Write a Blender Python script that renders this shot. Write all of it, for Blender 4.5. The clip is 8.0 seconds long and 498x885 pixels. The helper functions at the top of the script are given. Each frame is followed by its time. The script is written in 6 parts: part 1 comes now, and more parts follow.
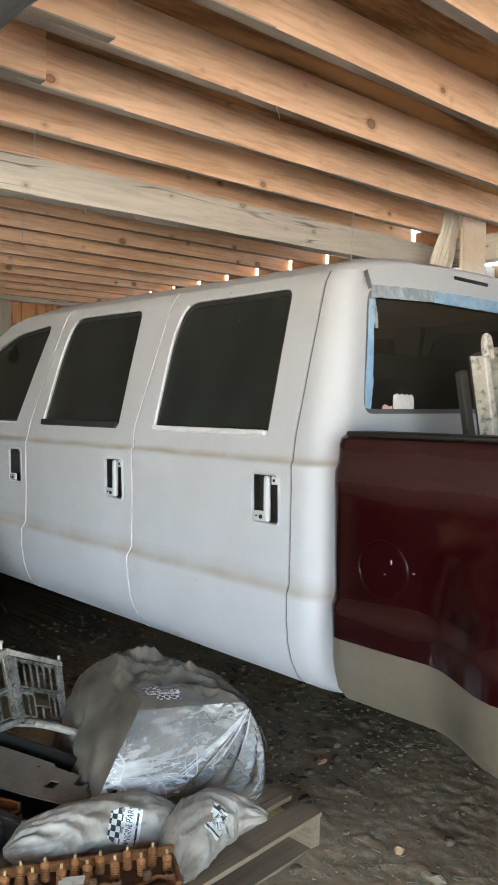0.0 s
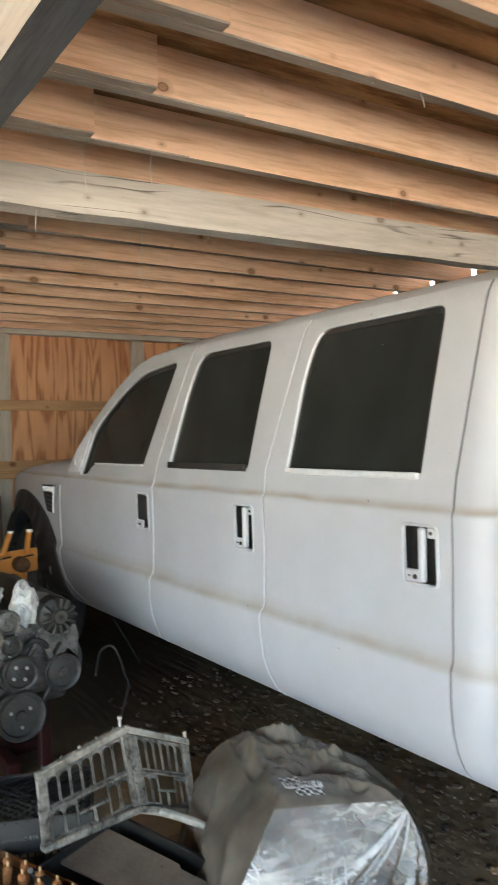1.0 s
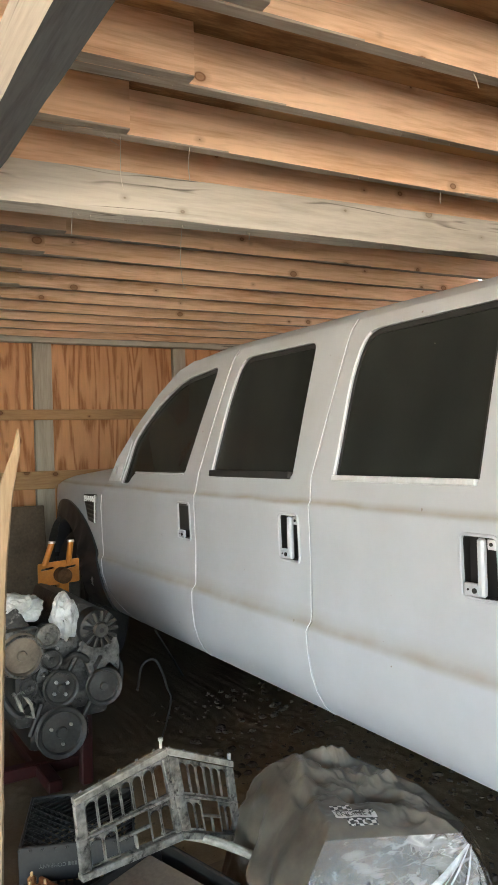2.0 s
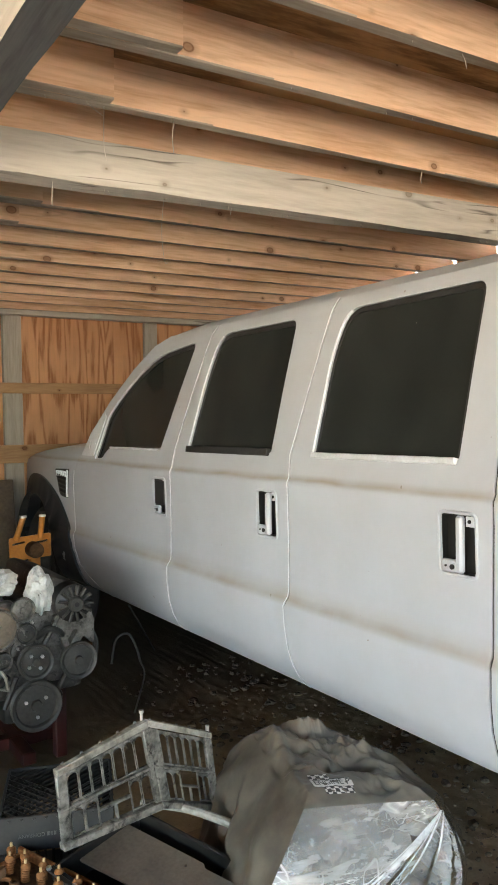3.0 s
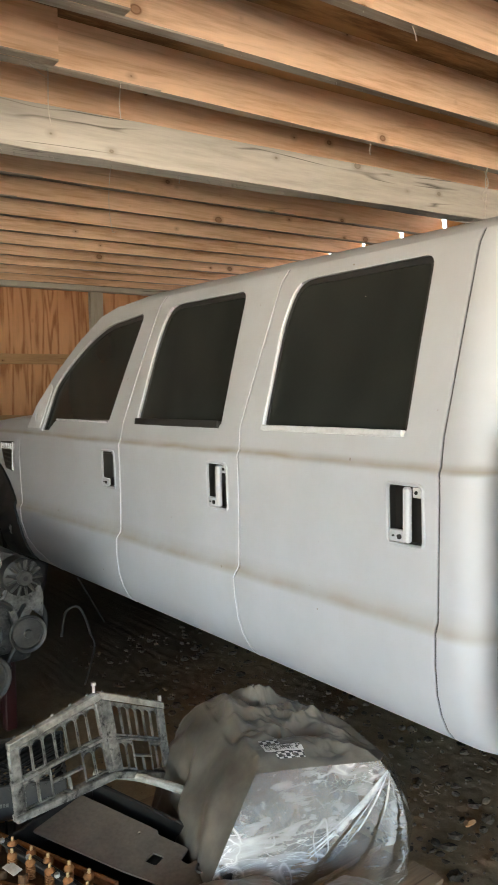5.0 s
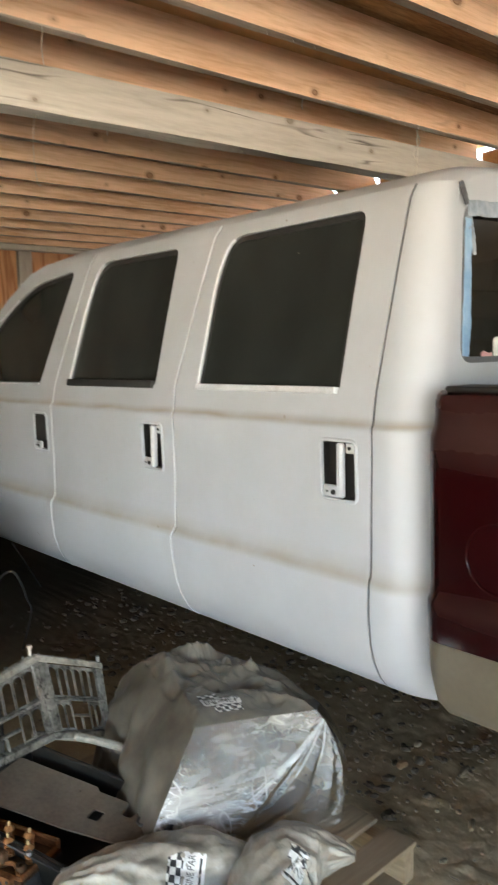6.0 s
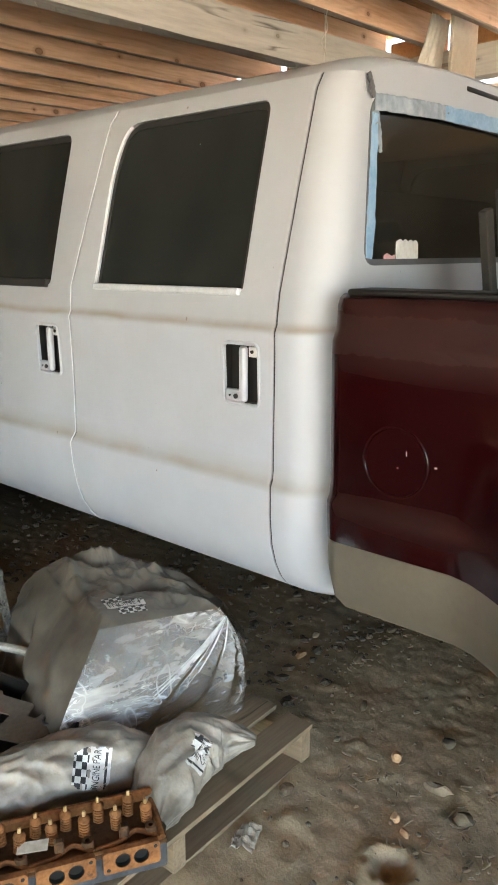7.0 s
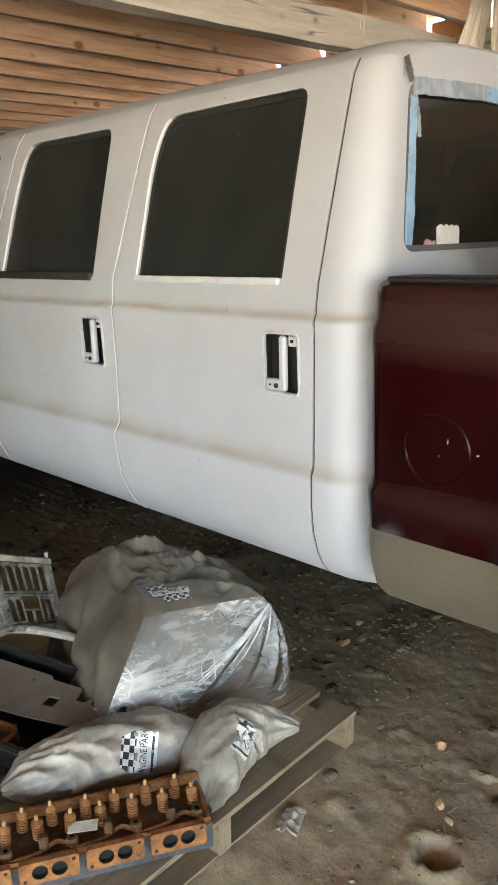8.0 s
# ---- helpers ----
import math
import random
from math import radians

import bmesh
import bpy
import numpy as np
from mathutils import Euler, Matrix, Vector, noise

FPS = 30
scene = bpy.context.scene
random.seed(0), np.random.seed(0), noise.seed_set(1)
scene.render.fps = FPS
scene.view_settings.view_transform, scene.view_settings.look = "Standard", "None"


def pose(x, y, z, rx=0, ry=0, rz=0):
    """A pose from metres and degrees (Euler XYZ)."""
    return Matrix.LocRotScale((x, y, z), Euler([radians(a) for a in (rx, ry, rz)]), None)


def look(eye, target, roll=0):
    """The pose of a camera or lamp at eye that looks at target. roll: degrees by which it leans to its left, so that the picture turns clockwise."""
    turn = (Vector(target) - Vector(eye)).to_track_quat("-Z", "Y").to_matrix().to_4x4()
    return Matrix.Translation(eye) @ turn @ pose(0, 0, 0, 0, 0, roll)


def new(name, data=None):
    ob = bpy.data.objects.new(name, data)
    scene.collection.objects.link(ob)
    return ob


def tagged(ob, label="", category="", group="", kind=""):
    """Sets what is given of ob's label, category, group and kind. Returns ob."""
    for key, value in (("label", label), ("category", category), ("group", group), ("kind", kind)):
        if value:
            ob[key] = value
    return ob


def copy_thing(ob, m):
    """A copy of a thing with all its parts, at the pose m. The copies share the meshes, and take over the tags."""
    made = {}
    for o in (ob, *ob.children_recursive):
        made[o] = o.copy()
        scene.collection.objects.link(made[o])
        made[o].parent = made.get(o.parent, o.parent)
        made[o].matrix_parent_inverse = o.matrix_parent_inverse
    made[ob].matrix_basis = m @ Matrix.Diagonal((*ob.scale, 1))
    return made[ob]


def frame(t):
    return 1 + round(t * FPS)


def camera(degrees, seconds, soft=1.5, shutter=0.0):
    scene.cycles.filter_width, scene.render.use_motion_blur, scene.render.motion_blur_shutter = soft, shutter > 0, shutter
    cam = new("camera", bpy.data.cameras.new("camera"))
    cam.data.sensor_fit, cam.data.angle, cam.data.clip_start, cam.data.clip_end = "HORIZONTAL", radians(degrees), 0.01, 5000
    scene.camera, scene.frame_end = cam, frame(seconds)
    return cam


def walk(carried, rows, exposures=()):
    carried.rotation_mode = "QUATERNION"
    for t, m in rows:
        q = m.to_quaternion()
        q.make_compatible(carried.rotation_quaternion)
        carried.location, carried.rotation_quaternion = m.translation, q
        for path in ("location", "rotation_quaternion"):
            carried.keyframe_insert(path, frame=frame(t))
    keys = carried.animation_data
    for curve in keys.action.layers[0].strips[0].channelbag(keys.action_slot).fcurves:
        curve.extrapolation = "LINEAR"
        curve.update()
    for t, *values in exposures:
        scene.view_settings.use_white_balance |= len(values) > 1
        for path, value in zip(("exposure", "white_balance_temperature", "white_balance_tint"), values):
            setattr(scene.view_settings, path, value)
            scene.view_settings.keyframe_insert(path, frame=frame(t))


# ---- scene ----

cam = camera(36.4, 8.0, shutter=0.5)
PATH = [
    (0, (-1.752, -1.603, 1.406), (-0.364, -0.167, 1.304), 0.5),
    (0.3, (-1.717, -1.524, 1.399), (-0.354, -0.064, 1.293), 0.6),
    (0.5, (-1.663, -1.465, 1.395), (-0.379, 0.066, 1.311), 0.3),
    (1, (-1.528, -1.329, 1.424), (-0.418, 0.334, 1.413), -1.1),
    (1.5, (-1.458, -1.245, 1.417), (-0.443, 0.478, 1.436), -1.7),
    (1.7, (-1.46, -1.235, 1.417), (-0.451, 0.492, 1.436), -1.7),
    (2.8, (-1.507, -1.223, 1.418), (-0.433, 0.464, 1.386), -1.1),
    (3, (-1.515, -1.213, 1.418), (-0.424, 0.463, 1.368), -0.9),
    (3.5, (-1.529, -1.181, 1.424), (-0.414, 0.478, 1.348), -0.5),
    (4, (-1.537, -1.183, 1.427), (-0.4, 0.46, 1.332), -0.4),
    (5.3, (-1.521, -1.217, 1.426), (-0.291, 0.354, 1.278), -1.1),
    (5.5, (-1.519, -1.218, 1.425), (-0.265, 0.331, 1.259), -1.2),
    (5.7, (-1.518, -1.218, 1.421), (-0.232, 0.301, 1.224), -1.3),
    (6, (-1.516, -1.213, 1.412), (-0.195, 0.271, 1.181), -1.3),
    (6.3, (-1.51, -1.2, 1.409), (-0.107, 0.192, 1.092), -0.8),
    (6.5, (-1.504, -1.198, 1.408), (-0.07, 0.147, 1.04), -0.6),
    (7, (-1.491, -1.2, 1.408), (-0.03, 0.078, 0.924), -0.2),
    (7.5, (-1.496, -1.194, 1.41), (-0.1, 0.136, 0.881), -0.8),
    (8, (-1.493, -1.214, 1.417), (-0.118, 0.144, 0.902), -1.7),
]
walk(cam, [(t, look(eye, target, roll)) for t, eye, target, roll in PATH], exposures=((0, 4.35, 6600, 10), (1.5, 4.45, 6900, 11), (3.5, 4.45, 7250, 11), (5.5, 4.35, 7200, 11), (8, 4.4, 7350, 12)))

# ---- world and sun: daylight comes in at the open front of the shed ----
world = bpy.data.worlds.new("world")
scene.world = world
world.use_nodes = True
wn = world.node_tree.nodes
sky = wn.new("ShaderNodeTexSky")
sky.sky_type, sky.sun_disc = "NISHITA", False
sky.sun_elevation, sky.sun_rotation = radians(58), radians(354)
wn["Background"].inputs["Strength"].default_value = 0.125
world.node_tree.links.new(sky.outputs[0], wn["Background"].inputs["Color"])
sun = new("sun", bpy.data.lights.new("sun", "SUN"))
sun.data.energy, sun.data.angle, sun.data.color = 5.0, radians(0.6), (1.0, 0.965, 0.92)
sun.matrix_world = look((-0.105 * 20, 0.995 * 20, 32.0), (0, 0, 0))


# ---- materials ----
def material(name, rough=0.6, metal=0.0, spec=0.5):
    m = bpy.data.materials.new(name)
    m.use_nodes = True
    nt = m.node_tree
    b = nt.nodes["Principled BSDF"]
    b.inputs["Roughness"].default_value = rough
    b.inputs["Metallic"].default_value = metal
    b.inputs["Specular IOR Level"].default_value = spec
    return m, nt, b


def coords(nt, scale=(1, 1, 1), shift=False):
    tc = nt.nodes.new("ShaderNodeTexCoord")
    mp = nt.nodes.new("ShaderNodeMapping")
    mp.inputs["Scale"].default_value = scale
    nt.links.new(tc.outputs["Object"], mp.inputs["Vector"])
    if shift:
        oi = nt.nodes.new("ShaderNodeObjectInfo")
        mul = nt.nodes.new("ShaderNodeVectorMath")
        mul.operation = "SCALE"
        mul.inputs[0].default_value = (37.0, 11.0, 23.0)
        nt.links.new(oi.outputs["Random"], mul.inputs["Scale"])
        nt.links.new(mul.outputs[0], mp.inputs["Location"])
    return mp.outputs[0]


def noise_tex(nt, vec, scale, detail=4.0, rough=0.55, distort=0.0):
    n = nt.nodes.new("ShaderNodeTexNoise")
    n.inputs["Scale"].default_value = scale
    n.inputs["Detail"].default_value = detail
    n.inputs["Roughness"].default_value = rough
    n.inputs["Distortion"].default_value = distort
    nt.links.new(vec, n.inputs["Vector"])
    return n.outputs["Fac"]


def ramp(nt, fac, stops):
    r = nt.nodes.new("ShaderNodeValToRGB")
    el = r.color_ramp.elements
    while len(el) < len(stops):
        el.new(0.5)
    for e, (p, c) in zip(el, stops):
        e.position, e.color = p, (*c, 1.0)
    nt.links.new(fac, r.inputs[0])
    return r.outputs[0]


def mix(nt, fac, a, b, blend="MIX"):
    m = nt.nodes.new("ShaderNodeMix")
    m.data_type, m.blend_type = "RGBA", blend
    for sock, v in ((m.inputs[0], fac), (m.inputs[6], a), (m.inputs[7], b)):
        if isinstance(v, (int, float)):
            sock.default_value = v
        elif isinstance(v, tuple):
            sock.default_value = (*v, 1.0)
        else:
            nt.links.new(v, sock)
    return m.outputs[2]


def bump(nt, b, height, strength=0.3, dist=0.01):
    n = nt.nodes.new("ShaderNodeBump")
    n.inputs["Strength"].default_value = strength
    n.inputs["Distance"].default_value = dist
    nt.links.new(height, n.inputs["Height"])
    nt.links.new(n.outputs[0], b.inputs["Normal"])


def mottled(name, dark, light, rough=0.6, metal=0.0, scale=8.0, fine=60.0, bumps=0.2, dist=0.004, spec=0.5, spots=None, stretch=(1, 1, 1), uneven=1.0):
    """Two scales of variation: broad blotches and fine grain; spots adds a third colour in patches."""
    m, nt, b = material(name, rough, metal, spec)
    vec = coords(nt, stretch, True)
    broad = noise_tex(nt, vec, scale, 5.0)
    grain = noise_tex(nt, vec, fine, 3.0)
    both = mix(nt, 0.35, broad, grain)
    col = ramp(nt, both, [(0.34, dark), (0.66, light)])
    if spots:
        patch = noise_tex(nt, vec, scale * 1.7, 6.0, 0.65)
        col = mix(nt, ramp(nt, patch, [(spots[1], (0, 0, 0)), (spots[1] + 0.12, (1, 1, 1))]), col, spots[0])
    nt.links.new(col, b.inputs["Base Color"])
    r = nt.nodes.new("ShaderNodeMapRange")
    r.inputs["To Min"].default_value, r.inputs["To Max"].default_value = max(0.03, rough - 0.12 * uneven), min(1.0, rough + 0.15 * uneven)
    nt.links.new(both, r.inputs["Value"])
    nt.links.new(r.outputs[0], b.inputs["Roughness"])
    if bumps:
        bump(nt, b, both, bumps, dist)
    return m


def wood(name, dark, light, knot=(0.12, 0.045, 0.015), grain=(1.2, 16, 16), knots=0.065, rough=0.7, tone=0.25, cracks=0.0):
    m, nt, b = material(name, rough, 0.0, 0.3)
    vec = coords(nt, grain, True)
    g1 = noise_tex(nt, vec, 2.0, 6.0, 0.6, 0.6)
    g2 = noise_tex(nt, vec, 9.0, 3.0, 0.6)
    both = mix(nt, 0.4, g1, g2)
    col = ramp(nt, both, [(0.3, dark), (0.55, light), (0.75, tuple(min(1, c * 1.18) for c in light))])
    broad = noise_tex(nt, coords(nt, (1, 1, 1), True), 1.6, 3.0)
    col = mix(nt, ramp(nt, broad, [(0.35, (0.0,) * 3), (0.7, (tone,) * 3)]), col, dark)
    oi = nt.nodes.new("ShaderNodeObjectInfo")
    col = mix(nt, ramp(nt, oi.outputs["Random"], [(0.0, (0.0,) * 3), (1.0, (0.45,) * 3)]), col, tuple((d + l) * 0.52 for d, l in zip(dark, light)))
    if knots:
        v = nt.nodes.new("ShaderNodeTexVoronoi")
        v.voronoi_dimensions = "2D"
        v.inputs["Scale"].default_value = 1.0
        flat = coords(nt, (4.6, 0.01, 6.2) if grain[0] < grain[2] else (6.2, 4.6, 0.01), True)
        if grain[0] < grain[2]:
            flat.node.inputs["Rotation"].default_value = (radians(90), 0, 0)
        nt.links.new(flat, v.inputs["Vector"])
        pick = nt.nodes.new("ShaderNodeSeparateColor")
        nt.links.new(v.outputs["Color"], pick.inputs[0])
        size = nt.nodes.new("ShaderNodeMath")
        size.operation = "MULTIPLY_ADD"
        nt.links.new(pick.outputs[0], size.inputs[0])
        size.inputs[1].default_value = 0.26
        nt.links.new(v.outputs["Distance"], size.inputs[2])
        k = knots * 1.6
        col = mix(nt, ramp(nt, size.outputs[0], [(0.0, (0.75,) * 3), (k * 0.75, (0.7,) * 3), (k * 0.95, (0.95,) * 3), (k * 1.15, (0.35,) * 3), (k * 2.0, (0, 0, 0))]), col, knot)
    if cracks:
        line = noise_tex(nt, coords(nt, (grain[0] * 0.6, grain[1] * 0.7, grain[2] * 0.7), True), 1.3, 3.0, 0.5, 0.3)
        where = noise_tex(nt, coords(nt, (1, 1, 1), True), 2.3, 2.0)
        thin = ramp(nt, line, [(0.485, (0, 0, 0)), (0.5, (1, 1, 1)), (0.515, (0, 0, 0))])
        col = mix(nt, mix(nt, 1.0, thin, ramp(nt, where, [(0.48, (0, 0, 0)), (0.60, (cracks,) * 3)]), "MULTIPLY"), col, tuple(c * 0.25 for c in dark))
    nt.links.new(col, b.inputs["Base Color"])
    bump(nt, b, both, 0.25, 0.004)
    return m


def plywood(name, dark, light, grain=(3.2, 3.2, 0.55), rings=26.0):
    """Rotary-cut veneer: flame figure from the contour lines of a stretched noise."""
    m, nt, b = material(name, 0.75, 0.0, 0.3)
    vec = coords(nt, grain, True)
    field = noise_tex(nt, vec, 1.0, 2.0, 0.45, 0.3)
    k = nt.nodes.new("ShaderNodeMath")
    k.operation = "MULTIPLY"
    k.inputs[1].default_value = rings
    nt.links.new(field, k.inputs[0])
    w = nt.nodes.new("ShaderNodeMath")
    w.operation = "SINE"
    nt.links.new(k.outputs[0], w.inputs[0])
    w2 = nt.nodes.new("ShaderNodeMapRange")
    w2.inputs["From Min"].default_value = -1.0
    nt.links.new(w.outputs[0], w2.inputs["Value"])
    n = noise_tex(nt, coords(nt, tuple(g * 4 for g in grain), True), 4.0, 6.0, 0.65)
    f = mix(nt, 0.62, w2.outputs[0], n)
    col = ramp(nt, f, [(0.28, dark), (0.5, light), (0.8, tuple(min(1, c * 1.15) for c in light))])
    stain = noise_tex(nt, coords(nt, (1, 1, 1), True), 1.3, 4.0)
    col = mix(nt, ramp(nt, stain, [(0.45, (0, 0, 0)), (0.75, (0.5, 0.5, 0.5))]), col, dark)
    v = nt.nodes.new("ShaderNodeTexVoronoi")
    v.inputs["Scale"].default_value = 3.2
    nt.links.new(coords(nt, (1, 1, 0.6), True), v.inputs["Vector"])
    col = mix(nt, ramp(nt, v.outputs["Distance"], [(0.035, (0.8,) * 3), (0.08, (0, 0, 0))]), col, tuple(c * 0.45 for c in dark))
    nt.links.new(col, b.inputs["Base Color"])
    bump(nt, b, f, 0.15, 0.003)
    return m


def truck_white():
    """Sanded white primer: dust film, beige primer along the two body creases darkened for their shadow, small chips.
    """
    m, nt, b = material("sanded_white_paint", 0.38, 0.0, 0.4)
    vec = coords(nt)
    film = noise_tex(nt, vec, 2.2, 5.0, 0.6)
    grain = noise_tex(nt, coords(nt, (1, 1, 0.25)), 55.0, 3.0)
    col = ramp(nt, mix(nt, 0.07, film, grain), [(0.3, (0.39, 0.404, 0.428)), (0.65, (0.44, 0.462, 0.498))])
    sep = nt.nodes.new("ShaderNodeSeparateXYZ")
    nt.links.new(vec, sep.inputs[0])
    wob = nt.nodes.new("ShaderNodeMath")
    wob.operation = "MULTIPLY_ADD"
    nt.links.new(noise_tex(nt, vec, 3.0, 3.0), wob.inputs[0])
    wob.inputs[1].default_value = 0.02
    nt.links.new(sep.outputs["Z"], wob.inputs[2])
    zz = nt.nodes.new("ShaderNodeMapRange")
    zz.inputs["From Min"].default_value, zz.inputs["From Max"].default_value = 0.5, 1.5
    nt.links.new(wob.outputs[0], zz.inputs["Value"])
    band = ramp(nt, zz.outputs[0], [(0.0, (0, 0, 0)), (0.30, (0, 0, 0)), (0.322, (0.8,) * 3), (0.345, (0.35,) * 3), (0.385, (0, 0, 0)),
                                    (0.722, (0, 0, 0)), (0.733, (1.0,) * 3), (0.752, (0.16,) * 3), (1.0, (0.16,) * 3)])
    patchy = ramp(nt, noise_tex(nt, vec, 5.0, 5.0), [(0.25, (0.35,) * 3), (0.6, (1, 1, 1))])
    # the beige is darkened to paint in the creases' shadow line
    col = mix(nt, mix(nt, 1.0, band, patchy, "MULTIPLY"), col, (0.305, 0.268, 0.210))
    chip = noise_tex(nt, vec, 28.0, 2.0)
    col = mix(nt, ramp(nt, chip, [(0.77, (0, 0, 0)), (0.79, (1, 1, 1))]), col, (0.25, 0.21, 0.18))
    nt.links.new(col, b.inputs["Base Color"])
    r = nt.nodes.new("ShaderNodeMapRange")
    r.inputs["To Min"].default_value, r.inputs["To Max"].default_value = 0.28, 0.55
    nt.links.new(film, r.inputs["Value"])
    nt.links.new(r.outputs[0], b.inputs["Roughness"])
    return m


def banded_maroon():
    """Glossy dark red paint, with dust and painted highlight along two creases and the rail."""
    m, nt, b = material("maroon_paint", 0.17, 0.0, 0.25)
    vec = coords(nt)
    sep = nt.nodes.new("ShaderNodeSeparateXYZ")
    nt.links.new(vec, sep.inputs[0])
    zz = nt.nodes.new("ShaderNodeMapRange")
    zz.inputs["From Min"].default_value, zz.inputs["From Max"].default_value = 0.5, 1.5
    nt.links.new(sep.outputs["Z"], zz.inputs["Value"])
    # lighter bands: dust on the ledges together with the creases' highlights
    band = ramp(nt, zz.outputs[0], [(0.25, (0.0,) * 3), (0.31, (0.06,) * 3), (0.36, (0.005,) * 3), (0.62, (0.0,) * 3), (0.72, (0.11,) * 3), (0.78, (0.06,) * 3)])
    patchy = ramp(nt, mix(nt, 0.3, noise_tex(nt, vec, 4.0, 5.0), noise_tex(nt, vec, 70.0, 3.0)), [(0.2, (0.6,) * 3), (0.8, (1, 1, 1))])
    dust = mix(nt, 1.0, band, patchy, "MULTIPLY")
    base = ramp(nt, noise_tex(nt, vec, 1.5, 4.0), [(0.3, (0.0125, 0.0010, 0.0015)), (0.7, (0.0175, 0.0014, 0.0021))])
    nt.links.new(mix(nt, dust, base, (0.24, 0.15, 0.13)), b.inputs["Base Color"])
    r = nt.nodes.new("ShaderNodeMapRange")
    r.inputs["From Max"].default_value = 0.16
    r.inputs["To Min"].default_value, r.inputs["To Max"].default_value = 0.16, 0.5
    nt.links.new(dust, r.inputs["Value"])
    nt.links.new(r.outputs[0], b.inputs["Roughness"])
    return m


def dusty_glass(name, col, rough, dust=(0.12, 0.11, 0.09), amount=0.35):
    m, nt, b = material(name, rough, 0.0, 0.5)
    vec = coords(nt)
    n = mix(nt, 0.06, noise_tex(nt, coords(nt, (1, 1.6, 1)), 1.6, 2.0, 0.5, 0.4), noise_tex(nt, vec, 90.0, 2.0))
    c = mix(nt, ramp(nt, n, [(0.35, (0.1 * amount,) * 3), (0.75, (amount,) * 3)]), col, dust)
    speck = noise_tex(nt, vec, 45.0, 1.0)
    c = mix(nt, ramp(nt, speck, [(0.835, (0, 0, 0)), (0.85, (1, 1, 1))]), c, (0.4, 0.37, 0.32))
    nt.links.new(c, b.inputs["Base Color"])
    return m


def clear_sheet(name, tint, alpha, rough=0.18, bumps=0.5):
    """Thin polythene: part see-through, part milky, glossy on the folds."""
    m, nt, b = material(name, rough, 0.0, 0.6)
    vec = coords(nt)
    n = mix(nt, 0.4, noise_tex(nt, vec, 14.0, 6.0, 0.65, 1.2), noise_tex(nt, vec, 5.0, 3.0))
    b.inputs["Base Color"].default_value = (*tint, 1)
    r = nt.nodes.new("ShaderNodeMapRange")
    r.inputs["From Min"].default_value, r.inputs["From Max"].default_value = 0.35, 0.68
    r.inputs["To Min"].default_value, r.inputs["To Max"].default_value = alpha * 0.45, min(1, alpha * 1.6)
    nt.links.new(n, r.inputs["Value"])
    nt.links.new(r.outputs[0], b.inputs["Alpha"])
    bump(nt, b, n, bumps, 0.02)
    return m


def crinkled_film():
    """Clear polythene: see-through with milky, dusty patches; the gloss lies on top of both."""
    m, nt, b = material("clear_polythene", 0.5)
    nt.nodes.remove(b)
    vec = coords(nt)
    drawn = coords(nt, (0.7, 0.7, 3.0))
    drawn.node.inputs["Rotation"].default_value = (0, radians(-34), 0)
    blur = noise_tex(nt, vec, 4.0, 3.0, 0.5, 0.6)
    lines = noise_tex(nt, drawn, 11.0, 5.0, 0.6, 0.5)
    haze = ramp(nt, mix(nt, 0.4, blur, lines), [(0.36, (0.10,) * 3), (0.50, (0.28,) * 3), (0.64, (0.60,) * 3)])
    web_of = [(0.42, (0, 0, 0)), (0.485, (0.5,) * 3), (0.50, (0.85,) * 3), (0.515, (0.5,) * 3), (0.58, (0, 0, 0))]
    fine = ramp(nt, noise_tex(nt, drawn, 13.0, 2.0, 0.5, 1.2), web_of)
    large = ramp(nt, noise_tex(nt, vec, 7.0, 2.0, 0.5, 0.9), web_of)
    crumple_lines = mix(nt, 1.0, mix(nt, 1.0, fine, large, "LIGHTEN"), ramp(nt, noise_tex(nt, vec, 5.0, 3.0), [(0.40, (0.15,) * 3), (0.62, (1, 1, 1))]), "MULTIPLY")
    milk = mix(nt, 1.0, haze, crumple_lines, "LIGHTEN")
    bp = nt.nodes.new("ShaderNodeBump")
    bp.inputs["Strength"].default_value, bp.inputs["Distance"].default_value = 0.3, 0.02
    nt.links.new(mix(nt, 0.6, noise_tex(nt, vec, 8.0, 4.0, 0.55, 0.9), lines), bp.inputs["Height"])
    clear, white, gloss = (nt.nodes.new("ShaderNodeBsdf" + k) for k in ("Transparent", "Diffuse", "Glossy"))
    white.inputs["Color"].default_value = (0.78, 0.75, 0.70, 1)
    gloss.inputs["Roughness"].default_value = 0.16
    nt.links.new(bp.outputs[0], gloss.inputs["Normal"])
    nt.links.new(bp.outputs[0], white.inputs["Normal"])
    body, top = nt.nodes.new("ShaderNodeMixShader"), nt.nodes.new("ShaderNodeMixShader")
    nt.links.new(milk, body.inputs[0])
    nt.links.new(clear.outputs[0], body.inputs[1])
    nt.links.new(white.outputs[0], body.inputs[2])
    fr = nt.nodes.new("ShaderNodeFresnel")
    fr.inputs["IOR"].default_value = 1.42
    nt.links.new(bp.outputs[0], fr.inputs["Normal"])
    nt.links.new(fr.outputs[0], top.inputs[0])
    nt.links.new(body.outputs[0], top.inputs[1])
    nt.links.new(gloss.outputs[0], top.inputs[2])
    nt.links.new(top.outputs[0], nt.nodes["Material Output"].inputs["Surface"])
    return m


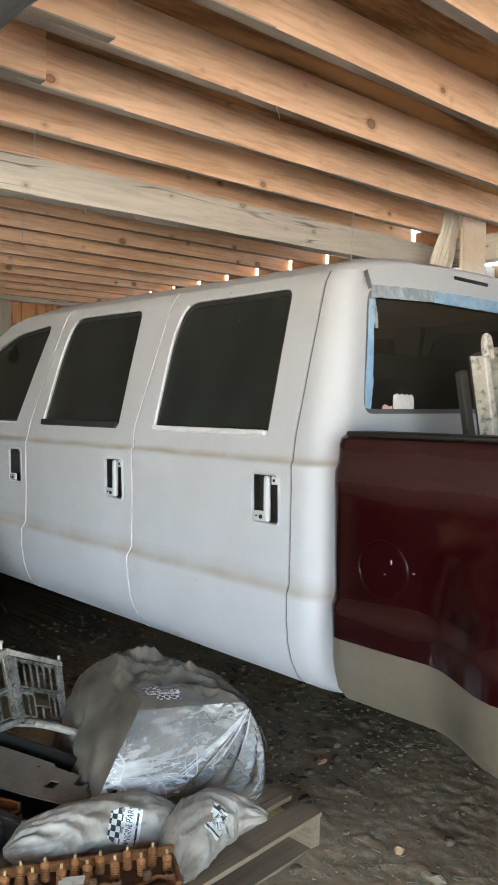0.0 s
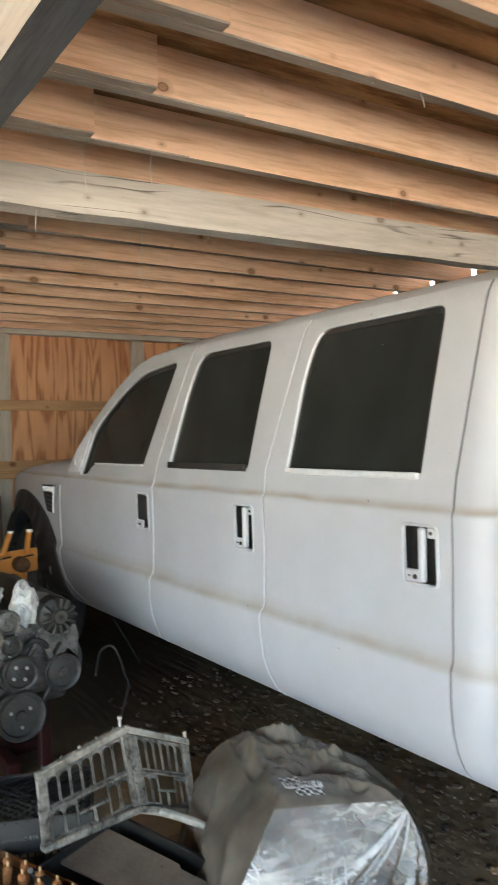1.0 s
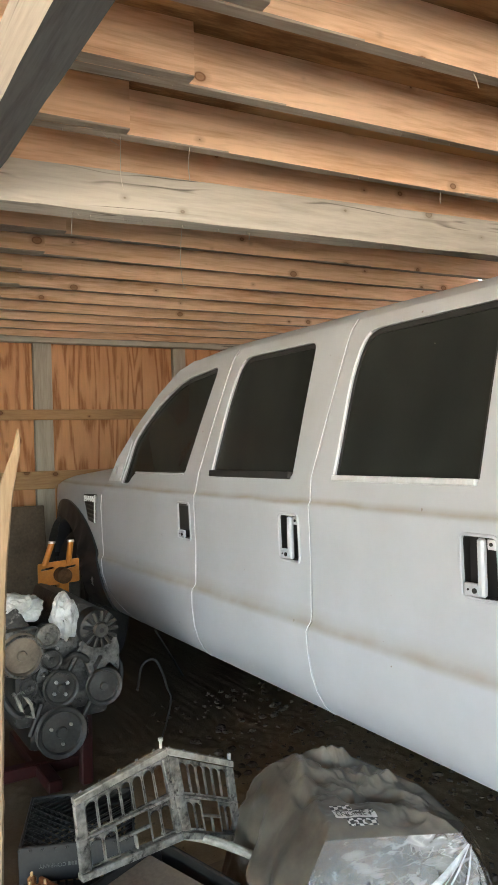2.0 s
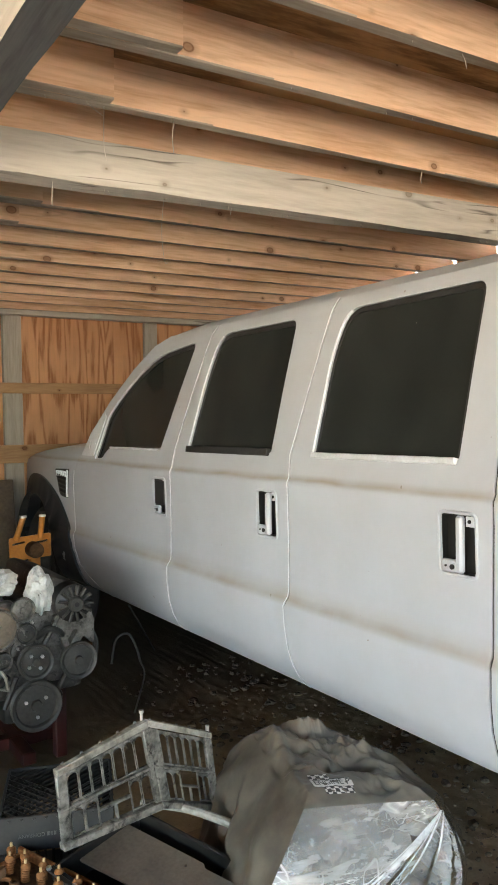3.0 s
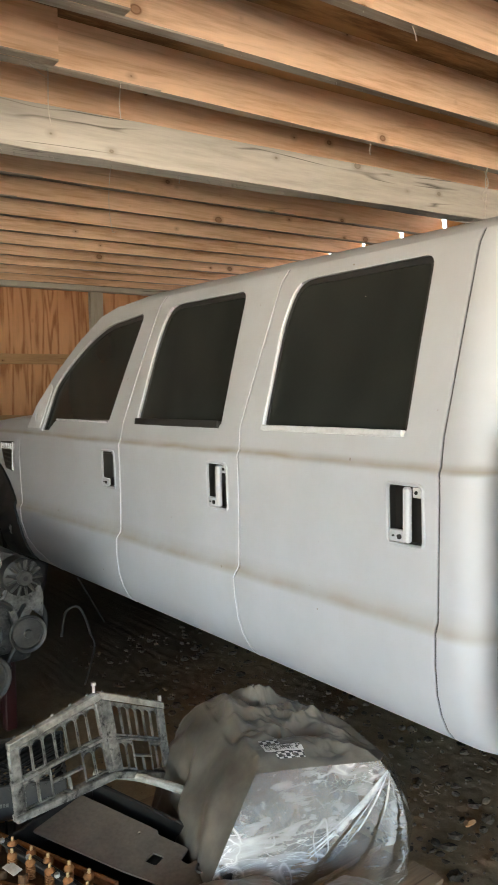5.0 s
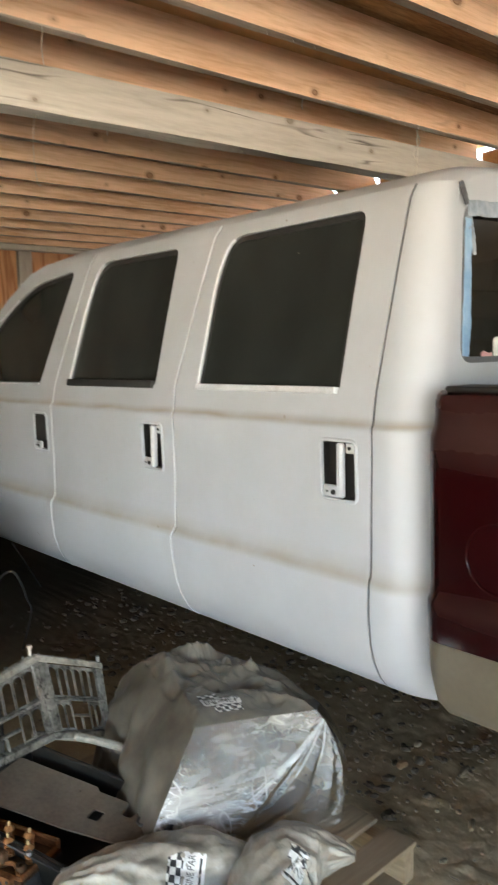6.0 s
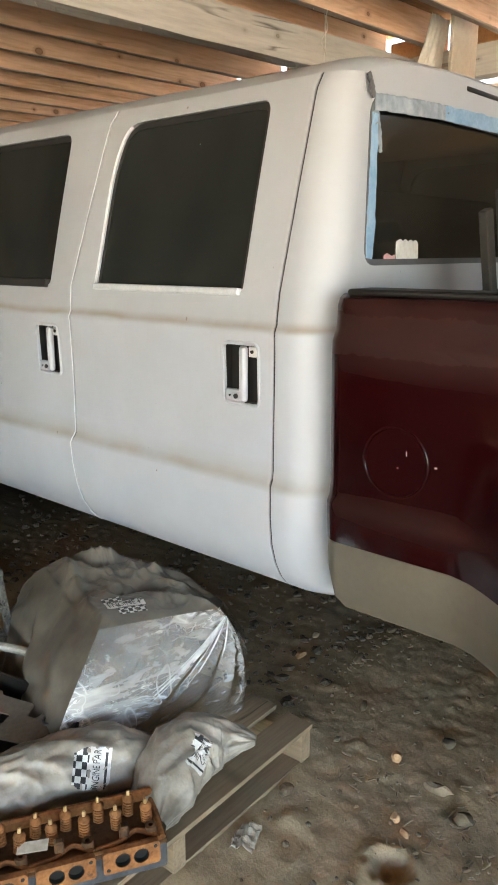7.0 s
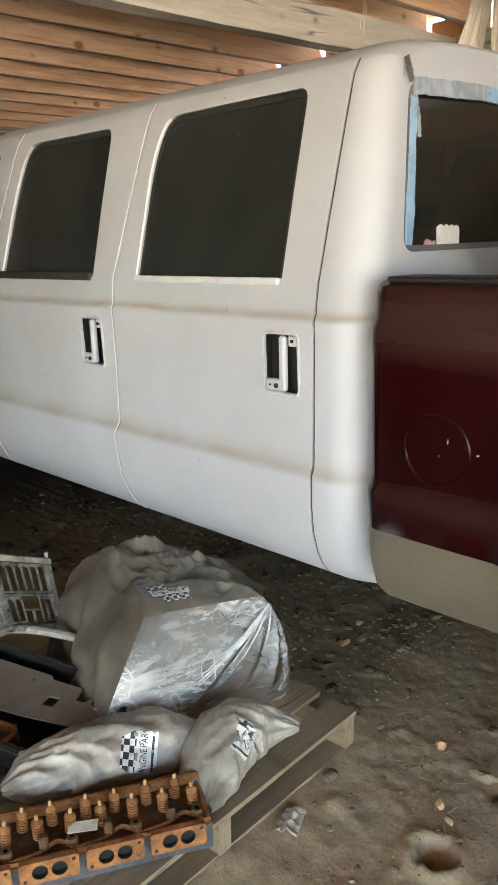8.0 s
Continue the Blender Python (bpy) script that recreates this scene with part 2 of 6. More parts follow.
M_JOIST = wood("pine_joist", (0.49, 0.255, 0.122), (0.84, 0.592, 0.405), (0.20, 0.085, 0.035), (0.7, 9, 9), tone=0.12, cracks=0.25)
M_GREY = wood("weathered_timber", (0.33, 0.30, 0.255), (0.55, 0.525, 0.465), (0.22, 0.18, 0.13), (0.8, 9, 9), 0.06, cracks=0.9)
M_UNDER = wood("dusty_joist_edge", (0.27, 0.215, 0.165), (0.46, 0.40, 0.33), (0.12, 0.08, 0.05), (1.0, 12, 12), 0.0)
M_DARKTIMBER = wood("dark_underside_timber", (0.045, 0.049, 0.053), (0.15, 0.16, 0.165), (0.03, 0.03, 0.03), (1.0, 14, 14), 0.05)
M_GREYV = wood("weathered_stud", (0.25, 0.225, 0.185), (0.47, 0.44, 0.375), (0.10, 0.08, 0.06), (14, 14, 1.0), 0.0)
M_POST = wood("brown_post", (0.20, 0.13, 0.075), (0.40, 0.28, 0.17), (0.09, 0.05, 0.03), (14, 14, 1.0), 0.08)
M_GIRT = wood("pine_girt", (0.26, 0.15, 0.075), (0.46, 0.29, 0.15))
M_PLY = plywood("fir_plywood", (0.34, 0.145, 0.062), (0.58, 0.315, 0.165), (5.0, 5.0, 0.42), 62.0)
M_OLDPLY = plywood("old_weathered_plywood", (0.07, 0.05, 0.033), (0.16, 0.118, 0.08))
M_DECK = plywood("roof_plywood", (0.20, 0.105, 0.046), (0.50, 0.30, 0.145), (0.55, 3.2, 3.2))
M_PALLET = wood("pallet_wood", (0.155, 0.108, 0.066), (0.34, 0.25, 0.16), (0.06, 0.04, 0.025), (1.2, 14, 14), 0.06, cracks=0.8)
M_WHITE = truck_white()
# paler than the body white: mirror plate, vent edge, and painted edge highlights
M_EDGE = mottled("white_plate_and_edge_glint", (0.62, 0.63, 0.65), (0.74, 0.76, 0.79), 0.22, 0, 12, 60, 0.02)
M_TRIM = mottled("bare_trim", (0.52, 0.53, 0.54), (0.70, 0.715, 0.73), 0.35, 0.2, 12, 80, 0.05)
M_GLASS = dusty_glass("tinted_window", (0.0145, 0.0160, 0.0145), 0.25, (0.080, 0.085, 0.076), amount=0.28)
M_GLASS.node_tree.nodes["Principled BSDF"].inputs["Specular IOR Level"].default_value = 0.12
M_BACKGLASS = dusty_glass("rear_glass", (0.011, 0.0108, 0.009), 0.12, (0.05, 0.047, 0.038), amount=0.2)
M_BACKGLASS.node_tree.nodes["Principled BSDF"].inputs["Alpha"].default_value = 0.94
M_BACKGLASS.node_tree.nodes["Principled BSDF"].inputs["Specular IOR Level"].default_value = 0.3
M_BOARD = mottled("beige_painted_board", (0.55, 0.48, 0.37), (0.68, 0.61, 0.49), 0.7, 0, 4, 50, 0.1)
M_OLDPAINT = mottled("dirty_white_paint", (0.33, 0.30, 0.25), (0.62, 0.59, 0.53), 0.5, 0, 14, 70, 0.3, spots=((0.10, 0.085, 0.065), 0.55))
M_PRIMER = mottled("dark_grey_primer", (0.065, 0.066, 0.070), (0.125, 0.127, 0.132), 0.55, 0, 5, 60, 0.1)
M_FLARE = mottled("black_wheel_arch", (0.010, 0.012, 0.015), (0.024, 0.027, 0.032), 0.5, 0, 5, 60, 0.1)
M_RUBBER = mottled("black_rubber", (0.010, 0.010, 0.010), (0.028, 0.027, 0.025), 0.65, 0, 10, 90, 0.1)
M_TYRE = mottled("dusty_tyre", (0.012, 0.012, 0.013), (0.045, 0.043, 0.04), 0.85, 0, 9, 60, 0.3)
M_MAROON = banded_maroon()
M_TAN = mottled("tan_paint", (0.104, 0.088, 0.064), (0.138, 0.118, 0.087), 0.4, 0, 3, 60, 0.04)
M_TAPE = mottled("blue_masking_tape", (0.16, 0.30, 0.46), (0.30, 0.44, 0.58), 0.7, 0, 20, 90, 0.3, 0.003)
M_SEALER = mottled("grey_dusty_film", (0.17, 0.20, 0.23), (0.36, 0.40, 0.43), 0.18, 0, 16, 50, 0.8, 0.010)
M_DARK = mottled("dark_underbody", (0.010, 0.009, 0.008), (0.035, 0.03, 0.025), 0.85, 0, 8, 60, 0.3)
M_BLACK = mottled("black_plastic", (0.004, 0.004, 0.0038), (0.011, 0.0105, 0.0095), 0.5, 0, 12, 80, 0.15, spots=((0.03, 0.027, 0.022), 0.64))
M_CAST = mottled("greasy_cast_iron", (0.011, 0.010, 0.009), (0.070, 0.066, 0.060), 0.55, 0.25, 14, 70, 0.6, 0.008, spots=((0.20, 0.19, 0.17), 0.60))
M_ALLOY = mottled("dirty_aluminium", (0.03, 0.028, 0.025), (0.19, 0.183, 0.168), 0.45, 0.5, 20, 90, 0.5, 0.005, spots=((0.02, 0.018, 0.015), 0.56))
M_PULLEY = mottled("grey_pulley", (0.022, 0.021, 0.019), (0.075, 0.071, 0.064), 0.5, 0.3, 9, 70, 0.2, spots=((0.03, 0.026, 0.022), 0.60))
M_BOLT = mottled("bright_bolt", (0.45, 0.43, 0.4), (0.7, 0.68, 0.64), 0.35, 0.7, 30, 100, 0.1)
M_GRILLE = mottled("dusty_silver_grille", (0.030, 0.028, 0.023), (0.34, 0.325, 0.29), 0.38, 0.35, 22, 80, 0.5, 0.006, spots=((0.016, 0.014, 0.012), 0.53))
M_RUST = mottled("orange_rust", (0.13, 0.05, 0.018), (0.36, 0.155, 0.058), 0.85, 0, 22, 110, 0.5, 0.004, 0.2, spots=((0.10, 0.05, 0.025), 0.60))
M_RUSTB = mottled("brown_rust", (0.045, 0.024, 0.013), (0.15, 0.076, 0.036), 0.85, 0, 18, 100, 0.5, 0.004, 0.2)
M_TIP = mottled("brassy_valve_tip", (0.34, 0.20, 0.085), (0.55, 0.36, 0.17), 0.4, 0.4, 30, 100, 0.1)
M_HEADGREY = mottled("grey_casting", (0.040, 0.041, 0.044), (0.105, 0.107, 0.113), 0.7, 0.1, 20, 90, 0.4)
M_ORANGE = mottled("orange_enamel", (0.36, 0.115, 0.012), (0.55, 0.20, 0.022), 0.45, 0, 10, 70, 0.1, spots=((0.15, 0.07, 0.03), 0.68))
M_RED = mottled("red_enamel", (0.022, 0.003, 0.002), (0.050, 0.006, 0.005), 0.5, 0, 10, 70, 0.1)
M_TRAY = mottled("oily_black_steel", (0.007, 0.0065, 0.006), (0.026, 0.024, 0.021), 0.45, 0.3, 10, 70, 0.2)
M_PLATE = mottled("brown_dusty_steel", (0.10, 0.078, 0.057), (0.21, 0.17, 0.128), 0.55, 0.2, 8, 90, 0.15)
M_BAGTOP = mottled("dusty_plastic_film", (0.066, 0.056, 0.043), (0.172, 0.150, 0.118), 0.33, 0, 6, 22, 0.35, 0.01, 0.5)
M_BAGPALE = mottled("milky_plastic_film", (0.185, 0.158, 0.122), (0.42, 0.378, 0.315), 0.42, 0, 6, 24, 0.6, 0.014, 0.55, spots=((0.44, 0.42, 0.385), 0.60))
M_CLEAR = crinkled_film()
M_CRATE = mottled("dusty_black_plastic", (0.007, 0.007, 0.007), (0.024, 0.023, 0.021), 0.5, 0, 12, 80, 0.15, spots=((0.06, 0.058, 0.053), 0.64))
M_CLOUDY = mottled("cloudy_polythene", (0.58, 0.54, 0.45), (0.76, 0.72, 0.62), 0.35, 0, 7, 50, 0.4, 0.01)
M_FOLD = clear_sheet("fold_highlight_film", (0.92, 0.92, 0.90), 0.50, 0.18, 0.2)
M_FLANGE = mottled("worn_pale_flange", (0.11, 0.10, 0.083), (0.40, 0.38, 0.325), 0.58, 0.2, 18, 80, 0.3, 0.004, spots=((0.05, 0.045, 0.036), 0.60))
M_WHITEBAG = mottled("white_plastic_bag", (0.36, 0.365, 0.35), (0.66, 0.67, 0.66), 0.35, 0, 14, 60, 0.6, 0.01)
M_INK = mottled("black_ink", (0.012, 0.012, 0.012), (0.04, 0.04, 0.04), 0.5, 0, 20, 90, 0)
M_LABEL = mottled("white_print", (0.55, 0.54, 0.51), (0.78, 0.77, 0.74), 0.45, 0, 20, 90, 0)
M_PINK = mottled("pink_card", (0.62, 0.30, 0.30), (0.75, 0.45, 0.44), 0.6, 0, 20, 90, 0)
M_WEB = mottled("cobweb", (0.45, 0.42, 0.36), (0.70, 0.66, 0.58), 0.9, 0, 30, 100, 0)
M_STONE = mottled("pale_stone", (0.16, 0.115, 0.07), (0.32, 0.24, 0.155), 0.9, 0, 25, 120, 0.5)
M_CHIP = mottled("orange_stone", (0.40, 0.22, 0.10), (0.62, 0.40, 0.22), 0.85, 0, 25, 120, 0.4)
# clod colour darkened to match the shade painted under the truck
M_SHADECLOD = mottled("shade_toned_clod", (0.055, 0.042, 0.030), (0.155, 0.120, 0.083), 0.95, 0, 20, 120, 0.5, 0.004, 0.15)
M_INNER = mottled("greasy_part_in_bag", (0.006, 0.006, 0.007), (0.10, 0.10, 0.102), 0.45, 0, 26, 80, 0.5, 0.012, spots=((0.45, 0.45, 0.44), 0.58))
M_CLOD = mottled("dirt_clod", (0.085, 0.063, 0.039), (0.19, 0.143, 0.090), 0.95, 0, 20, 120, 0.5)
M_STRAW = mottled("dry_leaf_litter", (0.10, 0.07, 0.04), (0.27, 0.20, 0.125), 0.9, 0, 25, 120, 0.4)


def dirt():
    m, nt, b = material("trodden_dirt", 0.95, 0.0, 0.15)
    vec = coords(nt)
    broad = noise_tex(nt, vec, 1.1, 5.0, 0.6)
    mid = noise_tex(nt, vec, 9.0, 6.0, 0.7)
    fine = noise_tex(nt, vec, 90.0, 4.0, 0.7)
    f = mix(nt, 0.5, mix(nt, 0.5, broad, mid), fine)
    col = ramp(nt, f, [(0.30, (0.31, 0.230, 0.138)), (0.5, (0.43, 0.325, 0.200)), (0.70, (0.53, 0.41, 0.262))])
    peb = nt.nodes.new("ShaderNodeTexVoronoi")
    peb.inputs["Scale"].default_value = 70.0
    nt.links.new(vec, peb.inputs["Vector"])
    col = mix(nt, ramp(nt, peb.outputs["Distance"], [(0.10, (0.3,) * 3), (0.2, (0, 0, 0))]), col, (0.30, 0.23, 0.15))
    # shade under the truck and deep in the shed, put into the earth's colour
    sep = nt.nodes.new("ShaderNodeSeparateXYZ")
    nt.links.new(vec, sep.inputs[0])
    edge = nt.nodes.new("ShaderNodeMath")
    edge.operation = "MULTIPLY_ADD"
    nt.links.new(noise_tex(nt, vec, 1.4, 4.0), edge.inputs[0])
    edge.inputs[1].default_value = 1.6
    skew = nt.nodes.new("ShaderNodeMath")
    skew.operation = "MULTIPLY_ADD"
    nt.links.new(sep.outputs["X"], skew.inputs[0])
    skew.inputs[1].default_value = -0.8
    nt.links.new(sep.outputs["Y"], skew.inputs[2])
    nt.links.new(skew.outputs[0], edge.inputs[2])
    shade = nt.nodes.new("ShaderNodeMapRange")
    shade.inputs["From Min"].default_value, shade.inputs["From Max"].default_value = 1.9, 3.2
    shade.inputs["To Max"].default_value = 0.8
    nt.links.new(edge.outputs[0], shade.inputs["Value"])
    col = mix(nt, shade.outputs[0], col, (0.050, 0.041, 0.030))
    # unseen pale ground outside, added to bounce light up to the ceiling
    bounce = nt.nodes.new("ShaderNodeMapRange")
    bounce.inputs["From Min"].default_value, bounce.inputs["From Max"].default_value = -4.3, -5.2
    nt.links.new(sep.outputs["Y"], bounce.inputs["Value"])
    col = mix(nt, bounce.outputs[0], col, ramp(nt, f, [(0.33, (0.40, 0.355, 0.28)), (0.68, (0.56, 0.51, 0.43))]))
    nt.links.new(col, b.inputs["Base Color"])
    bump(nt, b, mix(nt, 0.35, mid, fine), 0.5, 0.014)
    return m


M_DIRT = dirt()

# ---- building helpers ----
BASE = {}


def thing(name, label, category, m=None, group="", kind=""):
    ob = new(name)
    ob.empty_display_size = 0.1
    ob.matrix_world = m or Matrix()
    BASE[ob] = m or Matrix()
    return tagged(ob, label, category, group, kind)


def mesh_of(name, bm, mat, smooth=True, angle=35):
    me = bpy.data.meshes.new(name)
    bmesh.ops.recalc_face_normals(bm, faces=bm.faces)
    for f in bm.faces:
        f.smooth = smooth
    if smooth:
        lim = radians(angle)
        for e in bm.edges:
            if len(e.link_faces) == 2 and e.calc_face_angle(0.0) > lim:
                e.smooth = False
    bm.to_mesh(me)
    bm.free()
    for one in (mat if isinstance(mat, (list, tuple)) else [mat]):
        me.materials.append(one)
    return me


def part(name, bm, mat, parent, label="", smooth=True, m=None, angle=35):
    me = bm if isinstance(bm, bpy.types.Mesh) else mesh_of(name, bm, mat, smooth, angle)
    ob = new(name, me)
    ob.parent = parent
    if m is not None:
        ob.matrix_basis = m
    if label:
        ob["label"] = label
    return ob


def solo(name, bm, mat, label, category, m=None, group="", kind="", smooth=True, angle=35):
    me = bm if isinstance(bm, bpy.types.Mesh) else mesh_of(name, bm, mat, smooth, angle)
    ob = new(name, me)
    if m is not None:
        ob.matrix_world = m
    return tagged(ob, label, category, group, kind)


def box(lo, hi, bev=0.004, bm=None, m=None, seg=1):
    bm = bm or bmesh.new()
    c = [(a + b) / 2 for a, b in zip(lo, hi)]
    s = [max(1e-4, abs(b - a)) for a, b in zip(lo, hi)]
    mm = Matrix.Translation(c) @ Matrix.Diagonal((*s, 1))
    vs = bmesh.ops.create_cube(bm, size=1.0, matrix=mm)["verts"]
    if bev:
        es = list({e for v in vs for e in v.link_edges})
        r = bmesh.ops.bevel(bm, geom=es, offset=min(bev, min(s) * 0.45), segments=seg, affect="EDGES", profile=0.5)
        vs = list({v for f in r["faces"] for v in f.verts} | {v for v in vs if v.is_valid})
    if m is not None:
        bmesh.ops.transform(bm, matrix=m, verts=vs)
    return bm


def lathe(profile, seg=24, bm=None, m=None):
    """Turns (radius, height) pairs about z; the ends close where the radius is 0."""
    bm = bm or bmesh.new()
    rings = []
    for r, h in profile:
        if r <= 1e-6:
            rings.append([bm.verts.new((0, 0, h))])
        else:
            rings.append([bm.verts.new((r * math.cos(2 * math.pi * i / seg), r * math.sin(2 * math.pi * i / seg), h)) for i in range(seg)])
    for a, b in zip(rings, rings[1:]):
        for i in range(seg):
            j = (i + 1) % seg
            q = [a[i % len(a)], a[j % len(a)], b[j % len(b)], b[i % len(b)]]
            u = list(dict.fromkeys(q))
            if len(u) >= 3:
                bm.faces.new(u)
    if m is not None:
        bmesh.ops.transform(bm, matrix=m, verts=[v for r in rings for v in r])
    return bm


def tube(pts, r, seg=8, bm=None, closed=False):
    """A round bar along the points."""
    bm = bm or bmesh.new()
    pts = [Vector(p) for p in pts]
    rings, n = [], len(pts)
    up = None
    for i, p in enumerate(pts):
        a = pts[(i - 1) % n] if closed or i else p
        b = pts[(i + 1) % n] if closed or i < n - 1 else p
        t = (b - a).normalized()
        if up is None:
            up = t.orthogonal().normalized()
        up = (up - t * up.dot(t))
        up = up.normalized() if up.length > 1e-6 else t.orthogonal().normalized()
        side = t.cross(up)
        rad = r[i] if isinstance(r, (list, tuple)) else r
        rings.append([bm.verts.new(p + rad * (math.cos(k * 2 * math.pi / seg) * up + math.sin(k * 2 * math.pi / seg) * side)) for k in range(seg)])
    pairs = list(zip(rings, rings[1:])) + ([(rings[-1], rings[0])] if closed else [])
    for a, b in pairs:
        for k in range(seg):
            bm.faces.new((a[k], a[(k + 1) % seg], b[(k + 1) % seg], b[k]))
    if not closed:
        bm.faces.new(rings[0][::-1])
        bm.faces.new(rings[-1])
    return bm


def bezier(pts, n=10):
    """A smooth line through the points (Catmull-Rom)."""
    p = [Vector(q) for q in pts]
    p = [2 * p[0] - p[1]] + p + [2 * p[-1] - p[-2]]
    out = []
    for a, b, c, d in zip(p, p[1:], p[2:], p[3:]):
        for i in range(n):
            t = i / n
            out.append(0.5 * (2 * b + (c - a) * t + (2 * a - 5 * b + 4 * c - d) * t * t + (3 * b - a - 3 * c + d) * t ** 3))
    return out + [p[-2]]


def lerp_table(table, v):
    """Smooth interpolation in a short table of (key, value)."""
    if v <= table[0][0]:
        return table[0][1]
    for (a, x), (b, y) in zip(table, table[1:]):
        if v <= b:
            return x + (y - x) * (v - a) / (b - a)
    return table[-1][1]


def rounded(poly, radii, seg=5):
    """Rounds the corners of a polygon; radii: one number or one for each corner."""
    out, n = [], len(poly)
    for i in range(n):
        r = radii[i] if isinstance(radii, (list, tuple)) else radii
        p, a, b = Vector(poly[i]), Vector(poly[i - 1]), Vector(poly[(i + 1) % n])
        if r <= 0:
            out.append(tuple(p))
            continue
        u, v = (a - p), (b - p)
        d = min(r, u.length * 0.48, v.length * 0.48)
        u, v = p + u.normalized() * d, p + v.normalized() * d
        for k in range(seg + 1):
            t = k / seg
            out.append(tuple((1 - t) ** 2 * u + 2 * t * (1 - t) * p + t * t * v))
    return out


def inset(poly, d):
    """Moves each corner of a polygon inwards (d > 0) along its bisector."""
    n = len(poly)
    area = sum(poly[i - 1][0] * poly[i][1] - poly[i][0] * poly[i - 1][1] for i in range(n))
    s = 1 if area > 0 else -1
    out = []
    for i in range(n):
        p, a, b = Vector(poly[i]), Vector(poly[i - 1]), Vector(poly[(i + 1) % n])
        e = ((p - a).normalized() + (b - p).normalized())
        e = e.normalized() if e.length > 1e-6 else (b - p).normalized()
        out.append((p[0] - s * d * e[1], p[1] + s * d * e[0]))
    return out


def panel(outline, holes, place, cuts_a=(), cuts_b=(), rim=None):
    """A sheet from a flat outline with holes in (a, b), cut along lines and then bent by place(a, b); rim(a, b): where its folded edge ends."""
    bm = bmesh.new()
    edges = []
    for loop in [outline, *holes]:
        vs = [bm.verts.new((a, b, 0)) for a, b in loop]
        edges += [bm.edges.new((vs[i - 1], vs[i])) for i in range(len(vs))]
    bmesh.ops.triangle_fill(bm, use_beauty=True, use_dissolve=False, edges=edges)
    for vals, no in ((cuts_a, (1, 0, 0)), (cuts_b, (0, 1, 0))):
        for c in vals:
            bmesh.ops.bisect_plane(bm, geom=bm.verts[:] + bm.edges[:] + bm.faces[:], dist=1e-5, plane_co=Vector(no) * c, plane_no=no)
    if rim:
        border = [e for e in bm.edges if len(e.link_faces) == 1]
        twin = {}
        for e in border:
            for v in e.verts:
                if v not in twin:
                    twin[v] = bm.verts.new((v.co.x, v.co.y, 1.0))
        for e in border:
            a, b = e.verts
            bm.faces.new((a, b, twin[b], twin[a]))
    for v in bm.verts:
        a, b = v.co.x, v.co.y
        v.co = rim(a, b) if v.co.z > 0.5 else place(a, b)
    return bm


def grid_bm(nu, nv, fn, close_u=False, bm=None):
    bm = bm or bmesh.new()
    vs = [[bm.verts.new(fn(i / (nu if close_u else nu - 1), j / (nv - 1))) for j in range(nv)] for i in range(nu)]
    for i in range(nu if close_u else nu - 1):
        for j in range(nv - 1):
            k = (i + 1) % nu
            bm.faces.new((vs[i][j], vs[k][j], vs[k][j + 1], vs[i][j + 1]))
    return bm


def fbm(p, octaves=3):
    return sum(noise.noise(Vector(p) * 2 ** k) / 2 ** k for k in range(octaves))


# ---- ground ----
def ground_line(near, far, a, b, fine):
    pts = list(np.arange(a, b, fine))
    x, step = b, fine
    while x < far:
        pts.append(x)
        step *= 1.35
        x += step
    x, step = a, fine
    while x > -far:
        step *= 1.35
        x -= step
        pts.insert(0, x)
    return pts


def ground_z(x, y):
    if not (-3 < x < 4 and -3 < y < 5):
        return 0.0
    e = min(1, max(0, min(x + 3, 4 - x, y + 3, 5 - y)))
    z = 0.007 * fbm((x * 3, y * 3, 0)) + 0.0035 * fbm((x * 11, y * 11, 4))
    z += max(0, fbm((x * 9, y * 9, 9)) - 0.35) * 0.018 + 0.004 * fbm((x * 34, y * 34, 2))
    d = math.hypot(x + 0.155, y + 0.47)
    z += (0.010 + 0.012 * fbm((x * 30, y * 30, 1))) * math.exp(-((d - 0.062) / 0.020) ** 2) - 0.050 * math.exp(-(d / 0.034) ** 4)
    # earth trodden up round the pallet
    px = max(-1.10 - x, x - 0.04, 0.0)
    py = max(-0.10 - y, y - 0.90, 0.0)
    z += 0.012 * math.exp(-(math.hypot(px, py) / 0.07) ** 2) * (0.75 + 0.5 * fbm((x * 6, y * 6, 2)))
    return z * e


gx, gy = ground_line(0, 400, -1.2, 1.6, 0.013), ground_line(0, 400, -0.9, 2.2, 0.013)
gm = bpy.data.meshes.new("ground")
gm.from_pydata([(x, y, ground_z(x, y)) for x in gx for y in gy], [],
               [(i * len(gy) + j, (i + 1) * len(gy) + j, (i + 1) * len(gy) + j + 1, i * len(gy) + j + 1) for i in range(len(gx) - 1) for j in range(len(gy) - 1)])
for p in gm.polygons:
    p.use_smooth = True
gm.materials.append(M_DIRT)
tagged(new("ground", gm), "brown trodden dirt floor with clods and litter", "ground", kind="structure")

# ---- shed ----
TURN = pose(0, 0, 0, 0, 0, -3.0)
JZ, JH, JT = 2.36, 0.14, 0.042
FRONT, BACK, LEFT, RIGHT = -4.6, 5.0, -7.6, 2.2
shed = thing("ceiling_frame", "bare pine joists on weathered timber girders", "ceiling frame", TURN, kind="structure")


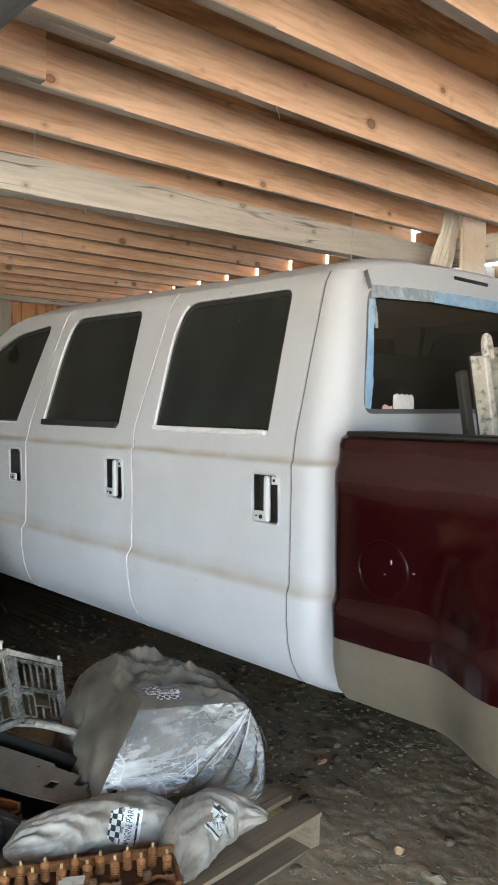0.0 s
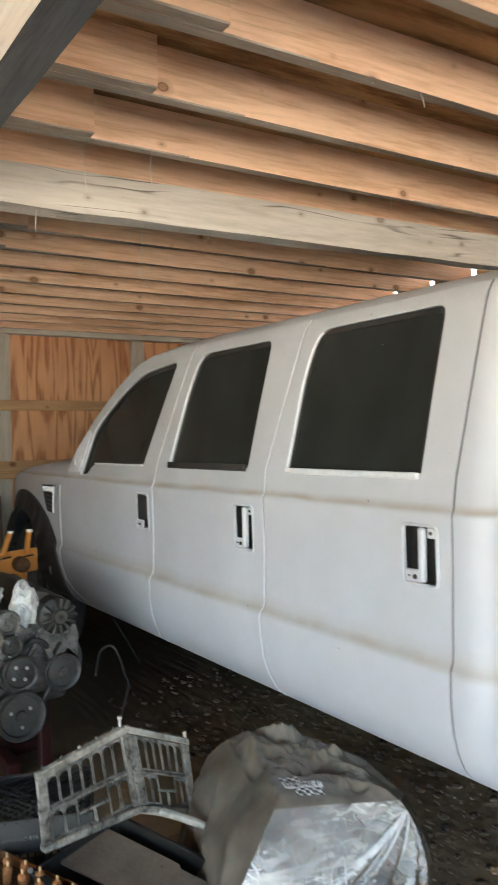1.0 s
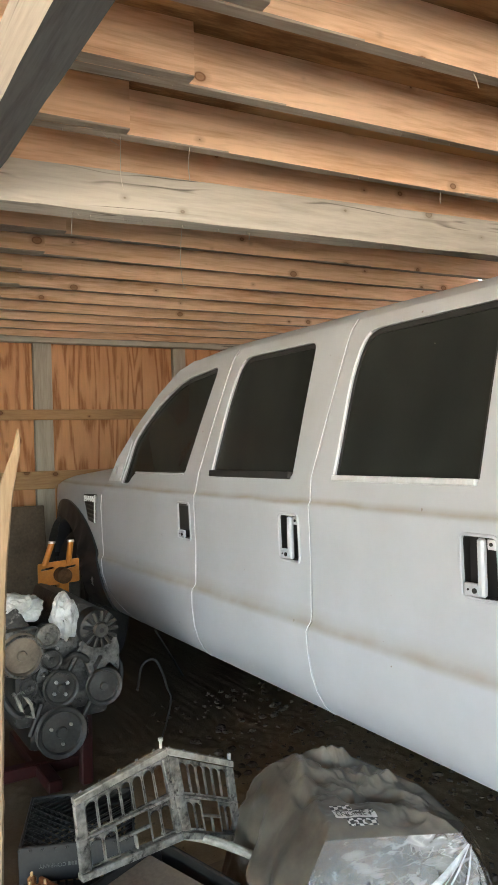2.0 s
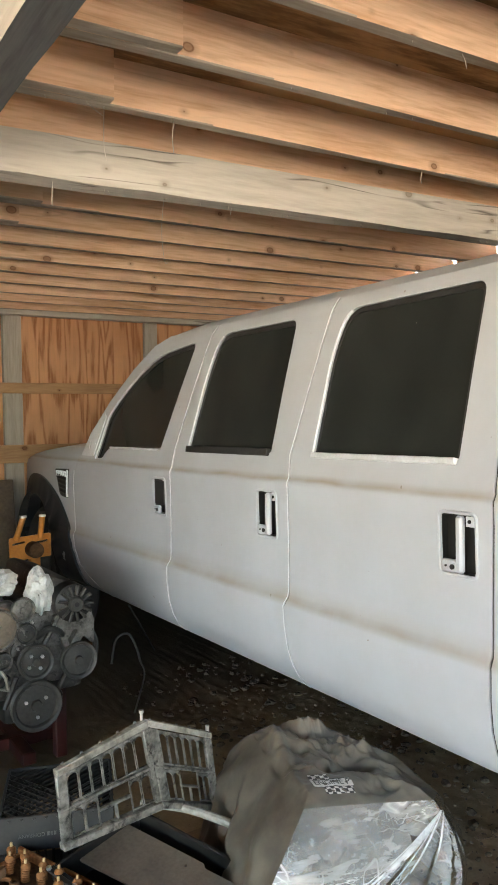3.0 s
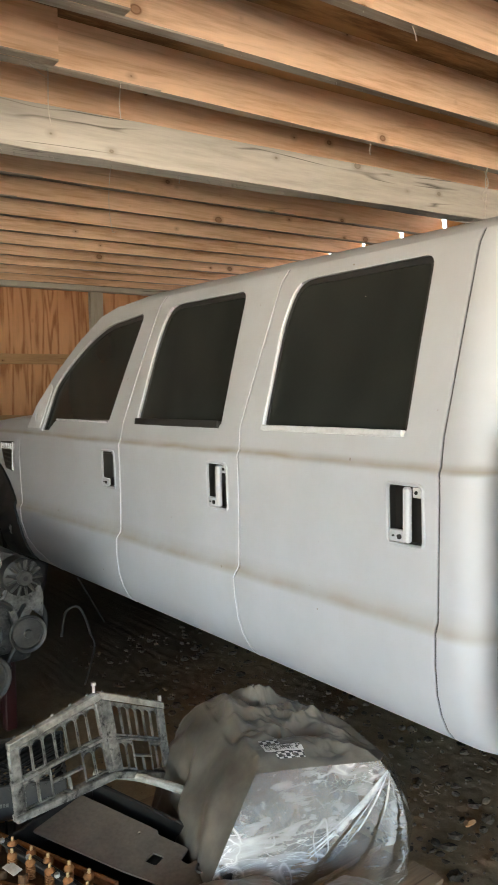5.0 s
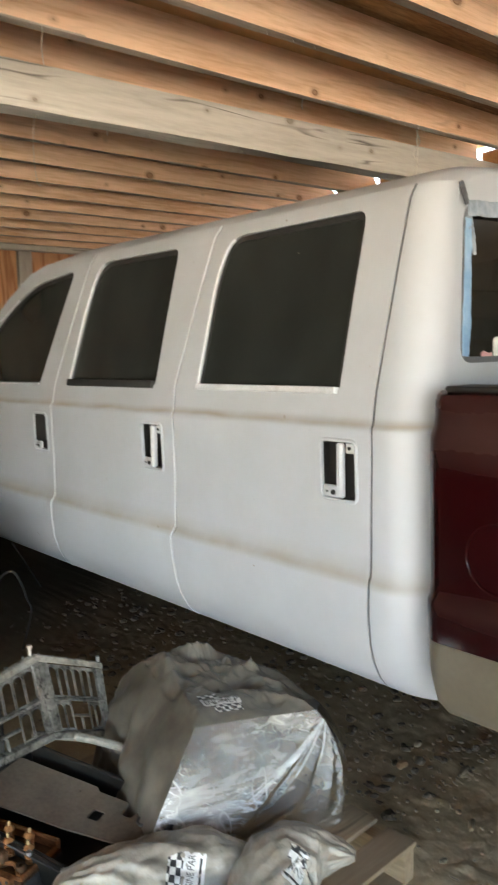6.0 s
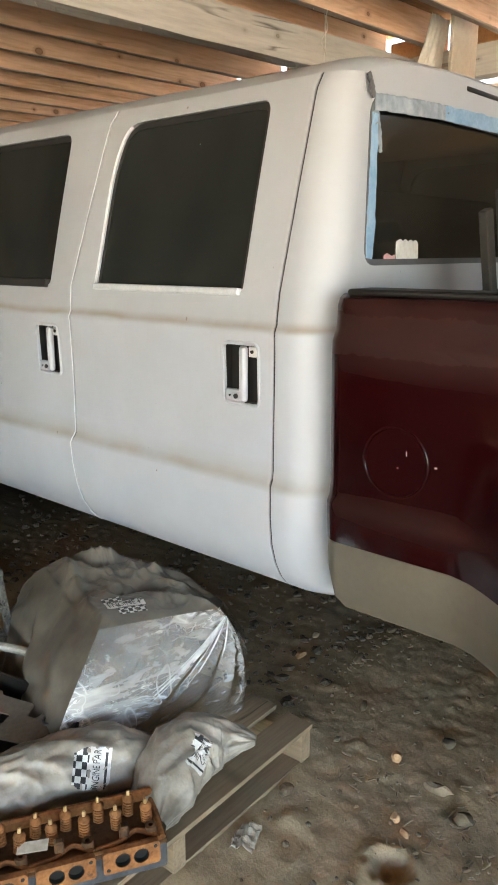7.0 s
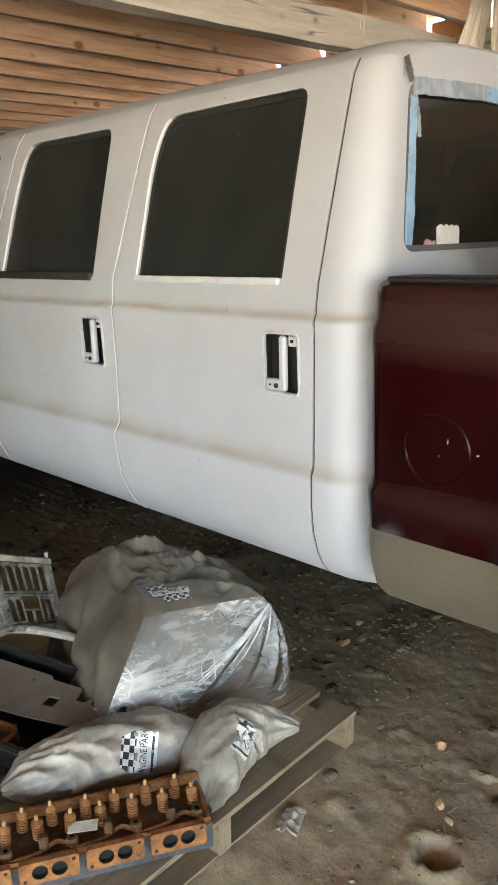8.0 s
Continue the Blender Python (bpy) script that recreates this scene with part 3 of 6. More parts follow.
def beam_mesh(length, h, t, name, mat, wane=0.004):
    """A sawn timber along x with uneven edges."""
    n = max(2, int(length / 0.12))
    prof = [(0.003, 0), (t - 0.003, 0), (t, 0.003), (t, h), (0, h), (0, 0.003)]

    def fn(u, v):
        k = round(v * 6) % 6
        y, z = prof[k]
        x = u * length
        return (x, y + wane * fbm((x * 2, k * 5.1, length)), z + (wane * 0.8 * fbm((x * 2.4, k * 3.7, 9 + length)) if k not in (3, 4) else 0))
    bm = grid_bm(n, 7, fn)
    bmesh.ops.remove_doubles(bm, verts=bm.verts, dist=1e-5)
    for end in (0.0, length):
        ring = [v for v in bm.verts if abs(v.co.x - end) < 1e-6]
        ring.sort(key=lambda v: math.atan2(v.co.z - h / 2, v.co.y - t / 2))
        bm.faces.new(ring)
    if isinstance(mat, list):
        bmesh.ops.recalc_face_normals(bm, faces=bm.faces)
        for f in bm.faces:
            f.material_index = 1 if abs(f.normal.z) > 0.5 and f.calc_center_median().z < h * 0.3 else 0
    return mesh_of(name, bm, mat, True, 30)


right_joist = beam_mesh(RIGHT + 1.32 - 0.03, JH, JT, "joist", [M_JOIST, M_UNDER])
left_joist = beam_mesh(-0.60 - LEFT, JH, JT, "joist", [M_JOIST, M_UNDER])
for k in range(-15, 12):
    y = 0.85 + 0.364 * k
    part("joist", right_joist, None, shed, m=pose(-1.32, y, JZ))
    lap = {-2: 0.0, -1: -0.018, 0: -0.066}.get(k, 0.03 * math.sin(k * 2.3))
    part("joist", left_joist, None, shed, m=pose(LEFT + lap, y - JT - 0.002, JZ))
# the girder's underside takes the darker timber
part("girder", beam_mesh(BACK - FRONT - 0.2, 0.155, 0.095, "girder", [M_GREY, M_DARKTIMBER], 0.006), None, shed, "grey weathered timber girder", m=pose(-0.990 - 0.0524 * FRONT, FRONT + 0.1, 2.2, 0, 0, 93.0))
part("cross_beam", beam_mesh(3.45, 0.140, 0.09, "cross_beam", M_GREY, 0.009), None, shed, "pale weathered timber beam", m=pose(-1.01, 1.10, 2.2, 0, 0, -2.0))
part("plate", beam_mesh(BACK - FRONT, 0.14, 0.09, "plate", M_GREY), None, shed, m=pose(RIGHT, FRONT, JZ - 0.145, 0, 0, 90))


def post_bm(w, h, wane=0.006):
    def fn(u, v):
        k = round(v * 8) % 8
        x, y = [(-1, -.9), (-.9, -1), (.9, -1), (1, -.9), (1, .9), (.9, 1), (-.9, 1), (-1, .9)][k]
        z = u * h
        return (x * w / 2 + wane * fbm((z * 2, k, 1)), y * w / 2 + wane * fbm((z * 2, k, 7)), z)
    bm = grid_bm(24, 9, fn)
    bmesh.ops.remove_doubles(bm, verts=bm.verts, dist=1e-5)
    return bm


part("post", post_bm(0.10, 2.2), M_POST, shed, "rough brown timber post", m=pose(-1.085, 1.16, 0.0))
part("post", post_bm(0.14, 2.2), M_GREYV, shed, m=pose(RIGHT + 0.05, 0.78, 0.0))
part("post", post_bm(0.12, 2.2), M_POST, shed, m=pose(-1.0, 4.6, 0.0))
part("post", post_bm(0.12, 2.2), M_POST, shed, m=pose(-1.0, -4.2, 0.0))

deck = solo("ceiling", box((LEFT - 0.1, FRONT - 0.3, JZ + JH + 0.002), (RIGHT + 0.05, BACK + 0.2, JZ + JH + 0.02), 0), M_DECK,
            "brown plywood decking laid over the joists", "ceiling", TURN, kind="structure")

wall = thing("wall_back", "orange plywood wall with grey studs and girts", "wall", TURN, kind="structure")
WY = 4.94
for i in range(-6, 2):
    x = -0.028 + 1.203 * i
    half = 0.075 if i % 2 == 0 else 0.060
    part("plywood_sheet", box((x + 0.003, WY + 0.05, 0.0), (min(x + 1.2, RIGHT + 0.085), WY + 0.065, 2.36), 0.002), M_PLY, wall)
    part("stud", box((x - half, WY, 0.0), (x + half, WY + 0.05, 2.32), 0.005), M_GREYV, wall, "grey weathered stud")
part("top_plate", box((LEFT, WY - 0.03, 2.32), (RIGHT, WY + 0.05, 2.465), 0.005), M_GREY, wall, "grey weathered top plate")
part("girt", box((LEFT, WY - 0.035, 1.69), (RIGHT, WY - 0.002, 1.775), 0.005), M_GIRT, wall)
part("girt", box((LEFT, WY - 0.035, 1.13), (RIGHT, WY - 0.002, 1.275), 0.005), M_GIRT, wall)

side = thing("wall_side", "rough plywood wall below open eaves", "wall", TURN, kind="structure")
for i in range(8):
    y = FRONT + 1.28 * i
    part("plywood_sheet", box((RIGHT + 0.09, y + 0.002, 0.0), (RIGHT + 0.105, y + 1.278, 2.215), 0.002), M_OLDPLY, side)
for k in range(-15, 12):
    part("eave_block", box((RIGHT + 0.005, 0.85 + 0.364 * k + JT + 0.003, JZ + 0.002), (RIGHT + 0.035, 0.85 + 0.364 * (k + 1) - 0.003, JZ + 0.106), 0.003), M_GIRT, side)
part("girt", box((RIGHT + 0.03, FRONT, 1.95), (RIGHT + 0.088, BACK, 2.08), 0.004), M_GIRT, side)
# unseen wall added to block light from the right half of the front
front_block = thing("wall_front", "rough plywood wall, unseen, added to block light from the front", "wall", TURN, kind="structure")
for i in range(2):
    x = RIGHT + 0.09 - 1.22 * (i + 1)
    part("plywood_sheet", box((x + 0.002, FRONT - 0.02, 0.0), (x + 1.218, FRONT - 0.005, JZ + JH), 0.002), M_PLY, front_block)
# unseen wall; the stretch left open is sized for light from the left
left_wall = thing("wall_left", "rough plywood wall", "wall", TURN, kind="structure")
for i in range(4, 8):
    y = FRONT + 1.28 * i
    part("plywood_sheet", box((LEFT - 0.12, y + 0.002, 0.0), (LEFT - 0.105, y + 1.278, JZ + JH), 0.002), M_PLY, left_wall)
# unseen partition added to block light from the left reaching the back corner
blocker = thing("wall_partition", "rough plywood partition, unseen, added to keep light off the back corner", "wall", TURN, kind="structure")
for i in range(3):
    y = WY - 0.04 - 1.22 * (i + 1)
    part("plywood_sheet", box((-2.32, y + 0.002, 0.0), (-2.305, y + 1.218, JZ - 0.002), 0.002), M_OLDPLY, blocker)

# ---- six-door pickup truck ----
WIDTH = 2.0
SIDE = [(0.462, 0.150), (0.487, 0.098), (0.50, 0.078), (0.53, 0.05), (0.58, 0.022), (0.64, 0.002), (0.72, -0.010), (0.79, -0.013), (0.805, -0.009), (0.825, 0.003),
        (0.84, 0.005), (1.0, 0.006), (1.15, 0.002), (1.205, 0.0), (1.215, 0.003), (1.232, 0.016), (1.25, 0.019), (1.31, 0.030), (1.55, 0.071), (1.78, 0.114), (1.80, 0.119), (1.835, 0.139)]
ZCUTS = [z for z, x in SIDE[2:-1]] + [1.38, 1.45, 1.63, 1.7]


def side_x(z):
    return lerp_table(SIDE, z)


def nose(y):
    """How far the front fender draws in towards the grille."""
    return 0.0 if y < 3.2 else 0.11 * ((y - 3.2) / 1.0) ** 2


truck = thing("pickup_truck", "stretched six-door pickup with white sanded cab and maroon bed", "truck")
SEAM12 = [(0.487, 1.80), (0.6, 1.785), (0.8, 1.77), (0.815, 1.762), (1.2, 1.752), (1.24, 1.762), (1.31, 1.755), (1.55, 1.665), (1.74, 1.59), (1.835, 1.545)]
SEAM23 = [(0.487, 0.885), (0.6, 0.888), (0.79, 0.892), (0.815, 0.884), (1.2, 0.876), (1.24, 0.888), (1.31, 0.897), (1.55, 0.832), (1.74, 0.782), (1.835, 0.752)]
SEAMR = [(0.487, 0.032), (0.6, 0.028), (0.79, 0.020), (0.815, 0.026), (1.0, 0.025), (1.2, 0.018), (1.24, 0.026), (1.31, 0.027), (1.55, 0.006), (1.74, -0.010), (1.835, -0.018)]
FSEAM = [(0.487, 2.62), (0.53, 2.70), (0.58, 2.80), (0.64, 2.88), (0.72, 2.925), (0.816, 2.945), (0.95, 2.965), (1.10, 2.97), (1.17, 2.945), (1.205, 2.915), (1.235, 2.885)]
WIN3 = rounded([(0.78, 1.31), (0.152, 1.307), (0.122, 1.790), (0.685, 1.788), (0.738, 1.66)], [0.012, 0.02, 0.035, 0.10, 0.1])
WIN2 = rounded([(1.648, 1.306), (1.018, 1.308), (0.960, 1.787), (1.49, 1.79), (1.56, 1.64)], [0.012, 0.02, 0.035, 0.10, 0.1])
WIN1 = rounded([(2.67, 1.243), (2.575, 1.245), (2.50, 1.303), (1.90, 1.31), (1.690, 1.778), (2.05, 1.748), (2.26, 1.665), (2.45, 1.555), (2.565, 1.47)], [0.012, 0.02, 0.04, 0.012, 0.04, 0.10, 0.1, 0.1, 0.05])
GAP = 0.0038


def handle_hole(y0):
    return rounded([(y0 + 0.008, 1.175), (y0 - 0.110, 1.175), (y0 - 0.110, 1.018), (y0 + 0.008, 1.018)], 0.013, 3)


def mirror(m_side):
    return (lambda x: x) if m_side > 0 else (lambda x: WIDTH - x)


def build_door(name, outline, win, hy, m_side, sill, sill_label, sill_h, strap):
    mx = mirror(m_side)
    at = lambda a, b: Vector((mx(side_x(b) + nose(a)), a, b))
    back = lambda a, b: Vector((mx(side_x(b) + nose(a) + 0.03), a, b))
    door = part("door", panel(outline, [win, handle_hole(hy)], at, [], ZCUTS, back), M_WHITE, truck, "sanded white " + name, angle=28)
    ring = [(p + 0.007, q - 0.006) for p, q in inset(win, 0.0125)]
    outer = inset(win, 0.0008)
    seal = lambda d: (lambda a, b: Vector((mx(side_x(b) + d), a, b)))
    part("window_seal", panel(outer, [ring], seal(0.014), [], ZCUTS, seal(0.030)), M_RUBBER, door, "black rubber seal")
    part("window_glass", panel(inset(win, 0.004), [], seal(0.020), [], ZCUTS, seal(0.024)), M_GLASS, door, "dark tinted dusty glass")
    # rim bead in a paler white than the door, painting its highlight
    front = [p for p in win if p[0] > (max(q[0] for q in win) + min(q[0] for q in win)) / 2 and p[1] < 1.785]
    front = sorted([p for p in front if p[1] > 1.42 or p[0] > 2.64 or p[0] < 1.7], key=lambda p: p[1])[1:]
    part("window_rim", tube([(mx(side_x(q) + 0.002), p - 0.001, q) for p, q in front], 0.0042, 6), M_EDGE, door, "rim of the window opening, paler than the paint for its highlight")
    a = [p for p in win if p[1] < 1.315 and p[1] > 1.30]
    y0, y1 = max(p[0] for p in a), min(p[0] for p in a)
    part("sill_strip", box((-0.007, y1 + 0.004, -0.005), (0.016, y0 - 0.004, sill_h + 0.003), 0.003, m=pose(mx(0.024), 0, 1.306, 0, m_side * 9, 0)), sill, door, sill_label)
    # opened handle pocket: black pan, white pull strap, lock plate
    pan = lambda lo, hi, bev=0.002: box((mx(lo[0]), hy - lo[1], lo[2]), (mx(hi[0]), hy - hi[1], hi[2]), bev)
    rim = handle_hole(hy)
    lip = lambda d: (lambda p, q: Vector((mx(side_x(q) + d), p, q)))
    part("handle_bezel", panel(inset(rim, -0.004), [inset(rim, 0.0005)], lip(-0.003), [], [], lip(0.006)), M_WHITE, door)
    part("bezel_bead", tube([(mx(side_x(q) - 0.001), p, q) for p, q in inset(rim, -0.0045)], 0.0046, 8, closed=True), M_WHITE, door)
    part("handle_pan", pan((0.030, -0.011, 1.010), (0.036, 0.112, 1.183)), M_BLACK, door, "black handle recess")
    part("recess_wall", panel(inset(rim, 0.0005), [inset(rim, 0.0025)], lip(0.006), [], [], lip(0.034)), M_BLACK, door)
    if strap:
        part("pull_strap", pan((-0.003, 0.044, 1.021), (0.018, 0.067, 1.171), 0.006), M_WHITE, door)
    else:
        part("pull_flap", pan((0.002, 0.000, 1.058), (0.016, 0.100, 1.170), 0.008), M_RUBBER, door, "black handle flap")
    plate = part("lock_plate", pan((-0.001, -0.004, 1.020), (0.014, 0.050, 1.054), 0.004), M_WHITE, door)
    part("keyhole", lathe([(0, 0.004), (0.007, 0.004), (0.007, 0), (0, 0)], 12, m=pose(mx(-0.001), hy - 0.036, 1.036, 0, -90 * m_side, 0)), M_BLACK, plate)
    part("keyhole", lathe([(0, 0.003), (0.003, 0.003), (0.003, 0), (0, 0)], 10, m=pose(mx(-0.001), hy - 0.014, 1.037, 0, -90 * m_side, 0)), M_BLACK, plate)
    tab = part("latch_tab", pan((0.006, 0.074, 1.144), (0.014, 0.102, 1.171), 0.002), M_TRIM, door)
    part("keyhole", lathe([(0, 0.003), (0.005, 0.003), (0.005, 0), (0, 0)], 10, m=pose(mx(0.006), hy - 0.088, 1.158, 0, -90 * m_side, 0)), M_BLACK, tab)
    return door


def between(front_seam, rear_seam, top=1.835):
    a = [(y - GAP, z) for z, y in front_seam if z <= top]
    b = [(y + GAP, z) for z, y in rear_seam if z <= top]
    return a + b[::-1]


APILLAR = [(2.88, 1.243), (2.775, 1.385), (2.575, 1.545), (2.33, 1.70), (2.12, 1.80), (1.99, 1.835)]
DOOR1 = [(y - GAP, z) for z, y in FSEAM] + [(y - GAP, z) for y, z in APILLAR] + [(y + GAP, z) for z, y in SEAM12][::-1]
ARCH = [(3.70 + 0.48 * math.cos(a), 0.5 + 0.49 * math.sin(a)) for a in [math.pi * i / 22 for i in range(23)]]
FENDER = ([(y + GAP, z) for z, y in FSEAM] + [(2.895, 1.25), (2.905, 1.30), (3.2, 1.295), (3.57, 1.270), (3.85, 1.238), (4.18, 1.19), (4.33, 1.09), (4.38, 0.95), (4.38, 0.62), (4.32, 0.52), (4.20, 0.5)] + ARCH[1:-1] + [(3.08, 0.487)])


def fender_x(a, b):
    lip = max(0.0, 1 - abs(math.hypot((a - 3.70) / 0.48, (b - 0.5) / 0.49) - 1.06) / 0.22)
    top = max(0.0, b - 1.15) ** 2 * 3.0
    return side_x(min(b, 1.2)) + nose(a) + top - 0.03 * lip ** 2


def build_side(m_side):
    mx = mirror(m_side)
    build_door("front door", DOOR1, WIN1, 1.916, m_side, M_TRIM, "thin bare metal strip", 0.001, False)
    build_door("middle door", between(SEAM12, SEAM23), WIN2, 1.061, m_side, M_RUBBER, "black rubber strip", 0.019, True)
    build_door("rear door", between(SEAM23, SEAMR), WIN3, 0.185, m_side, M_TRIM, "bare metal sill strip", 0.011, True)
    at = lambda a, b: Vector((mx(fender_x(a, b)), a, b))
    inner = lambda a, b: Vector((mx(fender_x(a, b) + 0.03), a, b))
    f = part("front_fender", panel(FENDER, [], at, [3.2 + 0.1 * i for i in range(10)], ZCUTS + [1.05, 1.1, 1.27], inner), M_WHITE, truck, "grey-white dusty fender", angle=40)
    vent = [(3.262, 1.165), (3.035, 1.172), (3.068, 0.998), (3.190, 1.010)]
    on_f = lambda d: (lambda a, b: Vector((mx(fender_x(a, b) + d), a, b)))
    part("fender_vent", panel(rounded(vent, 0.014, 3), [], on_f(-0.006), [3.1, 3.15, 3.2], [1.05, 1.1], on_f(0.02)), M_BLACK, f, "dark grille vent")
    part("vent_edge", tube([on_f(-0.007)(a, b) for a, b in ((3.045, 1.165), (3.055, 1.11), (3.063, 1.06), (3.072, 1.005))], 0.006, 6), M_EDGE, f, "bright vent edge")
    for i in range(5):
        y = 3.082 + 0.036 * i
        part("vent_fin", tube([on_f(-0.008)(y, 1.158), on_f(-0.008)(y - 0.003, 1.125)], 0.006, 6), M_TRIM, f)
        part("vent_bar", tube([on_f(-0.007)(3.075, 1.02 + 0.026 * i), on_f(-0.007)(3.195 + 0.010 * i, 1.03 + 0.026 * i)], 0.004, 5), M_PULLEY, f)
    # near-black ring from the arch edge out over the fender
    ring = lambda d: (lambda a, b: Vector((mx(fender_x(a, b) + d), a, b)))
    part("arch_flare", panel(arch_ring(0.985, 1.0), [], ring(-0.013), [3.0 + 0.1 * i for i in range(14)], ZCUTS, ring(0.07)), M_FLARE, f, "dark ring round the wheel arch", angle=50)
    arch_at = lambda u, v: (mx(0.0 + 0.36 * v), 3.70 + 0.485 * math.cos(math.pi * u), 0.44 + 0.565 * math.sin(math.pi * u))
    part("wheel_house", grid_bm(24, 4, arch_at), M_DARK, f, "dark wheel house liner")
    part("wheel_well", box((mx(0.34), 3.18, 0.45), (mx(0.37), 4.22, 1.10), 0.01), M_DARK, f)
    part("wheel_well", box((mx(0.16), 4.19, 0.45), (mx(0.36), 4.22, 1.0), 0.01), M_DARK, f)
    # mirror patch at the foot of the windscreen pillar
    tri = rounded([(2.862, 1.255), (2.688, 1.255), (2.585, 1.465), (2.615, 1.492), (2.765, 1.382)], 0.012, 3)
    bolt = [(2.752 + 0.016 * math.cos(0.449 * i), 1.315 + 0.024 * math.sin(0.449 * i)) for i in range(14)]
    p = lambda d: (lambda a, b: Vector((mx(side_x(b) + d), a, b)))
    part("mirror_patch", panel(tri, [bolt], p(-0.006), [], [1.31, 1.38], p(0.012)), M_EDGE, truck, "pale triangular plate where the mirror was")


def shut_line(seam, r, m_side, deep):
    """Black strip in the gap between two panels: rubber at the rear, painted shade elsewhere."""
    mx = mirror(m_side)
    pts = [(mx(side_x(z) + r + deep), y, z) for z, y in bezier_seam(seam)]
    part("weather_strip", tube(pts, r, 8), M_RUBBER, truck, "black strip that darkens the door gap")


def bezier_seam(seam):
    zs = sorted({z for z, y in seam} | {z for z in ZCUTS if seam[0][0] < z < seam[-1][0]})
    return [(z, lerp_table(seam, z)) for z in zs]


def edge_glint(seam, m_side, end):
    """The folded edge of a door panel beside its gap, coloured paler for its highlight."""
    mx = mirror(m_side)
    pts = [(mx(side_x(z) + nose(y) - 0.0005), y + GAP + 0.001, z) for z, y in bezier_seam(seam) if z < end]
    part("door_edge", tube(pts, 0.0017, 6), M_EDGE, truck, "folded door edge, paler than the paint for its highlight")


def arch_ring(k0, k1):
    turn = [math.pi * i / 30 for i in range(31)]
    inner = [(3.70 + 0.48 * k0 * math.cos(a), 0.5 + 0.49 * k0 * math.sin(a)) for a in turn]
    outer = [(min(4.36, 3.70 + 0.79 * k1 * math.cos(a)), 0.5 + 0.615 * k1 * math.sin(a)) for a in turn]
    return outer + inner[::-1]


build_side(1)
build_side(-1)
for s in (1, -1):
    edge_glint(SEAM12, s, 1.84)
    edge_glint(SEAM23, s, 1.84)
    edge_glint(FSEAM, s, 1.19)
    shut_line(SEAM12, 0.0045, s, 0.004)
    shut_line(SEAM23, 0.0045, s, 0.004)
    shut_line(SEAMR, 0.0045, s, 0.003)


# cab behind the doors: rounded corner posts, back panel, roof
def back_y(z):
    return lerp_table([(0.487, -0.118), (1.30, -0.118), (1.40, -0.116), (1.78, -0.104), (1.86, -0.10)], z)


CZ = [0.468, 0.476, 0.487, 0.50, 0.53, 0.58, 0.64, 0.72, 0.79, 0.805, 0.825, 0.85, 1.0, 1.15, 1.205, 1.215, 1.232, 1.25, 1.31, 1.40, 1.5, 1.6, 1.7, 1.78, 1.80, 1.835]
CORNER = 0.10


def corner_r(z):
    return min(CORNER, lerp_table(SEAMR, z) - GAP - back_y(z) - 0.003)



def corner_bm(m_side):
    mx = mirror(m_side)

    def fn(u, v):
        z = CZ[round(v * (len(CZ) - 1))]
        x, yb, ys = side_x(z), back_y(z), lerp_table(SEAMR, z) - GAP
        path = [(x + 0.03, ys), (x, ys)]
        path += [(x + corner_r(z) * (1 - math.cos(a)) * 0.95, yb + corner_r(z) * (1 - math.sin(a))) for a in [math.pi / 2 * i / 12 for i in range(13)]]
        px, py = path[round(u * (len(path) - 1))]
        return (mx(px), py, z)
    return grid_bm(15, len(CZ), fn)


for s in (1, -1):
    part("corner_post", corner_bm(s), M_WHITE, truck, "smooth white rounded cab corner", angle=40)
ROOF_END = -0.1015
ROOF_R = 0.078


def round_in(x, y):
    """Draws the roof's outline in round the rear corners of the cab."""
    k = min(1.0, max(0.0, (ROOF_END + ROOF_R - y) / ROOF_R))
    c = 1 - math.sqrt(max(0.0, 1 - k * k))
    side_d = min(x, WIDTH - x)
    return c, ROOF_R * 0.95 * c * (1 - (side_d - 0.139) / 0.861) * (1 if x < 1 else -1)


RWIN = rounded([(0.20, 1.385), (1.80, 1.385), (1.775, 1.782), (0.228, 1.782)], [0.04, 0.04, 0.05, 0.05])
cl = lambda z: side_x(z) + corner_r(z) * 0.95
BACKP = [(cl(z), z) for z in (0.5, 0.64, 0.8, 1.0, 1.2, 1.31, 1.5, 1.7, 1.78, 1.835)]
BACKP = BACKP + [(x + round_in(x, ROOF_END)[1], z - 0.018) for x, z in [(0.20, 1.873), (0.28, 1.892), (0.42, 1.908), (0.62, 1.918), (0.82, 1.923), (1.0, 1.925), (1.18, 1.923), (1.38, 1.918), (1.58, 1.908), (1.72, 1.892), (1.80, 1.873)]] + [(WIDTH - x, z) for x, z in BACKP[::-1]]
ZB = [1.3, 1.35, 1.4, 1.5, 1.6, 1.7]
part("cab_back", panel(BACKP, [RWIN], lambda a, b: Vector((a, back_y(b), b)), [], ZB, lambda a, b: Vector((a, back_y(b) + 0.03, b))), M_WHITE, truck, "white back panel of the cab")
rw = part("rear_window", panel(inset(RWIN, 0.004), [], lambda a, b: Vector((a, back_y(b) + 0.012, b)), [], ZB, lambda a, b: Vector((a, back_y(b) + 0.018, b))), M_BACKGLASS, truck, "dark dusty rear glass")
part("window_seal", panel(inset(RWIN, -0.008), [inset(RWIN, 0.008)], lambda a, b: Vector((a, back_y(b) - 0.004, b)), [], ZB, lambda a, b: Vector((a, back_y(b) + 0.02, b))), M_PRIMER, rw)


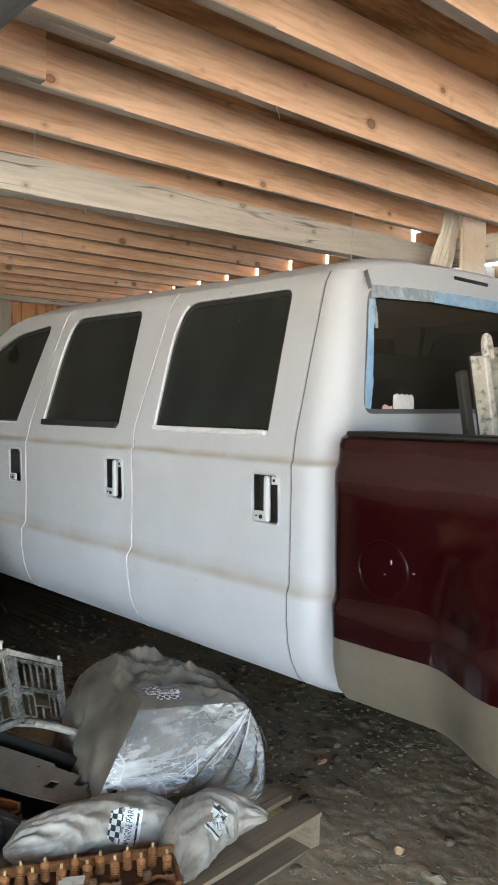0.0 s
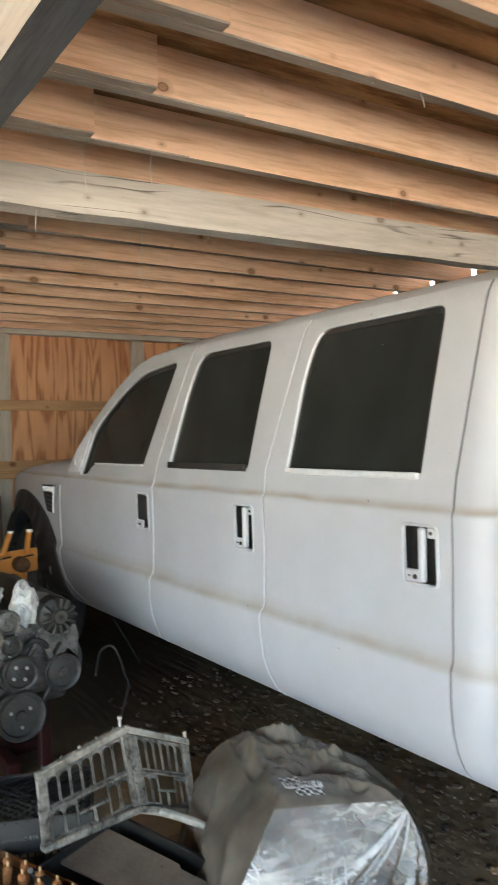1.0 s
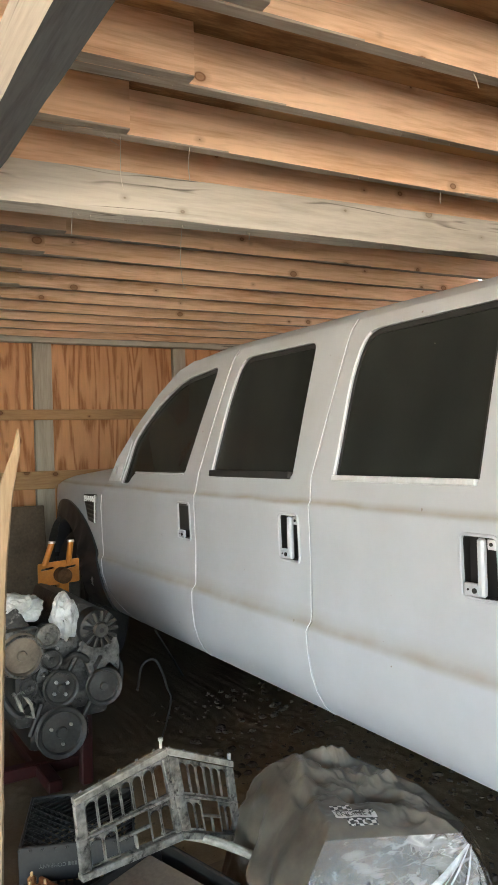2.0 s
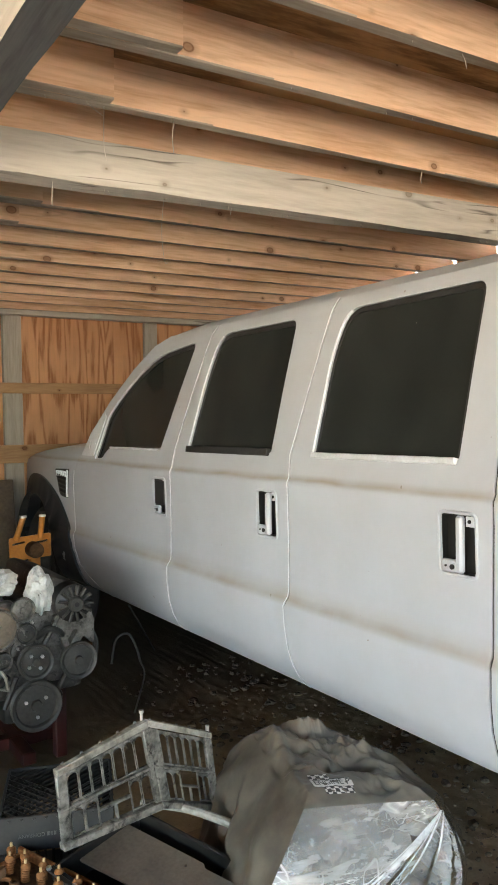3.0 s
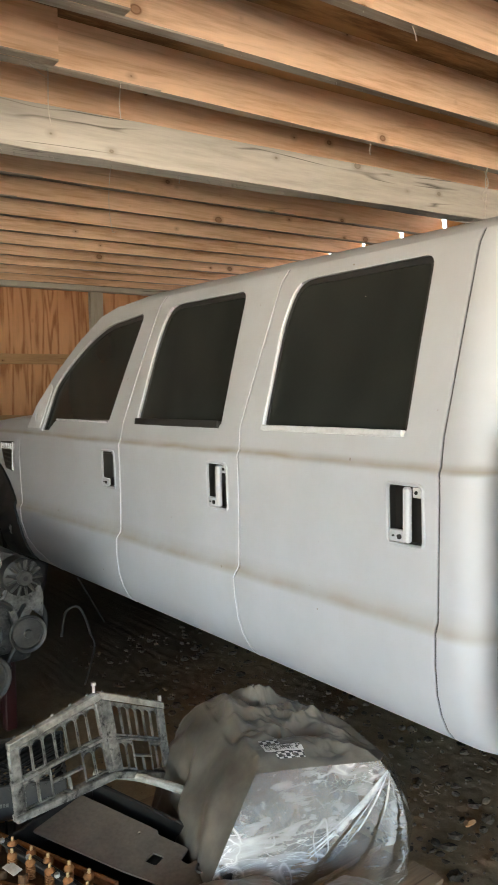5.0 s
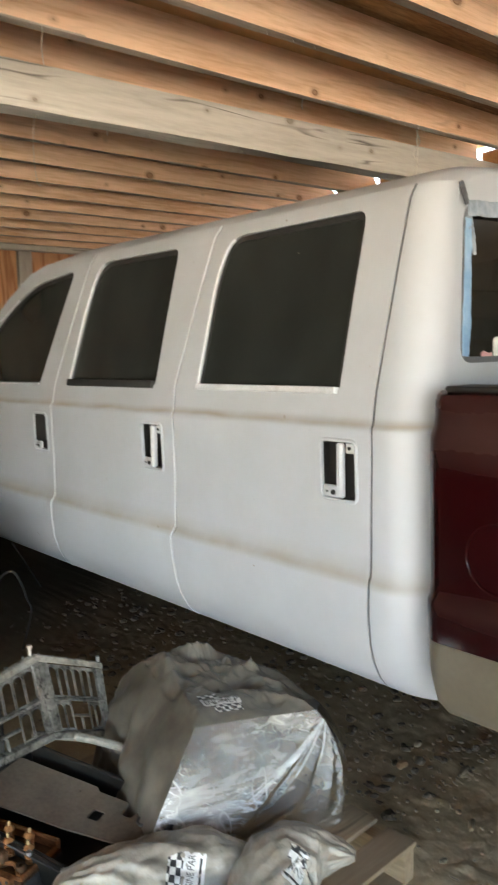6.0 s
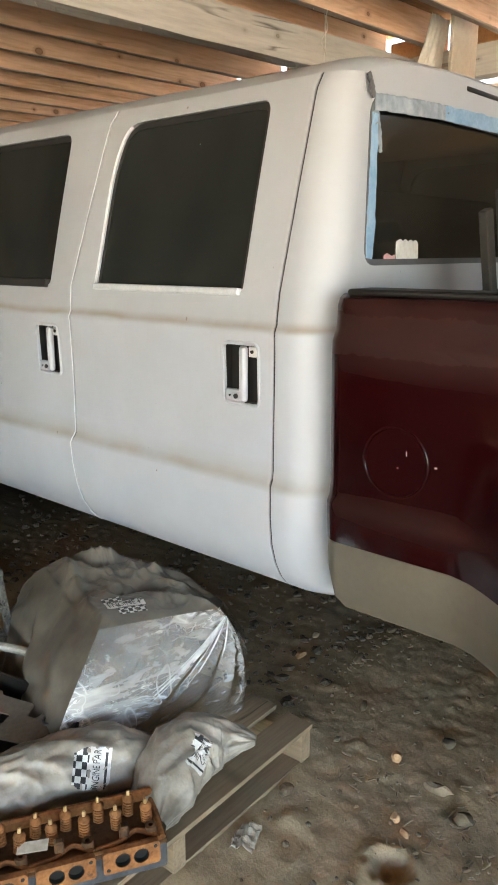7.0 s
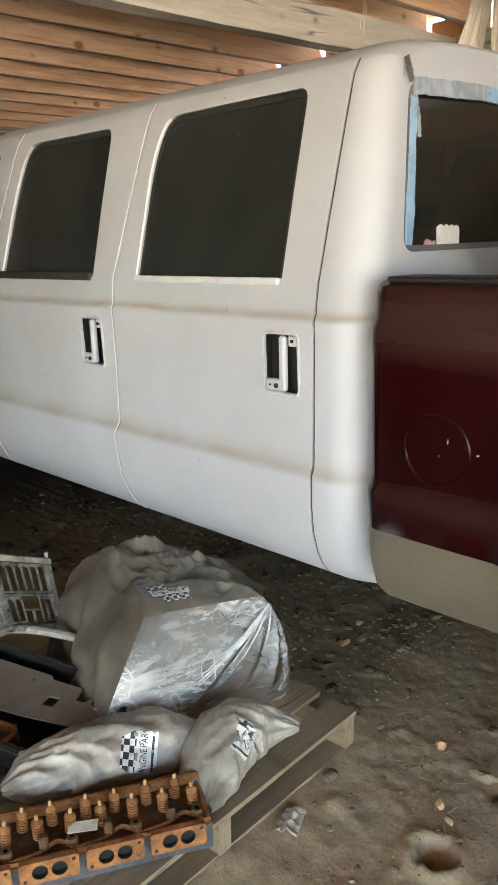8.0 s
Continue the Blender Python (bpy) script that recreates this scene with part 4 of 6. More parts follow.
def strip(pts, name, mat, label, lift=0.007, jag=0.003):
    """Tape laid along the window's edge: (x, z, half width) stations."""
    def fn(u, v):
        k = u * (len(pts) - 1)
        i = min(int(k), len(pts) - 2)
        f = k - i
        x0, z0, w0 = pts[i]
        x1, z1, w1 = pts[i + 1]
        x, z, w = x0 + (x1 - x0) * f, z0 + (z1 - z0) * f, w0 + (w1 - w0) * f
        d = Vector((z1 - z0, -(x1 - x0))).normalized()
        s = (v * 2 - 1) * w + jag * fbm((u * 14, v * 2, len(pts)))
        px, pz = x + d[0] * s, z + d[1] * s
        return (px, back_y(pz) - lift - 0.002 * fbm((u * 9, v * 3, 5)), pz)
    bm = grid_bm(40, 5, fn)
    r = bmesh.ops.extrude_face_region(bm, geom=bm.faces[:])
    bmesh.ops.translate(bm, vec=(0, 0.003, 0), verts=[g for g in r["geom"] if isinstance(g, bmesh.types.BMVert)])
    part(name, bm, mat, truck, label)


strip([(0.208, 1.395, 0.013), (0.216, 1.46, 0.018), (0.222, 1.55, 0.016), (0.228, 1.64, 0.014), (0.234, 1.745, 0.013)], "tape_strip", M_TAPE, "blue masking tape")
strip([(0.234, 1.772, 0.020), (0.45, 1.784, 0.021), (0.62, 1.792, 0.020)], "tape_strip", M_SEALER, "shiny grey tape film")
strip([(0.60, 1.790, 0.020), (0.80, 1.794, 0.022), (1.02, 1.796, 0.022), (1.3, 1.796, 0.020)], "tape_strip", M_TAPE, "blue masking tape")
strip([(0.196, 1.832, 0.009), (0.212, 1.800, 0.010), (0.220, 1.778, 0.007)], "tape_strip", M_PRIMER, "dull grey tape flap", 0.012)
strip([(0.236, 1.752, 0.014), (0.252, 1.70, 0.012), (0.262, 1.655, 0.005)], "tape_strip", M_SEALER, "loose plastic tatter", 0.006)

SECTION = [(0.139, 1.835), (0.158, 1.852), (0.20, 1.873), (0.28, 1.892), (0.42, 1.908), (0.62, 1.918), (0.82, 1.923), (1.0, 1.925)]
SECTION = SECTION + [(WIDTH - x, z) for x, z in SECTION[-2::-1]]
ROOFY = [ROOF_END + ROOF_R * (1 - math.sin(math.pi / 2 * (1 - i / 8))) for i in range(9)] + [0.06, 0.3, 0.7, 1.1, 1.5, 1.75, 1.95, 2.1, 2.2, 2.28]


def roof_fn(u, v):
    y = ROOFY[round(u * (len(ROOFY) - 1))]
    x, z = SECTION[round(v * (len(SECTION) - 1))]
    drop, dx = round_in(x, y)
    x += dx
    if y > 1.6:
        drop = 0.9 * ((y - 1.6) / 0.68) ** 2
    zz = z - min(z - 1.835, 0.018) * drop if y < 0.05 else 1.835 + (z - 1.835) * (1 - min(1, drop))
    if y > 1.9:
        zz -= 0.13 * ((y - 1.9) / 0.38) ** 1.5
    return (x, y, zz)


roof = part("roof", grid_bm(len(ROOFY), len(SECTION), roof_fn), M_WHITE, truck, "white dusty cab roof", angle=60)
part("brake_light_hole", box((0.74, -0.105, 1.868), (0.99, -0.045, 1.884), 0.006, seg=2), M_BLACK, roof, "dark slot of the missing brake light")


def hood_fn(u, v):
    y = 2.80 + 1.54 * u
    s = abs(2 * v - 1)
    edge = lerp_table([(2.8, 1.305), (3.2, 1.295), (3.57, 1.270), (3.85, 1.238), (4.18, 1.19), (4.34, 1.09)], y)
    x0 = fender_x(y, edge)
    x = 1.0 + (2 * v - 1) * (1.0 - x0)
    return (x, y, edge + 0.07 * (1 - s ** 3) * (1 - 0.5 * u))


part("hood", grid_bm(16, 15, hood_fn), M_WHITE, truck, "grey-white dusty hood", angle=60)
part("windscreen", grid_bm(8, 9, lambda u, v: (0.19 + 1.62 * v, 2.16 + 0.66 * u + 0.06 * (1 - (2 * v - 1) ** 2), 1.77 - 0.45 * u)), M_GLASS, truck, "dark dusty windscreen")
part("grille", box((0.25, 4.31, 0.62), (1.75, 4.35, 1.10), 0.02, seg=2), M_BLACK, truck)
part("bumper", box((0.20, 4.30, 0.5), (1.80, 4.44, 0.64), 0.03, seg=2), M_TRIM, truck)
part("floor_pan", box((0.12, -0.12, 0.50), (1.88, 2.9, 0.56), 0.01), M_DARK, truck, "dark underside")
part("interior_trim", box((0.22, 0.25, 0.9), (1.78, 0.30, 1.62), 0.03, seg=2), M_DARK, truck, "dark seat back")
part("firewall", box((0.2, 2.85, 0.5), (1.8, 2.9, 1.28), 0.01), M_DARK, truck)
for x in (0.55, 1.40):
    part("chassis_rail", box((x, -2.5, 0.34), (x + 0.07, 4.0, 0.48), 0.006), M_DARK, truck, "dark steel rail")


def wheel(x, y, m_side):
    r = 0.455
    tp = [(0.215, -0.11), (0.30, -0.118), (0.375, -0.112), (0.405, -0.085), (0.415, -0.04), (0.415, 0.04), (0.405, 0.085), (0.375, 0.112), (0.30, 0.118), (0.215, 0.11)]
    w = part("wheel", lathe([(a * r / 0.415, h) for a, h in tp], 40), M_TYRE, truck, "dusty black tyre", m=pose(x, y, r - 0.004, 0, 90, 0))
    part("rim", lathe([(0, -0.04 * m_side), (0.06, -0.05 * m_side), (0.08, -0.03 * m_side), (0.17, -0.02 * m_side), (0.19, -0.08 * m_side), (0.218, -0.09 * m_side), (0.218, 0.09 * m_side), (0.19, 0.08 * m_side), (0, 0.05 * m_side)], 32), M_PULLEY, w, "dull steel rim")


for yy in (3.70, -1.35):
    wheel(0.17, yy, 1)
    wheel(WIDTH - 0.17, yy, -1)
part("axle", lathe([(0, -0.75), (0.05, -0.75), (0.05, 0.75), (0, 0.75)], 12, m=pose(1.0, 3.70, 0.45, 0, 90, 0)), M_DARK, truck)
part("axle", lathe([(0, -0.75), (0.05, -0.75), (0.05, 0.75), (0, 0.75)], 12, m=pose(1.0, -1.35, 0.45, 0, 90, 0)), M_DARK, truck)

# pickup bed with flared rear wings
BED = [(0.524, 0.0206), (0.556, -0.0034), (0.6329, -0.0206), (0.7145, -0.0263), (0.7864, -0.0322), (0.8104, -0.0322), (0.8248, -0.0225), (0.8536, -0.0187), (1.0167, -0.0225), (1.1797, -0.0263), (1.2086, -0.0245), (1.2325, -0.0111), (1.2565, -0.0072), (1.29, -0.0053), (1.3064, 0.0024), (1.3159, 0.0206)]


def flare(y, z):
    a = min(1, max(0, (-0.50 - y) / 0.28)) * min(1, max(0, (y + 2.25) / 0.28))
    b = min(1, max(0, (1.12 - z) / 0.25))
    return 0.13 * a * a * (3 - 2 * a) * b * b * (3 - 2 * b)


def bed_x(y, z):
    front = max(0.0, (y + 0.205) / 0.048)
    return lerp_table(BED, z) - flare(y, z) + 0.03 * front ** 2


BARCH = [(-1.35 + 0.47 * math.cos(a), 0.5 + 0.47 * math.sin(a)) for a in [math.pi * i / 16 for i in range(17)]]
BZC = [z for z, x in BED[1:-1]] + [0.9, 1.1]
BYC = [-0.163, -0.172, -0.185, -0.205] + [-0.46 - 0.05 * i for i in range(9)] + [-1.1, -1.5, -1.8, -2.0, -2.1]


def bed_side(m_side):
    mx = mirror(m_side)
    at = lambda a, b: Vector((mx(bed_x(a, b)), a, b))
    back = lambda a, b: Vector((mx(bed_x(a, b) + 0.05), a, b))
    up = [(-2.42, 0.7146), (-1.772, 0.7146)] + [p for p in BARCH[::-1] if p[1] > 0.7156] + [(-0.928, 0.7146), (-0.158, 0.7146), (-0.158, 1.316), (-2.42, 1.316)]
    b = part("bed_side", panel(up, [], at, BYC, BZC, back), M_MAROON, truck, "glossy dark maroon bed side", angle=50)
    lowf = [(-0.928, 0.7136), (-0.158, 0.7136), (-0.160, 0.65), (-0.185, 0.556), (-0.207, 0.524), (-0.885, 0.524)]
    part("bed_lower_side", panel(lowf, [], at, BYC, BZC, back), M_TAN, truck, "tan painted lower bed side", angle=50)
    lowr = [(-1.772, 0.7136), (-2.42, 0.7136), (-2.42, 0.537), (-1.815, 0.537)]
    part("bed_lower_side", panel(lowr, [], at, BYC, BZC, back), M_TAN, truck, angle=50)
    part("bed_rail", box((mx(0.008), -2.42, 1.3135), (mx(0.12), -0.192, 1.328), 0.005), M_BLACK, truck, "black rail cap")
    # round fuel flap in a raised ring
    yc, zc, r = -0.356, 0.945, 0.0828
    part("fuel_flap_ring", tube([(mx(-0.021), yc + r * math.cos(a), zc + r * math.sin(a)) for a in [2 * math.pi * i / 48 for i in range(48)]], 0.0035, 8, closed=True), M_MAROON, b, "glossy raised ring")
    disc = [(yc + 0.076 * math.cos(a), zc + 0.076 * math.sin(a)) for a in [2 * math.pi * i / 40 for i in range(40)]]
    lid = lambda d: (lambda p, q: Vector((mx(bed_x(p, q) + d), p, q)))
    for dy, dz, w, h in ((-0.030, 0.020, 0.0015, 0.012), (-0.010, -0.012, 0.005, 0.002), (-0.105, 0.004, 0.006, 0.003)):
        part("paint_chip", box((mx(bed_x(yc + dy, zc + dz) - 0.003), yc + dy, zc + dz), (mx(bed_x(yc + dy, zc + dz) + 0.001), yc + dy + w, zc + dz + h), 0.001), M_TRIM, b, "pale chip in the maroon paint")
    part("fuel_flap", panel(disc, [], lid(-0.0015), [], [0.9, 1.0], lid(0.004)), M_MAROON, b)


bed_side(1)
bed_side(-1)
part("bed_front_wall", box((0.04, -0.23, 0.60), (WIDTH - 0.04, -0.195, 1.30), 0.01), M_MAROON, truck)
part("bed_floor", box((0.04, -2.42, 0.60), (WIDTH - 0.04, -0.231, 0.66), 0.01), M_DARK, truck)
part("tailgate", box((0.08, -2.46, 0.55), (WIDTH - 0.08, -2.42, 1.30), 0.01), M_MAROON, truck)

part("parcel_shelf", box((0.18, -0.085, 1.33), (1.82, 0.24, 1.366), 0.008), M_DARK, truck, "dark shelf behind the rear glass")
torn = rounded([(0.370, 1.366), (0.488, 1.366), (0.488, 1.434), (0.474, 1.444), (0.462, 1.438), (0.448, 1.445), (0.434, 1.438), (0.420, 1.446), (0.406, 1.439), (0.392, 1.446), (0.370, 1.438)], 0.004, 2)
on_glass = lambda d: (lambda a, b: Vector((a, back_y(b) + 0.012 + d, b)))
part("torn_label", panel(torn, [], on_glass(-0.003), [], [], on_glass(-0.0005)), M_LABEL, rw, "torn white paper label on the glass")
part("pink_label", panel([(0.308, 1.379), (0.362, 1.379), (0.362, 1.404), (0.348, 1.400), (0.336, 1.404), (0.322, 1.408), (0.308, 1.402)], [], on_glass(-0.003), [], [], on_glass(-0.0005)), M_PINK, rw, "small torn pink and white label")
rack = thing("steel_rack", "dirty white steel channel post leaning in the truck bed", "jack post", pose(0.68, -0.36, 0.66))
LEAN = pose(0, 0, 0, 0, -16.5, 0)
# the white channel's web is coloured dark for the shade inside it
part("channel_web", box((0, 0.0, 0.0), (0.122, 0.006, 0.94), 0.002, m=LEAN), M_DARK, rack, "inside of the channel, coloured dark for shade")
for x0, x1, y0 in ((0, 0.006, -0.05), (0.116, 0.122, -0.05)):
    part("channel_flange", box((x0, y0, 0.0), (x1, -0.001, 0.94), 0.002, m=LEAN), M_OLDPAINT, rack)
for x0, x1 in ((0.007, 0.034), (0.098, 0.115)):
    part("channel_lip", box((x0, -0.05, 0.0), (x1, -0.044, 0.935), 0.002, m=LEAN), M_OLDPAINT, rack)
part("dark_stay", box((-0.052, 0.005, 0.0), (-0.012, 0.03, 0.90), 0.004, m=LEAN), M_DARK, rack, "black steel stay")
part("hook", tube(bezier([(0.062, -0.02, 0.92), (0.064, -0.02, 0.965), (0.080, -0.02, 0.985), (0.094, -0.02, 0.965), (0.094, -0.02, 0.91)], 6), 0.011, 8), M_OLDPAINT, rack).matrix_local = LEAN
part("bracket", box((-0.135, -0.04, 0.800), (0.16, 0.0, 0.868), 0.008, seg=2), M_OLDPAINT, rack)
part("bracket_bolt", lathe([(0, 0.0), (0.014, 0.0), (0.014, 0.012), (0, 0.012)], 6, m=pose(-0.06, -0.041, 0.835, 90, 0, 0)), M_BOLT, rack)

from mathutils.bvhtree import BVHTree

# ---- things in front of the truck ----
M_GREYPAPER = mottled("dirty_paper", (0.28, 0.24, 0.185), (0.54, 0.48, 0.395), 0.8, 0, 14, 80, 0.3)

def lying_bag(axis, radii, squash, seed, name, wr=0.012, nu=96, nv=84):
    """A filled plastic bag lying along the axis points; radii along it; wrinkled all over."""
    line = bezier(axis, 12)

    def fn(u, v):
        k = v * (len(line) - 1)
        i = min(int(k), len(line) - 2)
        p = line[i].lerp(line[i + 1], k - i)
        t = (line[i + 1] - line[i]).normalized()
        side_v = Vector((-t.y, t.x, 0)).normalized()
        up = Vector((0, 0, 1))
        a = 2 * math.pi * u
        r = lerp_table(radii, v)
        ca, sa = math.cos(a), math.sin(a)
        sharp = abs(noise.noise(Vector((ca * 1.2 + seed, sa * 1.2, v * 5 + 1.5 * ca)))) + 0.22 * abs(noise.noise(Vector((ca * 4 + 3, sa * 4 + seed, v * 12))))
        w = wr * (0.5 - 1.9 * sharp + 0.5 * fbm((ca * 1.4 + seed, sa * 1.4, v * 3.5), 2) + 0.9 * (0.35 - abs(noise.noise(Vector((ca * 1.9 + seed, sa * 1.9, v * 7 + 1.2 * math.sin(a + seed))))))
                  + 0.55 * (0.3 - abs(noise.noise(Vector((ca * 4.2, sa * 4.2 + seed, v * 11))))))
        rr = r + w * min(1, r / 0.04)
        z = math.sin(a) * rr * squash
        z = max(z, -r * squash * 0.72)
        return p + side_v * math.cos(a) * rr + up * z
    bm = grid_bm(nu, nv, fn, close_u=True)
    return bm


def frame_of(d, n):
    """Right-handed axes: u along d, n near the given normal."""
    u = Vector(d).normalized()
    n = (Vector(n) - u * Vector(n).dot(u)).normalized()
    return u, n.cross(u), n


def surface_of(ob):
    """A search tree over a part's faces."""
    me = ob.data
    return BVHTree.FromPolygons([p.co for p in me.vertices], [tuple(p.vertices) for p in me.polygons])


def print_on(ob, centre, along, size, word, seed, wear=0.32, facing=None, panel_print=False):
    """Print on a film: a white banner with a word between chequered corners, following the film's folds, worn off in places."""
    tree, c = surface_of(ob), Vector(centre)
    w, h = size
    c, n = tree.find_nearest(c)[:2]
    for k in range(8):
        n = n + tree.find_nearest(c + Vector((math.cos(k), math.sin(k), math.sin(2 * k))) * 0.03)[1]
    n = n.normalized() * (1 if n.dot(Vector((-0.5, -0.6, 0.7))) > 0 else -1)
    u, v, n = frame_of(along, facing or n)

    def drop(a, b, lift):
        flat = c + u * a + v * b
        hit = tree.ray_cast(flat + n * 0.06, -n, 0.12)[0]
        if not hit or abs((hit - c).dot(n)) > 0.024:
            hit = tree.find_nearest(flat)[0]
        return hit + n * lift

    def kind_at(a, b):
        s, t = a / w, b / h
        if noise.noise(Vector((a * 60 + seed, b * 60, 2))) > wear:
            return None
        if panel_print:
            if t > 0.10:
                return (int(math.floor(s * 6.2)) + int(math.floor(t * 7))) % 2 if abs(s) < 0.42 + 0.06 * math.sin(9 * t) else None
            edge = 0.46 + 0.05 * math.sin(11 * s + seed) + 0.04 * math.sin(23 * t)
            if -0.46 < t and abs(s) < edge:
                return 1 if -0.36 < t < -0.30 and abs(s) < 0.40 else 0
            return None
        wave = t - 0.04 * math.sin(5 * s + 0.6)
        if abs(wave) < 0.20 and abs(s) < 0.49:
            return 0 if abs(wave) < 0.165 else 1
        if -0.48 < s < 0.02 and 0.20 < wave < 0.46 or -0.25 < s < 0.44 and -0.46 < wave < -0.20:
            return (int(math.floor(s * 10)) + int(math.floor(wave * 7.5))) % 2
        return None

    bm = bmesh.new()
    nx, ny = 60, 46
    for i in range(nx):
        for j in range(ny):
            k = kind_at((i + 0.5) / nx * w - w / 2, (j + 0.5) / ny * h - h / 2)
            if k is not None and abs((drop((i + 0.5) / nx * w - w / 2, (j + 0.5) / ny * h - h / 2, 0.0) - c).dot(n)) < 0.022:
                bm.faces.new([bm.verts.new(drop((i + p) / nx * w - w / 2, (j + q) / ny * h - h / 2, 0.0012)) for p, q in ((0, 0), (1, 0), (1, 1), (0, 1))]).material_index = k
    bmesh.ops.remove_doubles(bm, verts=bm.verts, dist=1e-5)
    lab = part("printed_label", bm, [M_LABEL, M_INK], ob, "worn white and black chequered label print")
    cu = bpy.data.curves.new("word", "FONT")
    cu.body, cu.size, cu.align_x, cu.align_y = word, h * 0.34, "CENTER", "CENTER"
    tob = new("word", cu)
    me = bpy.data.meshes.new_from_object(tob)
    bpy.data.objects.remove(tob)
    me.materials.append(M_INK)
    wd = max(p.co.x for p in me.vertices) - min(p.co.x for p in me.vertices)
    for p in me.vertices:
        a = p.co.x * w * 0.86 / wd
        p.co = drop(a, p.co.y * 0.8 - 0.10 * h if panel_print else p.co.y + h * 0.04 * math.sin(5 * a / w + 0.6), 0.0020)
    part("printed_word", me, None, lab)


# pallet
PZ = 0.118
pallet = thing("pallet", "worn brown wooden pallet lying on the dirt", "pallet", pose(0.045, -0.09, 0, 0, 0, 2.0))
slat = [beam_mesh(1.08, 0.016, w, "slat", M_PALLET, 0.003) for w in (0.088, 0.094, 0.082)]
stringer = beam_mesh(1.02, 0.088, 0.04, "stringer", M_PALLET, 0.003)
for i in range(9):
    part("slat", slat[i % 3], None, pallet, m=pose(-1.08 + 0.012 * math.sin(i * 2.1), 0.115 * i + (0.012 if i == 1 else 0), PZ - 0.017, 0, 0, 0.5 * math.sin(i)))
for i in range(3):
    part("stringer", stringer, None, pallet, m=pose(-0.005 - 0.51 * i, 0.004, 0.012, 0, 0, 90))
for i in range(3):
    part("slat", slat[i], None, pallet, m=pose(-1.08, 0.01 + 0.46 * i, -0.003))

# large bag over an engine part
wrapped = thing("wrapped_engine_part", "dusty plastic bag draped over a large engine part", "wrapped part")
TOPQ = [(-0.392, 0.292, 0.445), (-0.015, 0.192, 0.405), (0.055, 0.245, 0.385), (0.045, 0.42, 0.44), (-0.01, 0.62, 0.46), (-0.06, 0.67, 0.475), (-0.13, 0.675, 0.485), (-0.20, 0.765, 0.470), (-0.265, 0.765, 0.46), (-0.355, 0.52, 0.44)]
BOTQ = [(-0.63, 0.245, PZ), (-0.03, 0.10, PZ), (0.06, 0.20, PZ), (0.11, 0.42, PZ), (0.08, 0.68, PZ), (0.0, 0.76, PZ), (-0.12, 0.79, PZ), (-0.26, 0.85, PZ), (-0.40, 0.83, PZ), (-0.50, 0.55, PZ)]


def ring_point(q, u):
    k = (u % 1.0) * len(q)
    i = int(k) % len(q)
    return Vector(q[i]).lerp(Vector(q[(i + 1) % len(q)]), k - int(k))


def drape(u0, u1, nu, nv, wr):
    def fn(u, v):
        a = u0 + (u1 - u0) * u
        p = ring_point(BOTQ, a).lerp(ring_point(TOPQ, a), v ** 0.9)
        out = (p - Vector((-0.2, 0.45, p.z))).normalized()
        belly = 0.035 * math.sin(math.pi * v)
        fold = fbm((a * 22, v * 2.2 + a * 5, 2), 2) + 0.5 * (0.3 - abs(noise.noise(Vector((a * 34, v * 3.2, 8)))))
        if u1 < 0.3:
            d = p - Vector((-0.015, 0.192, 0.405))
            th = math.atan2(d.z, d.x - 0.2 * d.y)
            ray = 1 - abs(math.sin(th * 8.5 + 0.8 * fbm((th * 3, d.length * 2, 1))))
            fine = 1 - abs(math.sin(th * 23 + 1.5 * fbm((th * 5, d.length * 3, 7))))
            crumple_d = (0.28 - abs(noise.noise(p * 13))) + 0.6 * (0.28 - abs(noise.noise(p * 27 + Vector((3, 1, 0)))))
            fold = 0.7 * fold + 0.5 * crumple_d + (0.8 * ray ** 3 + 0.15 * fine ** 2 - 0.2) * min(1, d.length * 9) * min(1, max(0.0, (0.70 - u) * 5))
        shoulder = max(0.0, (v - 0.72) / 0.28) ** 2 * (0.012 if u1 < 0.3 else 0.012 + 0.022 * min(1, u * 5, (1 - u) * 5))
        if u1 > 0.3:
            fold += 0.9 * (0.35 - abs(noise.noise(Vector((a * 11 + v * 1.6, v * 1.3, 4)))))
        return p - out * shoulder + out * (belly + wr * fold * min(1, u * 9, (1 - u) * 9) * math.sin(math.pi * min(1, v)))
    return grid_bm(nu, nv, fn)


# folds of the film over the part: from, to, width, height
FOLDS = [((-0.21, 0.68), (-0.245, 0.60), 0.030, 0.018), ((-0.245, 0.60), (-0.375, 0.34), 0.026, 0.016), ((-0.285, 0.60), (-0.40, 0.37), 0.026, -0.012),
         ((-0.165, 0.575), (-0.02, 0.575), 0.026, -0.024), ((-0.10, 0.54), (-0.03, 0.46), 0.020, 0.010), ((-0.135, 0.455), (-0.045, 0.462), 0.018, 0.010),
         ((-0.20, 0.55), (-0.12, 0.49), 0.020, 0.012), ((-0.20, 0.425), (-0.13, 0.405), 0.024, -0.022), ((-0.165, 0.67), (-0.12, 0.60), 0.020, 0.012),
         ((-0.20, 0.66), (-0.17, 0.59), 0.016, -0.014), ((-0.24, 0.50), (-0.19, 0.44), 0.020, 0.010), ((-0.08, 0.40), (-0.03, 0.34), 0.024, 0.008),
         ((-0.16, 0.30), (-0.11, 0.28), 0.030, -0.010), ((0.0, 0.60), (0.02, 0.50), 0.018, -0.012)]


